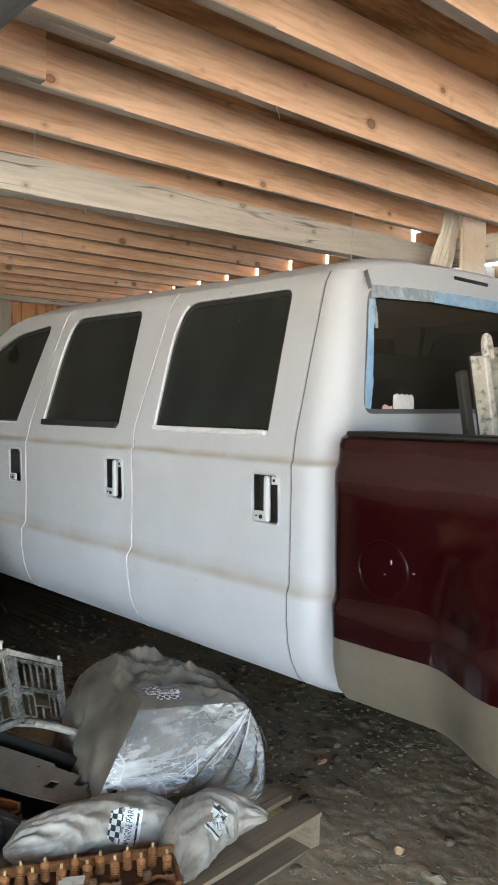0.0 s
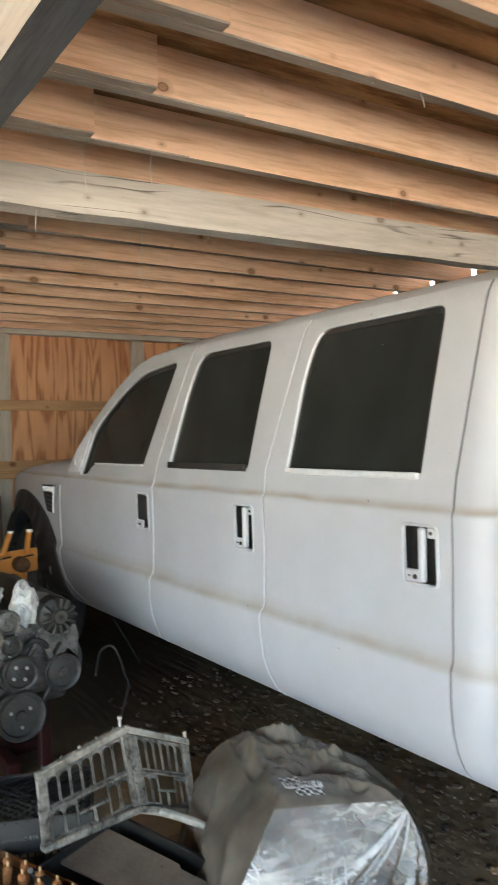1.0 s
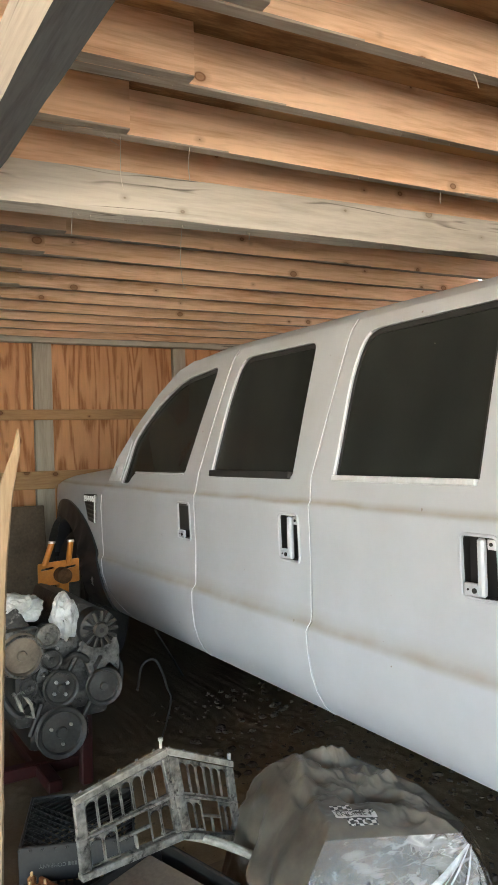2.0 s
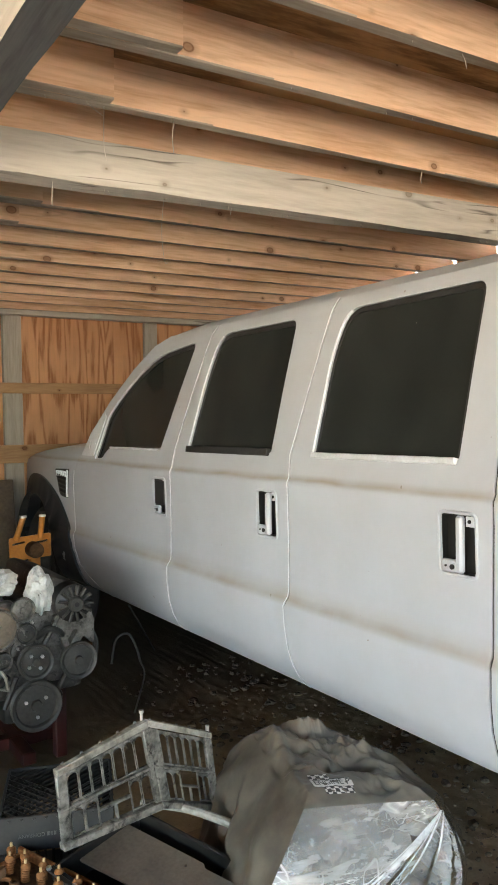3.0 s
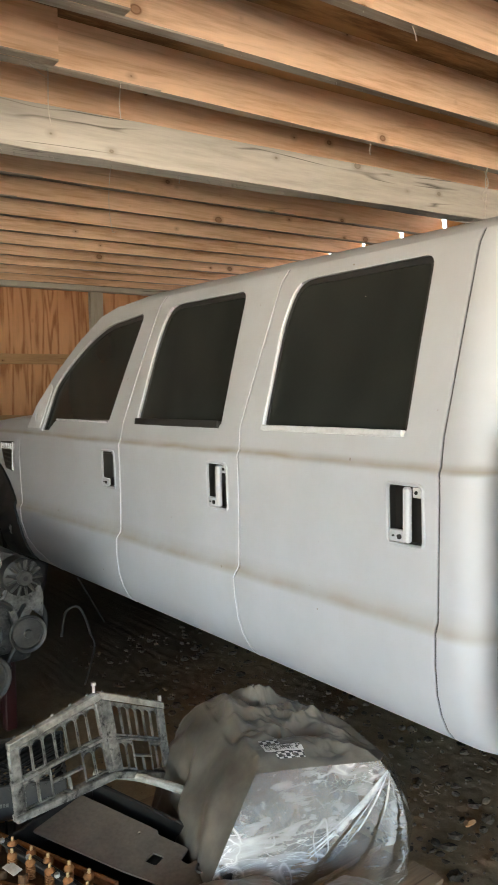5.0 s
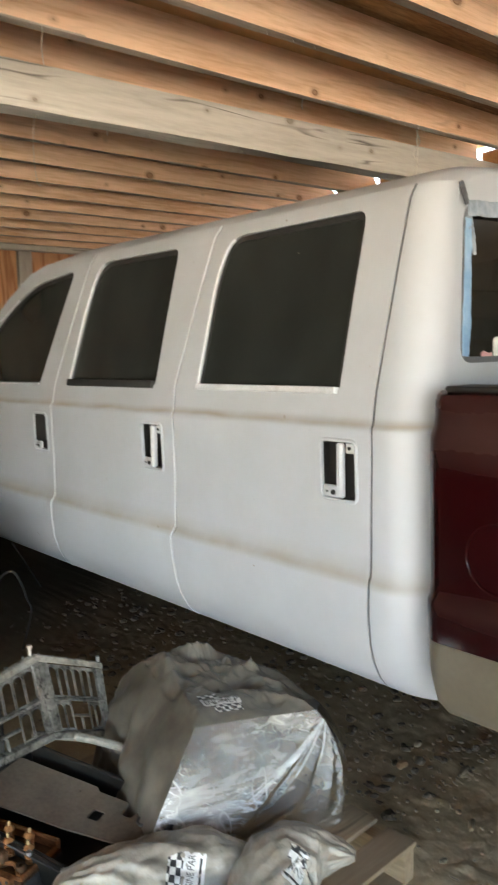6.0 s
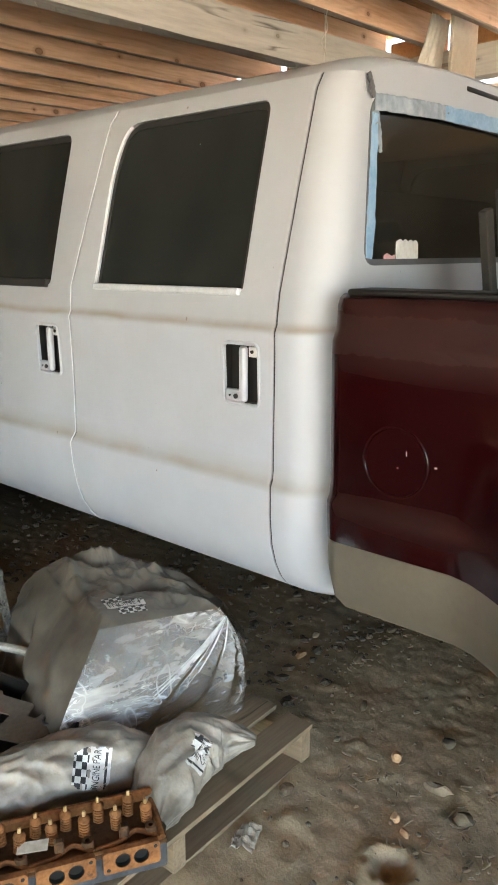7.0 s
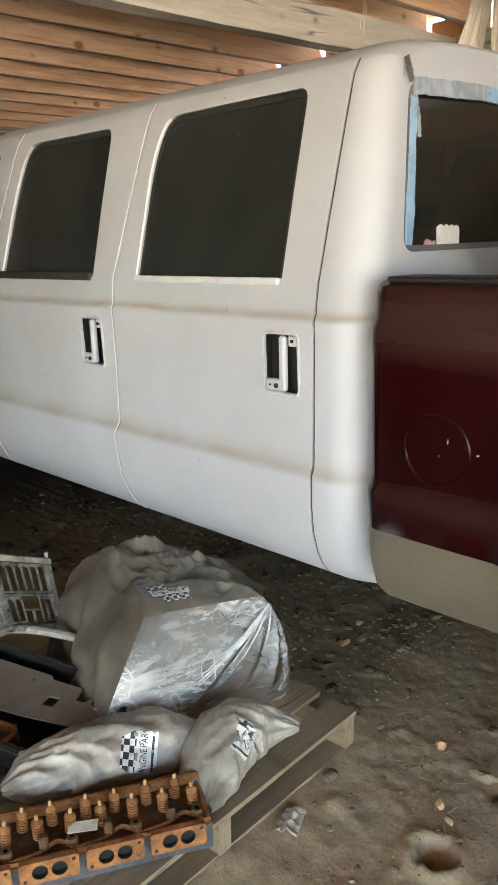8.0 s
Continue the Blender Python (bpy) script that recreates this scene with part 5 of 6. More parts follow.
def fold_height(p):
    h = 0.0
    for a, b, w, z in FOLDS:
        ax, ay, dx, dy = a[0], a[1], b[0] - a[0], b[1] - a[1]
        t = min(1.0, max(0.0, ((p.x - ax) * dx + (p.y - ay) * dy) / (dx * dx + dy * dy)))
        d = math.hypot(p.x - ax - t * dx, p.y - ay - t * dy) + 0.006 * noise.noise(Vector((p.x * 30, p.y * 30, 3)))
        h += z * math.exp(-(d / w) ** 2)
    return h


def top_fn(u, v):
    a = u
    edge = ring_point(TOPQ, a)
    k = max(0.0, (a - 0.285) / 0.715)
    edge -= (edge - Vector((-0.2, 0.45, edge.z))).normalized() * (0.012 if a < 0.285 else 0.012 + 0.022 * min(1, k * 5, (1 - k) * 5))
    mid = Vector((-0.17, 0.45, 0.452))
    p = edge.lerp(mid, v)
    back = min(1, max(0, (p.y - 0.40) / 0.2))
    w = 0.006 * (0.35 - abs(fbm((p.x * 24 + 3, p.y * 24, 1), 2))) + 0.022 * (0.25 - abs(noise.noise(Vector((p.x * 13 + 1.5 * p.y, p.y * 9, 5))))) + 0.012 * (0.25 - abs(noise.noise(Vector((p.x * 24, p.y * 20 - 9 * p.x, 9))))) + (0.010 + 0.010 * back) * fbm((p.x * 9, p.y * 9, 3)) + (0.008 + 0.008 * back) * (0.5 - abs(fbm((p.x * 15, p.y * 15, 6))))
    q = math.hypot((p.x + 0.085) / 0.075, (p.y - 0.64) / 0.055)
    hump = 0.042 * math.exp(-q ** 4)
    smooth = 1 - 0.8 * math.exp(-((p.x + 0.25) / 0.075) ** 4 - ((p.y - 0.348) / 0.06) ** 4)
    p.z += ((w + fold_height(p)) * smooth + hump) * min(1, v * 6) + 0.012 * math.sin(math.pi * min(1, v * 1.3))
    return p


part("bag_front", drape(0.0, 0.285, 190, 80, 0.010), M_CLEAR, wrapped, "clear crinkled polythene", angle=50)
cover = drape(0.285, 1.0, 220, 60, 0.042)
for u0, u1, n in ((0.285, 1.0, 220), (0.0, 0.285, 90)):
    grid_bm(n, 34, lambda u, v: top_fn(u0 + (u1 - u0) * u, v), bm=cover)
bmesh.ops.remove_doubles(cover, verts=cover.verts, dist=2e-4)
bag_top = part("bag_cover", cover, M_BAGTOP, wrapped, "dusty grey-brown plastic film", angle=80)
eng = bmesh.new()
box((-0.36, 0.30, PZ), (-0.02, 0.62, 0.36), 0.02, eng, seg=2)
box((-0.33, 0.26, 0.15), (-0.21, 0.32, 0.35), 0.015, eng)
box((-0.14, 0.225, 0.20), (-0.04, 0.32, 0.36), 0.015, eng)
lathe([(0, 0.0), (0.055, 0.0), (0.06, 0.03), (0.035, 0.05), (0, 0.05)], 20, eng, pose(-0.14, 0.26, 0.19, 75, 0, 12))
lathe([(0, 0.0), (0.04, 0.0), (0.042, 0.03), (0, 0.035)], 20, eng, pose(-0.26, 0.27, 0.27, 75, 0, 12))
bmesh.ops.triangulate(eng, faces=eng.faces)
bmesh.ops.subdivide_edges(eng, edges=[e for e in eng.edges if e.calc_length() > 0.05], cuts=5, use_grid_fill=True)
for v in eng.verts:
    v.co += Vector((fbm(v.co * 16), fbm(v.co * 16 + Vector((4, 0, 0))), fbm(v.co * 16 + Vector((0, 7, 0))))) * 0.022 + Vector((0, 0.045, -0.02 * (v.co.z > 0.2)))
part("engine_casting", eng, M_INNER, wrapped, "dark metal casting inside the bag")
white = bmesh.new()
for cx, cy, cz, r in ((-0.49, 0.27, 0.165, 0.05),):
    bmesh.ops.create_icosphere(white, subdivisions=3, radius=r, matrix=pose(cx, cy, cz))
for v in white.verts:
    v.co += Vector((fbm(v.co * 14), fbm(v.co * 14 + Vector((5, 5, 5))), fbm(v.co * 14 + Vector((9, 0, 9))))) * 0.018
part("crumpled_lining", white, M_WHITEBAG, wrapped, "crumpled pale plastic lining")
# pale ribbons for the highlights on tight folds running down from the near corner
rng = random.Random(5)
for k, wide in ((0.05, 0.004), (0.09, 0.009), (0.13, 0.004), (0.18, 0.014), (0.22, 0.004), (0.30, 0.007), (0.38, 0.003), (0.62, 0.008)):
    a = Vector((-0.016, 0.176, 0.398))
    b = Vector((-0.37 + 0.36 * k + rng.uniform(-0.02, 0.02), 0.200 - 0.10 * k, 0.25 - 0.07 * k + rng.uniform(-0.02, 0.02)))
    out, reach = Vector((0.1, -0.96, 0.25)).normalized(), rng.uniform(0.5, 0.95)
    pts = [a.lerp(b, t) + out * (0.026 * math.sin(math.pi * min(1, t * 0.9)) + 0.004) for t in [0.05 + i / 14 * reach for i in range(15)]]
    across = (b - a).cross(out).normalized()
    pts = sorted(pts, key=lambda p: (p - a).length)

    def ribbon(u, v, pts=pts, across=across, wide=wide, out=out):
        p = pts[round(u * 14)]
        s = 2 * v - 1
        w = wide * 0.5 * math.sin(math.pi * (0.04 + 0.92 * u)) ** 0.6
        return p + across * s * w + out * 0.4 * w * (1 - s * s)
    part("fold_highlight", grid_bm(15, 5, ribbon), M_FOLD, wrapped)
print_on(bag_top, (-0.250, 0.348, 0.468), (0.93, -0.34, 0.02), (0.118, 0.100), "ENGINE P", 1)

# two small filled bags
bag = solo("parts_bag", lying_bag([(-0.845, 0.275, 0.190), (-0.70, 0.225, 0.20), (-0.58, 0.170, 0.205), (-0.365, 0.088, 0.19)],
                                  [(0, 0.012), (0.10, 0.06), (0.35, 0.088), (0.6, 0.092), (0.85, 0.088), (1, 0.02)], 0.86, 3, "parts_bag", 0.012), M_BAGPALE,
           "milky plastic parts bag with a chequered label, lying on the pallet", "plastic bag", group="small parts bags", angle=170)
print_on(bag, (-0.579, 0.079, 0.245), (0.55, 0.52, 0.62), (0.100, 0.092), "ENGINE PAR", 2, 0.42, (-0.32, -0.58, 0.74), True)
bag2 = solo("parts_bag", lying_bag([(-0.54, -0.090, 0.155), (-0.45, -0.020, 0.180), (-0.35, 0.020, 0.195), (-0.26, -0.015, 0.19), (-0.205, -0.095, 0.20)],
                                   [(0, 0.02), (0.15, 0.07), (0.45, 0.095), (0.7, 0.082), (0.88, 0.042), (1, 0.012)], 0.84, 11, "parts_bag", 0.011), M_BAGPALE,
            "milky plastic parts bag with twisted end and chequered label", "plastic bag", group="small parts bags", angle=170)
print_on(bag2, (-0.375, -0.053, 0.237), (0.25, 0.30, -0.75), (0.092, 0.086), "ENGINE P", 3, 0.42, (-0.12, -0.62, 0.76), True)

# rusty cylinder head
ang = math.degrees(math.atan2(0.196, -0.346))
head = thing("cylinder_head", "rusty orange cylinder head with valve springs, lying on the pallet", "cylinder head", pose(-0.585, -0.180, PZ, 0, 0, ang) @ Matrix.Diagonal((1, -1, 1, 1)), "cylinder heads")
HL, HW = 0.56, 0.165
part("casting", box((0, 0.022, 0.0), (HL, HW, 0.062), 0.006, seg=2), M_HEADGREY, head, "blue-grey casting")
part("top_deck", box((0.0, 0.016, 0.062), (HL, HW - 0.002, 0.074), 0.004), M_RUSTB, head, "brown rusty deck")
for y0, y1, zz in ((0.020, 0.032, 0.080), (HW - 0.014, HW, 0.098)):
    bm = box((0.004, y0, 0.06), (HL - 0.004, y1, zz), 0.004)
    part("side_rail", bm, M_RUST, head, "orange rusty rail")
for x in (0.003, HL - 0.017):
    part("end_rail", box((x, 0.02, 0.06), (x + 0.014, HW - 0.01, 0.082), 0.004), M_RUST, head)
for i in range(4):
    x = 0.03 + 0.135 * i
    pad = rounded([(x - 0.010, 0.036), (x + 0.110, 0.036), (x + 0.110, 0.088), (x - 0.010, 0.088)], 0.008, 3)
    ports = [[(x + cx + 0.0165 * math.cos(a), 0.062 + 0.0175 * math.sin(a)) for a in [2 * math.pi * k / 18 for k in range(18)]] for cx in (0.030, 0.069)]
    part("port_flange", panel(pad, ports, lambda a, b: Vector((a, 0.002, b)), [], [], lambda a, b: Vector((a, 0.016, b))), M_RUST, head, "orange rusty port flange")
    for cx in (0.030, 0.069):
        part("port_bore", lathe([(0, -0.011), (0.0165, -0.011), (0.0168, 0.0)], 18, m=pose(x + cx, 0.004, 0.062, 90, 0, 0)), M_BLACK, head)
    part("bolt_hole", lathe([(0, 0.001), (0.004, 0.001), (0.004, -0.004)], 10, m=pose(x + 0.100, 0.002, 0.046, 90, 0, 0)), M_DARK, head)
    part("bolt_hole", lathe([(0, 0.001), (0.004, 0.001), (0.004, -0.004)], 10, m=pose(x, 0.002, 0.078, 90, 0, 0)), M_DARK, head)


def spring_mesh():
    bm = tube([(0.0105 * math.cos(2 * math.pi * t), 0.0105 * math.sin(2 * math.pi * t), 0.004 + 0.0064 * t) for t in [k / 12 for k in range(12 * 6 + 1)]], 0.0023, 6)
    lathe([(0, 0.0), (0.008, 0.0), (0.008, 0.046), (0, 0.046)], 10, bm)
    lathe([(0.0, 0.053), (0.006, 0.053), (0.0125, 0.047), (0.0135, 0.043), (0.0, 0.043)], 14, bm)
    return mesh_of("valve_spring", bm, M_RUST)


spring, stem = spring_mesh(), mesh_of("valve_stem", lathe([(0, 0.064), (0.003, 0.064), (0.004, 0.062), (0.004, 0.05), (0, 0.05)], 10), M_TIP)
for i in range(4):
    for dx, dy in ((0.012, 0.085), (0.048, 0.118), (0.078, 0.085), (0.112, 0.118)):
        s = part("valve_spring", spring, None, head, m=pose(0.02 + 0.135 * i + dx, dy, 0.070, 3 * math.sin(i * 3 + dx * 90), 3 * math.cos(i + dx * 70), 0))
        part("valve_stem", stem, None, s, "bright worn valve tip")
    part("rocker_stud", box((0.078 + 0.135 * i, 0.040, 0.07), (0.098 + 0.135 * i, 0.062, 0.108), 0.004), M_RUSTB, head)
    part("water_boss", lathe([(0.005, 0.02), (0.012, 0.02), (0.014, 0.0)], 14, m=pose(0.03 + 0.135 * i, 0.050, 0.072)), M_RUSTB, head)
    part("casting_rib", tube(bezier([(0.02 + 0.135 * i, 0.03, 0.076), (0.06 + 0.135 * i, 0.058, 0.080), (0.10 + 0.135 * i, 0.036, 0.080), (0.15 + 0.135 * i, 0.032, 0.076)], 6), 0.006, 6), M_RUST, head)
part("tag", box((-0.032, -0.013, 0), (0.032, 0.013, 0.002), 0.0006, m=pose(0.275, 0.062, 0.098, 14, 6, 14)), M_GREYPAPER, head, "pale blank tag")

copy_thing(head, pose(-0.855, 0.380, PZ, 0, 0, math.degrees(math.atan2(0.93, -0.37))) @ Matrix.Diagonal((-1, 1, -1, 1)))

# bent silver grille
grille = thing("truck_grille", "dusty silver slotted truck grille leaning in the pile", "grille")
GL = [Vector(p) for p in ((-0.913, 0.630, 0.561), (-0.635, 0.690, 0.607), (-0.584, 0.700, 0.337), (-0.888, 0.655, 0.335))]
GR = [Vector(p) for p in ((-0.635, 0.690, 0.607), (-0.389, 0.764, 0.488), (-0.367, 0.752, 0.245), (-0.584, 0.700, 0.337))]


def quad(q, a, b, d=0.0):
    """A place on a grille panel: a across, b down, d out of it."""
    p = q[0].lerp(q[1], a).lerp(q[3].lerp(q[2], a), b)
    nrm = (q[1] - q[0]).cross(q[3] - q[0]).normalized()
    return p + nrm * d


def grille_bar(q, a0, a1, b0, b1, d0, d1, name, mat=None, label=""):
    bm = bmesh.new()
    c = [bm.verts.new(quad(q, a, b, d)) for d in (d0, d1) for a, b in ((a0, b0), (a1, b0), (a1, b1), (a0, b1))]
    for f in ((0, 1, 2, 3), (7, 6, 5, 4), (0, 4, 5, 1), (1, 5, 6, 2), (2, 6, 7, 3), (3, 7, 4, 0)):
        bm.faces.new([c[i] for i in f])
    bmesh.ops.bevel(bm, geom=bm.edges[:], offset=0.0025, segments=1, affect="EDGES")
    part(name, bm, mat or M_GRILLE, grille, label)


def slot_panel(q, a0, a1, b0, b1, n):
    """A cast panel with n upright rounded slots."""
    outline = [(a0, b0), (a1, b0), (a1, b1), (a0, b1)]
    holes = []
    w = (a1 - a0) / n
    for i in range(n):
        x0, x1 = a0 + w * (i + 0.075), a0 + w * (i + 0.925)
        r = (x1 - x0) / 2
        y0, y1 = b0 + 0.04 + r * 0.9, b1 - 0.03
        arc = [(x0 + r - r * math.cos(math.pi * k / 8), y0 - r * 0.9 * math.sin(math.pi * k / 8)) for k in range(9)]
        holes.append(arc + [(x1, y1), (x0, y1)])
    part("slot_panel", panel(outline, holes, lambda a, b: quad(q, a, b, 0.0), [], [], lambda a, b: quad(q, a, b, -0.006)), M_GRILLE, grille)


for q, n, lo, hi in ((GL, 7, 0.10, 0.94), (GR, 6, 0.15, 0.88)):
    slot_panel(q, lo, hi, 0.10, 0.50, n)
    slot_panel(q, lo, lo + (hi - lo) * 0.33, 0.54, 0.90, 2)
    slot_panel(q, lo + (hi - lo) * 0.72, hi, 0.54, 0.90, 2)
    grille_bar(q, lo + (hi - lo) * 0.33, lo + (hi - lo) * 0.72, 0.70, 0.735, 0.006, -0.006, "cross_bar")
    grille_bar(q, lo + (hi - lo) * 0.52, lo + (hi - lo) * 0.55, 0.735, 0.90, 0.006, -0.006, "cross_bar")
    grille_bar(q, 0.0, 1.0, 0.0, 0.085, 0.006, -0.012, "top_flange", M_FLANGE, "pale worn flange with clips")
    grille_bar(q, 0.0, 1.0, 0.495, 0.535, 0.008, -0.008, "middle_rail")
    grille_bar(q, 0.0, 1.0, 0.91, 1.0, 0.012, -0.012, "bottom_flange")
    grille_bar(q, 0.0, lo, 0.085, 0.91, 0.004, -0.008, "end_bar")
    grille_bar(q, hi, 1.0, 0.085, 0.91, 0.004, -0.008, "end_bar")
    for k in range(5):
        a = 0.08 + 0.2 * k
        grille_bar(q, a, a + 0.035, -0.015, 0.07, 0.009, 0.004, "clip", M_ALLOY)
        grille_bar(q, a + 0.03, a + 0.06, 0.925, 0.975, 0.016, 0.010, "clip", M_DARK)
part("mounting_stud", lathe([(0, 0.03), (0.007, 0.03), (0.007, 0.022), (0.004, 0.022), (0.004, 0.0), (0, 0.0)], 10, m=pose(-0.645, 0.69, 0.603)), M_BOLT, grille)
part("mounting_stud", lathe([(0, 0.025), (0.006, 0.025), (0.006, 0.0), (0, 0.0)], 10, m=pose(-0.396, 0.762, 0.484)), M_BOLT, grille)

# oily steel tray with a brown plate, under the grille
tray = thing("steel_tray", "oily black steel tray with a brown dusty cover plate", "steel tray", pose(-0.645, 0.520, PZ, 0, 0, -76.0) @ pose(0, 0, 0.050, 8, 0, 0))
TLn, TWd = 0.62, 0.31
part("pan_floor", box((-TLn / 2, -TWd / 2, 0.0), (TLn / 2, TWd / 2, 0.006), 0.002), M_TRAY, tray)
for lo, hi in (((-TLn / 2, -TWd / 2, 0.0), (TLn / 2, -TWd / 2 + 0.012, 0.085)), ((-TLn / 2, TWd / 2 - 0.012, 0.0), (TLn / 2, TWd / 2, 0.085)),
               ((-TLn / 2, -TWd / 2 + 0.012, 0.0), (-TLn / 2 + 0.012, TWd / 2 - 0.012, 0.085)), ((TLn / 2 - 0.012, -TWd / 2 + 0.012, 0.0), (TLn / 2, TWd / 2 - 0.012, 0.085))):
    part("pan_wall", box(lo, hi, 0.003), M_TRAY, tray)
part("rim_flange", box((-TLn / 2, -TWd / 2 - 0.014, 0.080), (TLn / 2, -TWd / 2, 0.086), 0.002), M_CAST, tray, "worn pale flange")
hole_sq = rounded([(0.07, 0.008), (0.108, 0.012), (0.105, 0.046), (0.068, 0.042)], 0.004, 2)
hole_r = [(0.222 + 0.016 * math.cos(a), 0.066 + 0.016 * math.sin(a)) for a in [2 * math.pi * k / 18 for k in range(18)]]
hole_s = [(-0.02 + 0.005 * math.cos(a), 0.075 + 0.005 * math.sin(a)) for a in [2 * math.pi * k / 10 for k in range(10)]]
plate_out = rounded([(-0.295, -0.075), (0.04, -0.045), (0.28, -0.010), (0.28, 0.108), (0.190, 0.108), (0.180, 0.058), (0.148, 0.058), (0.140, 0.100), (0.03, 0.096), (0.02, 0.108), (-0.295, 0.10)], 0.008, 2)
part("cover_plate", panel(plate_out, [hole_sq, hole_r, hole_s], lambda a, b: Vector((a, b, 0.060 + 0.10 * (b + 0.13) * 0.3)), [], [], lambda a, b: Vector((a, b, 0.055 + 0.10 * (b + 0.13) * 0.3))), M_PLATE, tray, "brown dusty plate with cut-outs")
part("grommet", tube([(0.222 + 0.017 * math.cos(a), 0.066 + 0.017 * math.sin(a), 0.070) for a in [2 * math.pi * k / 24 for k in range(24)]], 0.004, 6, closed=True), M_ALLOY, tray)
for i in range(6):
    part("flange_bolt", lathe([(0, 0.008), (0.007, 0.008), (0.007, 0.0), (0, 0.0)], 6, m=pose(-0.3 + 0.12 * i, -TWd / 2 - 0.009, 0.086)), M_BOLT, tray)
solo("metal_pipe", tube(bezier([(-0.60, 0.80, 0.315), (-0.50, 0.70, 0.31), (-0.40, 0.56, 0.285), (-0.385, 0.50, 0.29), (-0.355, 0.50, 0.325), (-0.325, 0.47, 0.33), (-0.30, 0.40, 0.30)], 8), 0.0125, 10), M_FLANGE,
     "dull bent metal pipe lying across the steel tray", "pipe")
solo("metal_pipe", tube(bezier([(-0.40, 0.53, 0.268), (-0.36, 0.46, 0.27), (-0.31, 0.38, 0.262), (-0.30, 0.33, 0.23)], 8), 0.014, 10), M_CAST,
     "dark bent metal pipe beside the plastic bag", "pipe")

# black milk crate
crate = thing("milk_crate", "black plastic crate with diamond lattice sides on the dirt", "crate", pose(-0.966, 0.985, 0.0, 0, 0, -21.0))
CW, CH = 0.33, 0.295
for lo, hi in (((0, 0, 0.19), (CW, 0.008, CH)), ((0, CW - 0.008, 0.19), (CW, CW, CH)), ((0, 0.008, 0.19), (0.008, CW - 0.008, CH)), ((CW - 0.008, 0.008, 0.19), (CW, CW - 0.008, CH))):
    part("rim_band", box(lo, hi, 0.003), M_CRATE, crate)
for x, y in ((0, 0), (CW - 0.03, 0), (0, CW - 0.03), (CW - 0.03, CW - 0.03)):
    part("corner_post", box((x, y, 0), (x + 0.03, y + 0.03, 0.19), 0.006), M_CRATE, crate)
lat = bmesh.new()
for i in range(-9, 10):
    for s in (1, -1):
        a0, a1 = i * 0.034, i * 0.034 + s * CW
        xa, xb = a0, a1
        if xa == xb:
            continue
        ts = sorted((-xa / (xb - xa), (CW - xa) / (xb - xa)))
        ta, tb = max(0, ts[0]), min(1, ts[1])
        if tb - ta < 0.03:
            continue
        tube([(xa + (xb - xa) * ta, CW * ta, CH - 0.01), (xa + (xb - xa) * tb, CW * tb, CH - 0.01)], 0.0042, 5, lat)
part("lattice_top", lat, M_CRATE, crate, "black diamond lattice")
for sgn, yy in ((1, 0.004), (1, CW - 0.004)):
    sl = bmesh.new()
    for i in range(14):
        tube([(0.02 + 0.0225 * i, yy, 0.02), (0.02 + 0.0225 * i, yy, 0.19)], 0.004, 5, sl)
    for z in (0.03, 0.08, 0.13):
        tube([(0.01, yy, z), (CW - 0.01, yy, z)], 0.004, 5, sl)
    part("lattice_side", sl, M_CRATE, crate)
    sl2 = bmesh.new()
    for i in range(14):
        tube([(yy, 0.02 + 0.0225 * i, 0.02), (yy, 0.02 + 0.0225 * i, 0.19)], 0.004, 5, sl2)
    part("lattice_side", sl2, M_CRATE, crate)
part("crate_floor", box((0.008, 0.008, 0.0), (CW - 0.008, CW - 0.008, 0.012), 0.002), M_CRATE, crate)
for a, w in ((0.138, 0.007), (0.148, 0.006), (0.157, 0.007)):
    part("moulded_bar", box((a, -0.0012, 0.232), (a + w, 0.0, 0.243), 0.0003), M_ALLOY, crate, "worn pale moulded mark")
cu = bpy.data.curves.new("word", "FONT")
cu.body, cu.size, cu.align_y, cu.extrude = "COMPANY", 0.0155, "CENTER", 0.0006
tob = new("word", cu)
word_mesh = bpy.data.meshes.new_from_object(tob)
bpy.data.objects.remove(tob)
word_mesh.materials.append(M_ALLOY)
part("moulded_word", word_mesh, None, crate, "worn pale moulded lettering", m=pose(0.133, -0.0008, 0.2375, 90, 0, 0) @ pose(0, 0, 0, 0, 0, 180))

# engine on a red stand
engine = thing("engine", "greasy bare engine with belt pulleys on a red stand", "engine", pose(0, 1.83, 0))
part("block", box((-0.76, 0.06, 0.30), (-0.36, 0.62, 0.62), 0.03, seg=2), M_CAST, engine, "greasy cast iron block")
for sx, rot in ((-0.74, 30), (-0.50, -20)):
    part("valve_cover", box((-0.075, 0.05, -0.10), (0.075, 0.60, 0.13), 0.025, seg=2, m=pose(sx, 0, 0.66, 0, -rot, 0)), M_CAST, engine, "greasy valve cover")
part("oil_pan", box((-0.70, 0.08, 0.19), (-0.44, 0.58, 0.31), 0.03, seg=2), M_TRAY, engine)
front = bmesh.new()
for lo, hi in (((-0.73, 0.015, 0.36), (-0.46, 0.075, 0.66)), ((-0.52, 0.02, 0.52), (-0.36, 0.075, 0.72)), ((-0.80, 0.01, 0.53), (-0.66, 0.07, 0.72))):
    box(lo, hi, 0.02, front, seg=2)
part("timing_cover", front, M_ALLOY, engine, "dull cast aluminium cover")


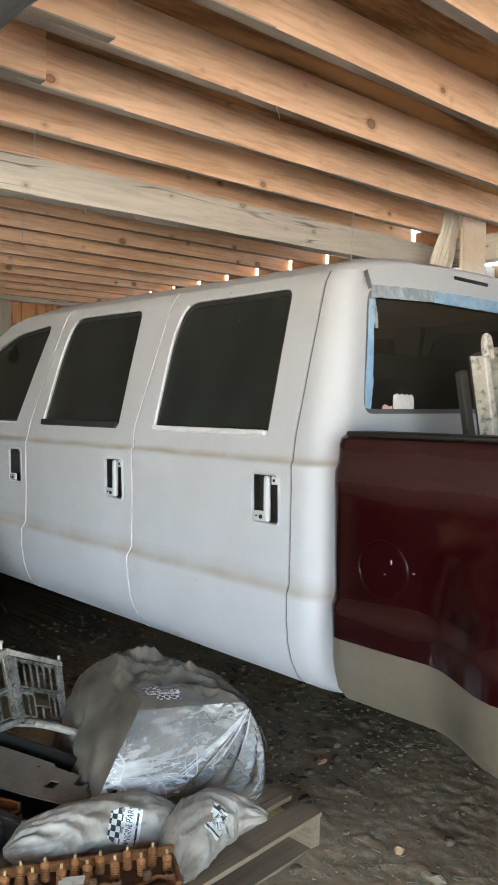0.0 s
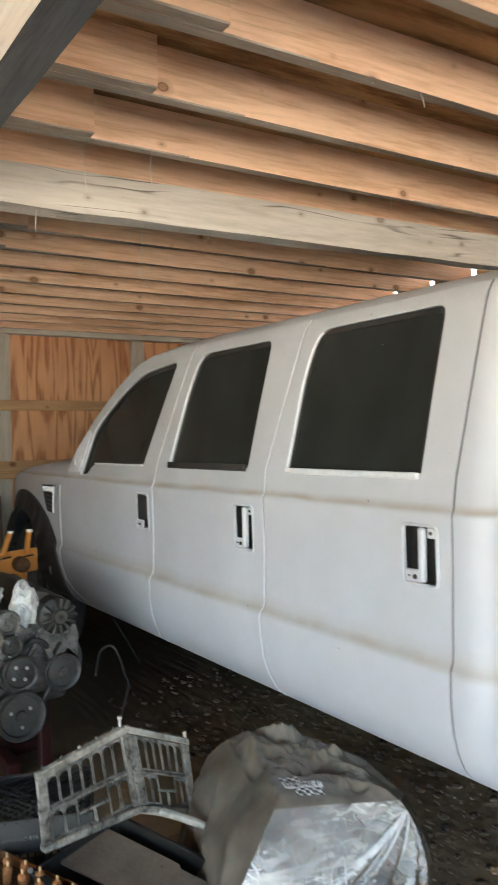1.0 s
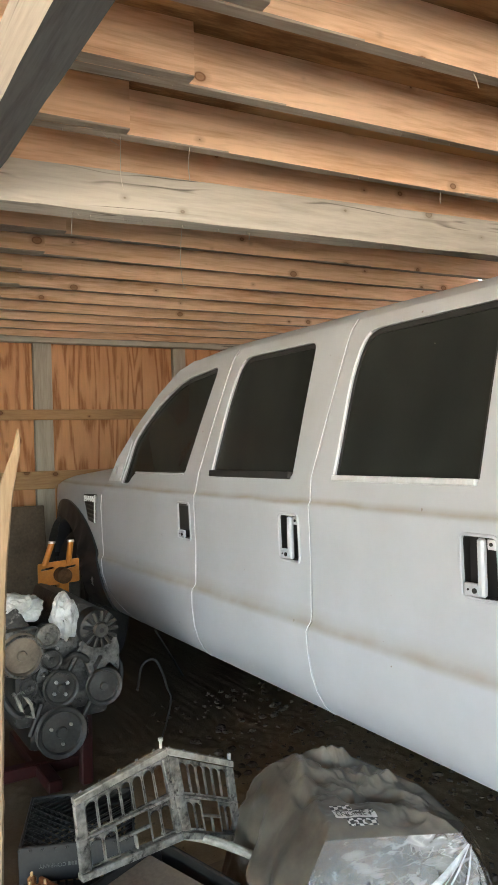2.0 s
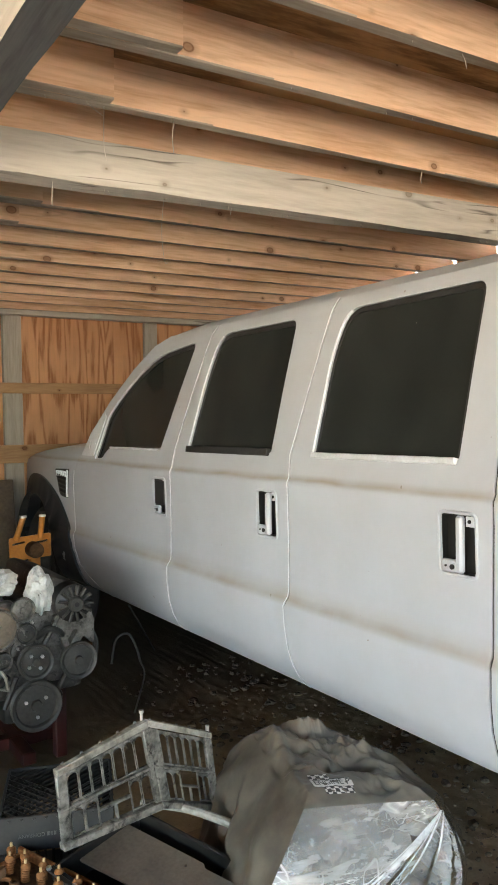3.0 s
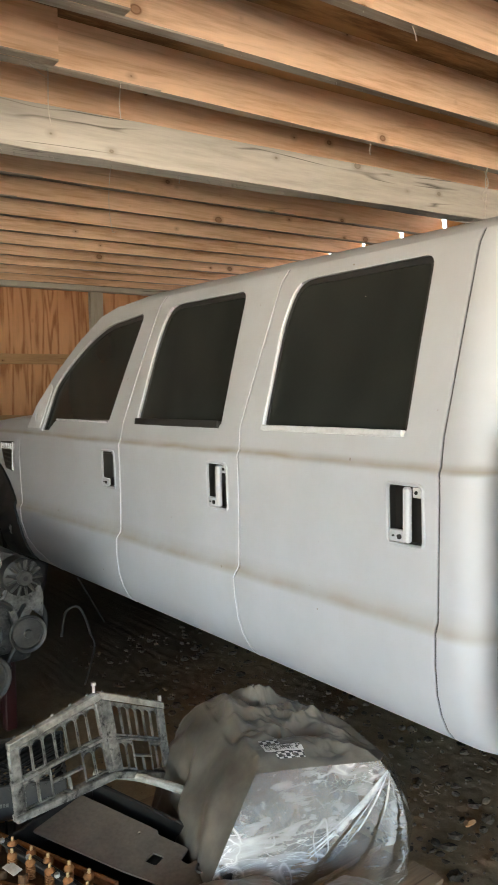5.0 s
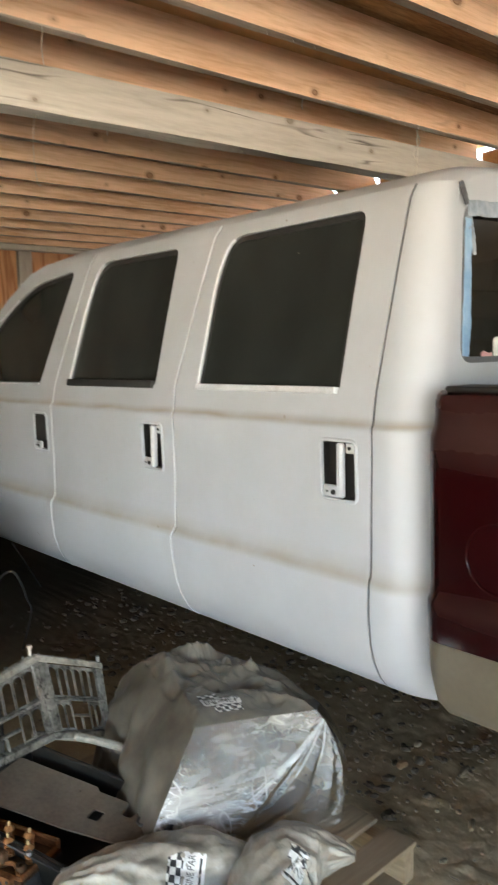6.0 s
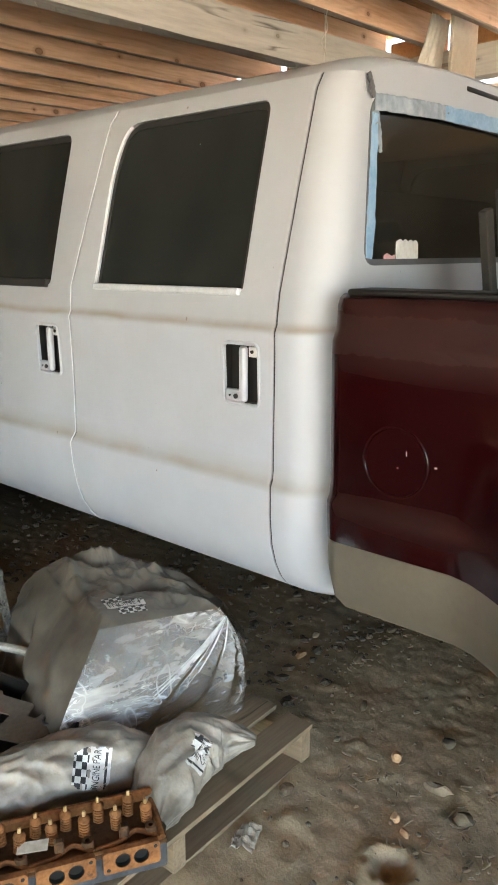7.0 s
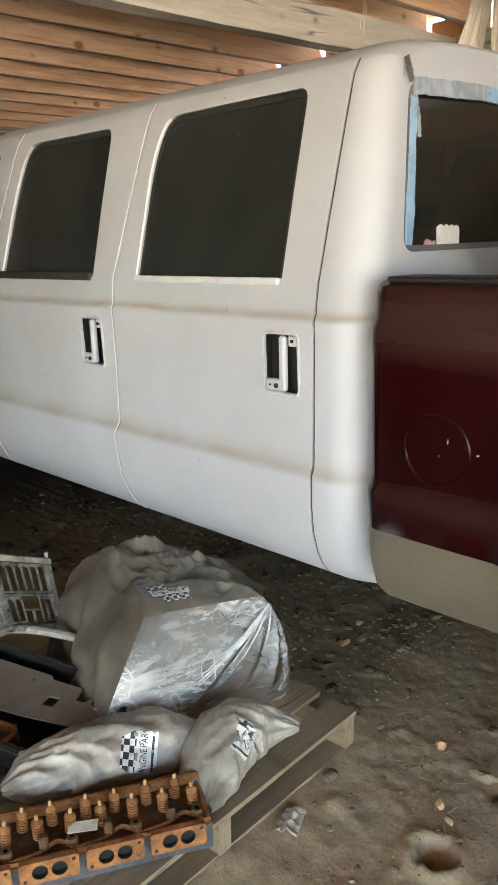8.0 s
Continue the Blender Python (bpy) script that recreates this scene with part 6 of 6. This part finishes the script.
def pulley_at(x, z, r, d, grooves, mat, bolts=0, label=""):
    """Pulleys face the camera side (-y): the turned profile's z axis is laid along y."""
    prof = [(0, 0.0), (r * 0.20, 0.0), (r * 0.24, -0.012), (r * 0.78, -0.016), (r * 0.84, -0.004), (r * 0.97, 0.0)]
    for g in range(grooves):
        h = -0.004 - 0.012 * g
        prof += [(r, h), (r * 0.93, h - 0.005), (r, h - 0.010)]
    prof += [(r * 0.9, -0.008 - 0.012 * grooves), (0.02, -0.010 - 0.012 * grooves), (0.02, -d), (0, -d)]
    p = part("pulley", lathe(prof, 36, m=pose(x, -d, z, 90, 0, 0)), mat, engine, label)
    for k in range(bolts):
        a = 2 * math.pi * k / bolts + 0.6
        part("pulley_bolt", lathe([(0, 0.010), (0.007, 0.010), (0.008, 0.0), (0, 0.0)], 6, m=pose(x + r * 0.45 * math.cos(a), -d + 0.015, z + r * 0.45 * math.sin(a), 90, 0, 0)), M_BOLT, p)


pulley_at(-0.610, 0.312, 0.102, 0.09, 2, M_PULLEY, 3, "large grey crank pulley")
pulley_at(-0.600, 0.477, 0.072, 0.06, 2, M_PULLEY, 4)
pulley_at(-0.418, 0.450, 0.078, 0.05, 1, M_PULLEY, 0)
pulley_at(-0.748, 0.628, 0.088, 0.05, 2, M_PLATE, 0, "brown dusty pulley")
part("pulley_ring", tube([(-0.748 + 0.079 * math.cos(a), -0.053, 0.628 + 0.079 * math.sin(a)) for a in [2 * math.pi * k / 36 for k in range(36)]], 0.005, 6, closed=True), M_ALLOY, engine, "pale worn rim")
pulley_at(-0.648, 0.695, 0.050, 0.06, 1, M_ALLOY, 0)
pulley_at(-0.638, 0.600, 0.042, 0.07, 1, M_CAST, 0)
pulley_at(-0.725, 0.500, 0.036, 0.05, 1, M_CAST, 0)
alt = part("alternator", lathe([(0, 0.012), (0.02, 0.012), (0.02, 0.0), (0.055, 0.0), (0.078, -0.014), (0.080, -0.09), (0.06, -0.11), (0, -0.11)], 28, m=pose(-0.432, -0.045, 0.688, 90, 0, 0)), M_TRAY, engine, "greasy alternator with fan")
part("pulley", lathe([(0.010, 0.022), (0.026, 0.022), (0.031, 0.016), (0.026, 0.010), (0.031, 0.004), (0.031, 0.0), (0, 0.0)], 24, m=pose(-0.432, -0.050, 0.688, 90, 0, 0)), M_PULLEY, alt)
for k in range(13):
    a = 2 * math.pi * k / 13
    part("fan_blade", box((0.034, -0.003, -0.004), (0.076, 0.007, 0.012), 0.002, m=pose(-0.432, -0.050, 0.688, 90, 0, 0) @ pose(0, 0, 0, 0, 0, math.degrees(a)) @ pose(0, 0, 0, 35, 0, 0)), M_PULLEY, alt)
br = rounded([(-0.515, 0.64), (-0.36, 0.67), (-0.340, 0.60), (-0.345, 0.50), (-0.385, 0.545), (-0.425, 0.50), (-0.455, 0.455), (-0.49, 0.56)], 0.012, 3)
cut = rounded([(-0.468, 0.578), (-0.412, 0.572), (-0.448, 0.510)], 0.006, 2)
part("bracket", panel(br, [cut], lambda a, b: Vector((a, -0.02, b)), [], [], lambda a, b: Vector((a, 0.04, b))), M_ALLOY, engine, "pale cast bracket")
part("bracket", tube([(-0.775, -0.03, 0.475), (-0.745, -0.04, 0.395), (-0.705, -0.03, 0.375), (-0.715, -0.03, 0.43), (-0.750, -0.03, 0.485)], 0.008, 6, closed=True), M_FLANGE, engine, "pale cast bracket")
part("intake", box((-0.66, 0.10, 0.62), (-0.45, 0.55, 0.72), 0.03, seg=2), M_CAST, engine)
stand = thing("engine_stand", "red steel engine stand on the dirt floor", "engine stand", pose(0, 1.83, 0))
part("upright", box((-0.475, 0.10, 0.0), (-0.425, 0.15, 0.36), 0.005), M_RED, stand)
part("base_bar", box((-0.95, 0.30, 0.0), (-0.40, 0.36, 0.055), 0.005), M_RED, stand)
part("base_bar", box((-0.62, 0.10, 0.0), (-0.56, 0.80, 0.052), 0.005), M_RED, stand)


def crumple(c, r, seed, squash=(1, 1, 1)):
    bm = bmesh.new()
    bmesh.ops.create_icosphere(bm, subdivisions=5, radius=1.0)
    for v in bm.verts:
        d = v.co.normalized()
        k = 1 + 0.28 * fbm(d * 1.5 + Vector((seed, 0, 0)), 2) + 0.20 * (0.4 - abs(noise.noise(d * 2.6 + Vector((0, seed, 0))))) + 0.09 * (0.3 - abs(noise.noise(d * 5.5 + Vector((seed, seed, 0)))))
        v.co = Vector((d.x * squash[0], d.y * squash[1], d.z * squash[2])) * r * k + Vector(c)
    return bm


# bolts, hoses and a bracket on the engine's front
rng = random.Random(12)
for k in range(26):
    x, z = rng.uniform(-0.79, -0.38), rng.uniform(0.40, 0.74)
    part("cover_bolt", lathe([(0, 0.010), (0.007, 0.010), (0.008, 0.0), (0, 0.0)], 6, m=pose(x, 0.012, z, 90, 0, 0)), rng.choice((M_ALLOY, M_CAST, M_BOLT)), engine)
for pts, r in (([(-0.40, 0.02, 0.36), (-0.36, -0.03, 0.42), (-0.33, 0.0, 0.50), (-0.35, 0.04, 0.58)], 0.013),
               ([(-0.70, 0.0, 0.42), (-0.77, -0.04, 0.40), (-0.82, 0.0, 0.48), (-0.81, 0.03, 0.58)], 0.016),
               ([(-0.58, 0.0, 0.56), (-0.54, -0.04, 0.60), (-0.49, -0.03, 0.575), (-0.47, 0.01, 0.54)], 0.012),
               ([(-0.68, -0.01, 0.56), (-0.70, -0.03, 0.52), (-0.67, -0.03, 0.45)], 0.009)):
    part("hose", tube(bezier(pts, 6), r, 8), M_RUBBER, engine, "black rubber hose")
for x0, z0, x1, z1 in ((-0.52, 0.30, -0.44, 0.44), (-0.72, 0.30, -0.67, 0.42), (-0.56, 0.52, -0.48, 0.66), (-0.70, 0.53, -0.66, 0.67)):
    part("brace", tube([(x0, -0.01, z0), (x1, -0.015, z1)], 0.011, 6), M_CAST, engine)


solo("plastic_bag", crumple((-0.545, 1.90, 0.72), 0.075, 4, (0.72, 0.9, 1.3)), M_WHITEBAG, "crumpled white plastic bag tied on the engine", "plastic bag", group="white bags on the engine", angle=25)
solo("plastic_bag", crumple((-0.715, 1.97, 0.775), 0.085, 9, (1.1, 0.9, 0.75)), M_WHITEBAG, "crumpled white plastic bag over the engine top", "plastic bag", group="white bags on the engine", angle=25)

# orange stand behind the engine
ostand = thing("hoist_stand", "orange steel stand with slotted mounting plate", "steel stand", pose(-0.205, 3.12, 0.0))
slots = [rounded([(x, 0.742), (x + 0.075, 0.752), (x + 0.075, 0.765), (x, 0.755)], 0.005, 2) for x in (-0.105, 0.025)]
part("mounting_plate", panel(rounded([(-0.122, 0.655), (0.118, 0.665), (0.118, 0.80), (-0.122, 0.785)], 0.008, 2), slots, lambda a, b: Vector((a, 0.0, b)), [], [], lambda a, b: Vector((a, 0.012, b))), M_ORANGE, ostand, "orange slotted plate")
for x0, x1 in ((-0.085, -0.045), (0.055, 0.065)):
    arm = part("arm", tube([(x0, 0.0, 0.775), (x1, -0.02, 0.905)], 0.017, 10), M_ORANGE, ostand)
    part("arm_bolt", lathe([(0, 0.012), (0.021, 0.012), (0.021, 0.0), (0, 0.0)], 8, m=pose(x1, -0.02, 0.900)), M_BOLT, arm)
part("pivot_tube", lathe([(0, 0.0), (0.042, 0.0), (0.045, -0.015), (0.045, -0.20), (0, -0.20)], 24, m=pose(0.01, -0.08, 0.715, 90, 0, 0)), M_RUSTB, ostand, "brown rusty tube")
part("column", box((0.0, 0.012, 0.03), (0.06, 0.07, 0.70), 0.006), M_ORANGE, ostand)
part("strut", tube([(-0.02, 0.03, 0.60), (-0.22, 0.0, 0.53), (-0.26, 0.0, 0.03)], 0.02, 8), M_ORANGE, ostand)
part("foot", box((-0.30, -0.10, 0.0), (0.12, 0.12, 0.035), 0.006), M_ORANGE, ostand)

# board leaning at the back wall, broken stick by the post
solo("old_panel", box((-0.52, -0.02, 0.0), (0.14, 0.0, 1.02), 0.03, seg=3, m=pose(0.02, 4.62, 0.0, -8, 0, 0)), mottled("brown_old_panel", (0.07, 0.05, 0.033), (0.16, 0.12, 0.08), 0.8, 0, 4, 50, 0.2, spots=((0.035, 0.025, 0.018), 0.6)),
     "brown stained old panel leaning on the back wall", "panel")
def splintered(u, v):
    """A thin rough board, torn off to a point at the top."""
    z = 1.489 * u
    right = lerp_table([(0.0, -0.990), (0.47, -0.986), (0.79, -0.981), (1.11, -0.969), (1.30, -0.952), (1.43, -0.929), (1.489, -0.937)], z) + 0.003 * fbm((z * 14, 0, 1))
    wide = lerp_table([(0.0, 0.075), (0.9, 0.075), (1.2, 0.060), (1.40, 0.030), (1.47, 0.010), (1.489, 0.002)], z)
    a = 2 * math.pi * v
    k = max(abs(math.cos(a)), abs(math.sin(a)))
    return Vector((right - wide / 2 + wide / 2 * math.cos(a) / k, 0.98 + 0.010 * math.sin(a) / k + 0.10 * (1 - u), z))


solo("broken_board", grid_bm(60, 8, splintered, close_u=False), M_POST, "splintered brown board leaning at the post", "board")

# wires hanging under the cab
solo("brake_pipe", tube(bezier([(-0.18, 2.02, 0.33), (-0.13, 2.08, 0.42), (-0.06, 2.1, 0.43), (-0.02, 2.1, 0.36), (0.01, 2.12, 0.28), (0.03, 2.12, 0.22), (0.02, 2.16, 0.10), (0.0, 2.18, 0.012)], 8), [0.006] * 33 + [0.0045] * 24, 7), M_PULLEY, "thin bent metal brake pipe hanging to the dirt", "pipe")
solo("thin_rod", tube([(0.06, 2.36, 0.50), (0.25, 2.64, 0.31), (0.40, 2.86, 0.155), (0.557, 3.10, 0.0)], 0.005, 6), M_PULLEY, "thin metal rod leaning under the cab", "rod")

# ---- small things on the floor ----
def pebble_bm(r, seed, sq=(1, 1, 0.7), sub=2):
    bm = bmesh.new()
    bmesh.ops.create_icosphere(bm, subdivisions=sub, radius=1.0)
    for v in bm.verts:
        d = v.co.normalized()
        k = 1 + 0.30 * fbm(d * 1.7 + Vector((seed, seed * 0.3, 0)))
        v.co = Vector((d.x * sq[0], d.y * sq[1], d.z * sq[2])) * r * k
    return bm


def on_floor(x, y, lift=0.0):
    return ground_z(x, y) + lift


for x, y, r, sq, rz, mat, label in (
        (0.205, -0.275, 0.017, (1, 0.9, 0.9), 20, M_CHIP, "small orange stone on the dirt"),
        (0.487, 0.285, 0.021, (1.3, 0.7, 0.5), 0, M_CHIP, "flat tan stone on the dirt"),
        (0.160, -0.425, 0.024, (0.6, 1.5, 0.7), 10, M_STONE, "long grey stone on the dirt"),
        (-0.010, -0.395, 0.015, (1, 0.8, 0.8), 40, M_CHIP, "orange-brown stone on the dirt"),
        (-0.040, -0.440, 0.012, (1.3, 0.8, 0.6), 70, M_CHIP, "orange-brown stone on the dirt"),
        (0.355, -0.360, 0.020, (1, 1, 0.7), 0, M_CLOD, "dark clod of earth"),
        (0.100, -0.530, 0.022, (1, 1.2, 0.7), 30, M_CLOD, "dark clod of earth"),
        (0.595, 0.110, 0.020, (2.0, 0.7, 0.4), 15, M_STONE, "flat grey stone on the dirt"),
        (0.640, 0.330, 0.016, (1.5, 0.8, 0.6), 15, M_STONE, "small pale stone on the dirt"),
        (0.860, 0.130, 0.018, (1.6, 0.8, 0.5), -10, M_STONE, "flat grey stone on the dirt"),
        (0.365, -0.060, 0.017, (1.9, 0.6, 0.4), 25, M_STRAW, "dry brown wood chip"),
        (-0.300, -0.490, 0.016, (1, 0.8, 0.6), 25, M_STONE, "small pale stone on the dirt")):
    solo("stone", pebble_bm(r, x * 31 + y * 17, sq), mat, label, "stone", pose(x, y, on_floor(x, y, r * sq[2] * 0.6), 0, 0, rz), group="stones on the floor")
def scrap_fn(u, v):
    """A torn, crumpled piece of paper, bent up along its middle."""
    x, y = (u - 0.5) * 0.095 * (1 - 0.3 * v), (v - 0.5) * 0.060
    z = 0.030 * (0.6 - abs(v - 0.45)) + 0.020 * (0.3 - abs(noise.noise(Vector((u * 2.6 + 2, v * 2.2, 1))))) + 0.003 * noise.noise(Vector((u * 6, v * 6, 5)))
    return (x + 0.006 * noise.noise(Vector((v * 7, u, 3))), y + 0.006 * noise.noise(Vector((u * 7, v, 8))), max(0.001, z))


scrap = grid_bm(18, 14, scrap_fn)
made = bmesh.ops.extrude_face_region(scrap, geom=scrap.faces[:])
bmesh.ops.translate(scrap, vec=(0, 0, -0.002), verts=[g for g in made["geom"] if isinstance(g, bmesh.types.BMVert)])
solo("crumpled_paper", scrap, M_GREYPAPER, "crumpled dirty white paper scrap on the dirt", "paper scrap", pose(-0.312, -0.152, on_floor(-0.31, -0.15, -0.002), 0, 0, 25), smooth=False)
solo("paper_scrap", pebble_bm(0.022, 33, (1.2, 0.9, 0.4), 2), M_STRAW, "small crumpled scrap beside the pallet", "paper scrap", pose(-0.110, -0.06 - 0.06, on_floor(-0.11, -0.12, 0.008), 0, 0, 15), smooth=False)


def scatter(name, n, make, place, mat, label, category, seed):
    """Many small pieces joined as one object."""
    rng = random.Random(seed)
    verts, faces = [], []
    while n > 0:
        x, y = place(rng)
        if -1.12 < x < 0.06 and -0.12 < y < 0.95:
            continue
        vs, fs = make(rng)
        z = on_floor(x, y)
        o = len(verts)
        verts += [(a + x, b + y, c + z) for a, b, c in vs]
        faces += [tuple(i + o for i in f) for f in fs]
        n -= 1
    me = bpy.data.meshes.new(name)
    me.from_pydata(verts, [], faces)
    me.materials.append(mat)
    return tagged(new(name, me), label, category, kind="stuff")


G = (1 + 5 ** 0.5) / 2
BLOB = [Vector(p).normalized() for p in ((-1, G, 0), (1, G, 0), (-1, -G, 0), (1, -G, 0), (0, -1, G), (0, 1, G), (0, -1, -G), (0, 1, -G), (G, 0, -1), (G, 0, 1), (-G, 0, -1), (-G, 0, 1))]
BLOBF = [(0, 11, 5), (0, 5, 1), (0, 1, 7), (0, 7, 10), (0, 10, 11), (1, 5, 9), (5, 11, 4), (11, 10, 2), (10, 7, 6), (7, 1, 8), (3, 9, 4), (3, 4, 2), (3, 2, 6), (3, 6, 8), (3, 8, 9), (4, 9, 5), (2, 4, 11), (6, 2, 10), (8, 6, 7), (9, 8, 1)]


def clod(rng, lo=0.002, hi=0.011):
    r = lo + (hi - lo) * rng.random() ** 3
    a, sx, sz = rng.random() * 6.283, rng.uniform(0.7, 1.4), rng.uniform(0.45, 0.8)
    out = []
    for p in BLOB:
        k = r * (0.75 + 0.5 * rng.random())
        x, y = p.x * sx, p.y
        out.append((k * (x * math.cos(a) - y * math.sin(a)), k * (x * math.sin(a) + y * math.cos(a)), k * p.z * sz + r * 0.25))
    return out, BLOBF


def chip(rng):
    l, w, a = rng.uniform(0.006, 0.032), rng.uniform(0.002, 0.007), rng.random() * 6.283
    pts = []
    for s, t in ((-1, -0.6), (0, -1), (1, -0.3), (1, 0.4), (0, 1), (-1, 0.7)):
        x, y = s * l / 2, t * w / 2
        pts.append((x * math.cos(a) - y * math.sin(a), x * math.sin(a) + y * math.cos(a), 0.003 + rng.random() * 0.005))
    low = [(x, y, z - 0.0015) for x, y, z in pts]
    n = len(pts)
    return pts + low, [tuple(range(n)), tuple(range(2 * n - 1, n - 1, -1))] + [(i, n + i, n + (i + 1) % n, (i + 1) % n) for i in range(n)]


spread = lambda rng: (rng.uniform(-0.7, 1.9), rng.uniform(-1.0, 1.9))
under = lambda rng: (rng.uniform(0.1, 1.9), 0.1 + 2.6 * rng.random() ** 1.3)


def near_row(rng):
    """Litter that gathers in loose drifts."""
    cx, cy = rng.choice(((0.03, -0.23), (0.10, -0.30), (0.12, -0.52), (0.25, -0.55), (0.60, 0.10), (-0.05, -0.50), (0.85, 0.10), (0.55, 0.5), (0.35, 0.45), (1.0, 0.3), (0.02, -0.62)))
    return cx + rng.gauss(0, 0.05), cy + rng.gauss(0, 0.04)


scatter("dirt_crumbs", 1500, clod, spread, M_CLOD, "fine dirt crumbs strewn on the floor", "dirt crumbs", 1)
scatter("dirt_clods", 1300, lambda r: clod(r, 0.004, 0.024), under, M_SHADECLOD, "dirt clods coloured dark for the shade under the truck", "dirt clods", 2)
scatter("gravel", 40, lambda r: clod(r, 0.002, 0.009), spread, M_STONE, "pale gravel bits strewn on the floor", "gravel", 3)
scatter("leaf_litter", 60, chip, spread, M_STRAW, "dry leaf and wood chips on the dirt", "leaf litter", 4)
scatter("leaf_drift", 240, chip, near_row, M_STRAW, "drifts of dry leaf litter on the dirt", "leaf litter", 5)

# ---- cobwebs and plastic sheet under the roof ----
def web(pts, r=0.0016):
    r *= 0.65
    return tube(bezier([(p[0] + 0.004 * math.sin(i * 5), p[1], p[2]) for i, p in enumerate(pts)], 5), r, 5)


for pts, r in (([(-0.312, 1.15, 2.20), (-0.312, 1.16, 2.12), (-0.314, 1.16, 2.05), (-0.310, 1.16, 1.985), (-0.300, 1.16, 1.983)], 0.0016),
               ([(-0.70, 1.16, 2.205), (-0.70, 1.16, 2.15), (-0.702, 1.16, 2.12)], 0.0022),
               ([(-0.63, 0.90, 2.36), (-0.628, 0.90, 2.30), (-0.63, 0.90, 2.24), (-0.628, 0.90, 2.20)], 0.0018),
               ([(-0.70, 0.90, 2.37), (-0.66, 0.90, 2.345), (-0.632, 0.90, 2.33)], 0.0012),
               ([(-0.41, 0.88, 2.36), (-0.412, 0.88, 2.30), (-0.41, 0.88, 2.255)], 0.0025),
               ([(0.62, 0.84, 2.36), (0.618, 0.84, 2.33), (0.62, 0.84, 2.315)], 0.003),
               ([(0.03, 0.13, 2.36), (0.045, 0.13, 2.345), (0.05, 0.13, 2.325)], 0.002),
               ([(-0.05, 1.13, 2.20), (-0.05, 1.13, 2.175)], 0.003),
               ([(1.26, 0.78, 2.36), (1.25, 0.78, 2.30), (1.27, 0.79, 2.25), (1.255, 0.79, 2.18), (1.262, 0.79, 2.08)], 0.0032),
               ([(1.24, 0.78, 2.34), (1.27, 0.78, 2.29), (1.24, 0.79, 2.24), (1.275, 0.79, 2.20)], 0.003)):
    solo("cobweb", web(pts, r), M_WEB, "dusty cobweb strand hanging from the joists", "cobweb", group="cobwebs")
tufts = bmesh.new()
rng = random.Random(8)
for k in range(-4, 3):
    for i in range(9):
        x = rng.uniform(-0.9, 2.0)
        y = 0.85 + 0.364 * k + 0.02 - 0.052 * x
        l = rng.uniform(0.003, 0.013)
        tube([(x, y, 2.362), (x + rng.uniform(-0.004, 0.004), y, 2.362 - l)], 0.0010, 4, tufts)
for i in range(40):
    x = rng.uniform(-0.85, 1.6)
    y = 1.115 - 0.089 * x
    tube([(x, y, 2.202), (x + rng.uniform(-0.012, 0.012), y - 0.01, 2.2 - rng.uniform(0.004, 0.018))], 0.0010, 4, tufts)
solo("cobweb_tufts", tufts, M_WEB, "short dusty cobweb tufts along the timbers", "cobweb", kind="stuff")


def sheet_fn(u, v):
    top, low = (1.90, 2.45), (1.68, 1.95)
    x0 = top[0] + (low[0] - top[0]) * v ** 1.3
    x = x0 + 0.17 * u
    z = 2.46 - 0.55 * v
    return (x, 0.66 + 0.014 * fbm((u * 5, v * 1.5, 3)) + 0.05 * (1 - u) * v, z)


part("board", box((1.905, 0.552, 1.70), (2.15, 0.572, 2.495), 0.004), M_BOARD, shed, "beige painted board", m=TURN.inverted())
sheet = grid_bm(36, 24, sheet_fn)
r = bmesh.ops.extrude_face_region(sheet, geom=sheet.faces[:])
bmesh.ops.translate(sheet, vec=(0, 0.002, 0), verts=[g for g in r["geom"] if isinstance(g, bmesh.types.BMVert)])
solo("plastic_sheet", sheet, M_CLOUDY, "cloudy plastic sheet hanging in front of the post", "plastic sheet", angle=60)
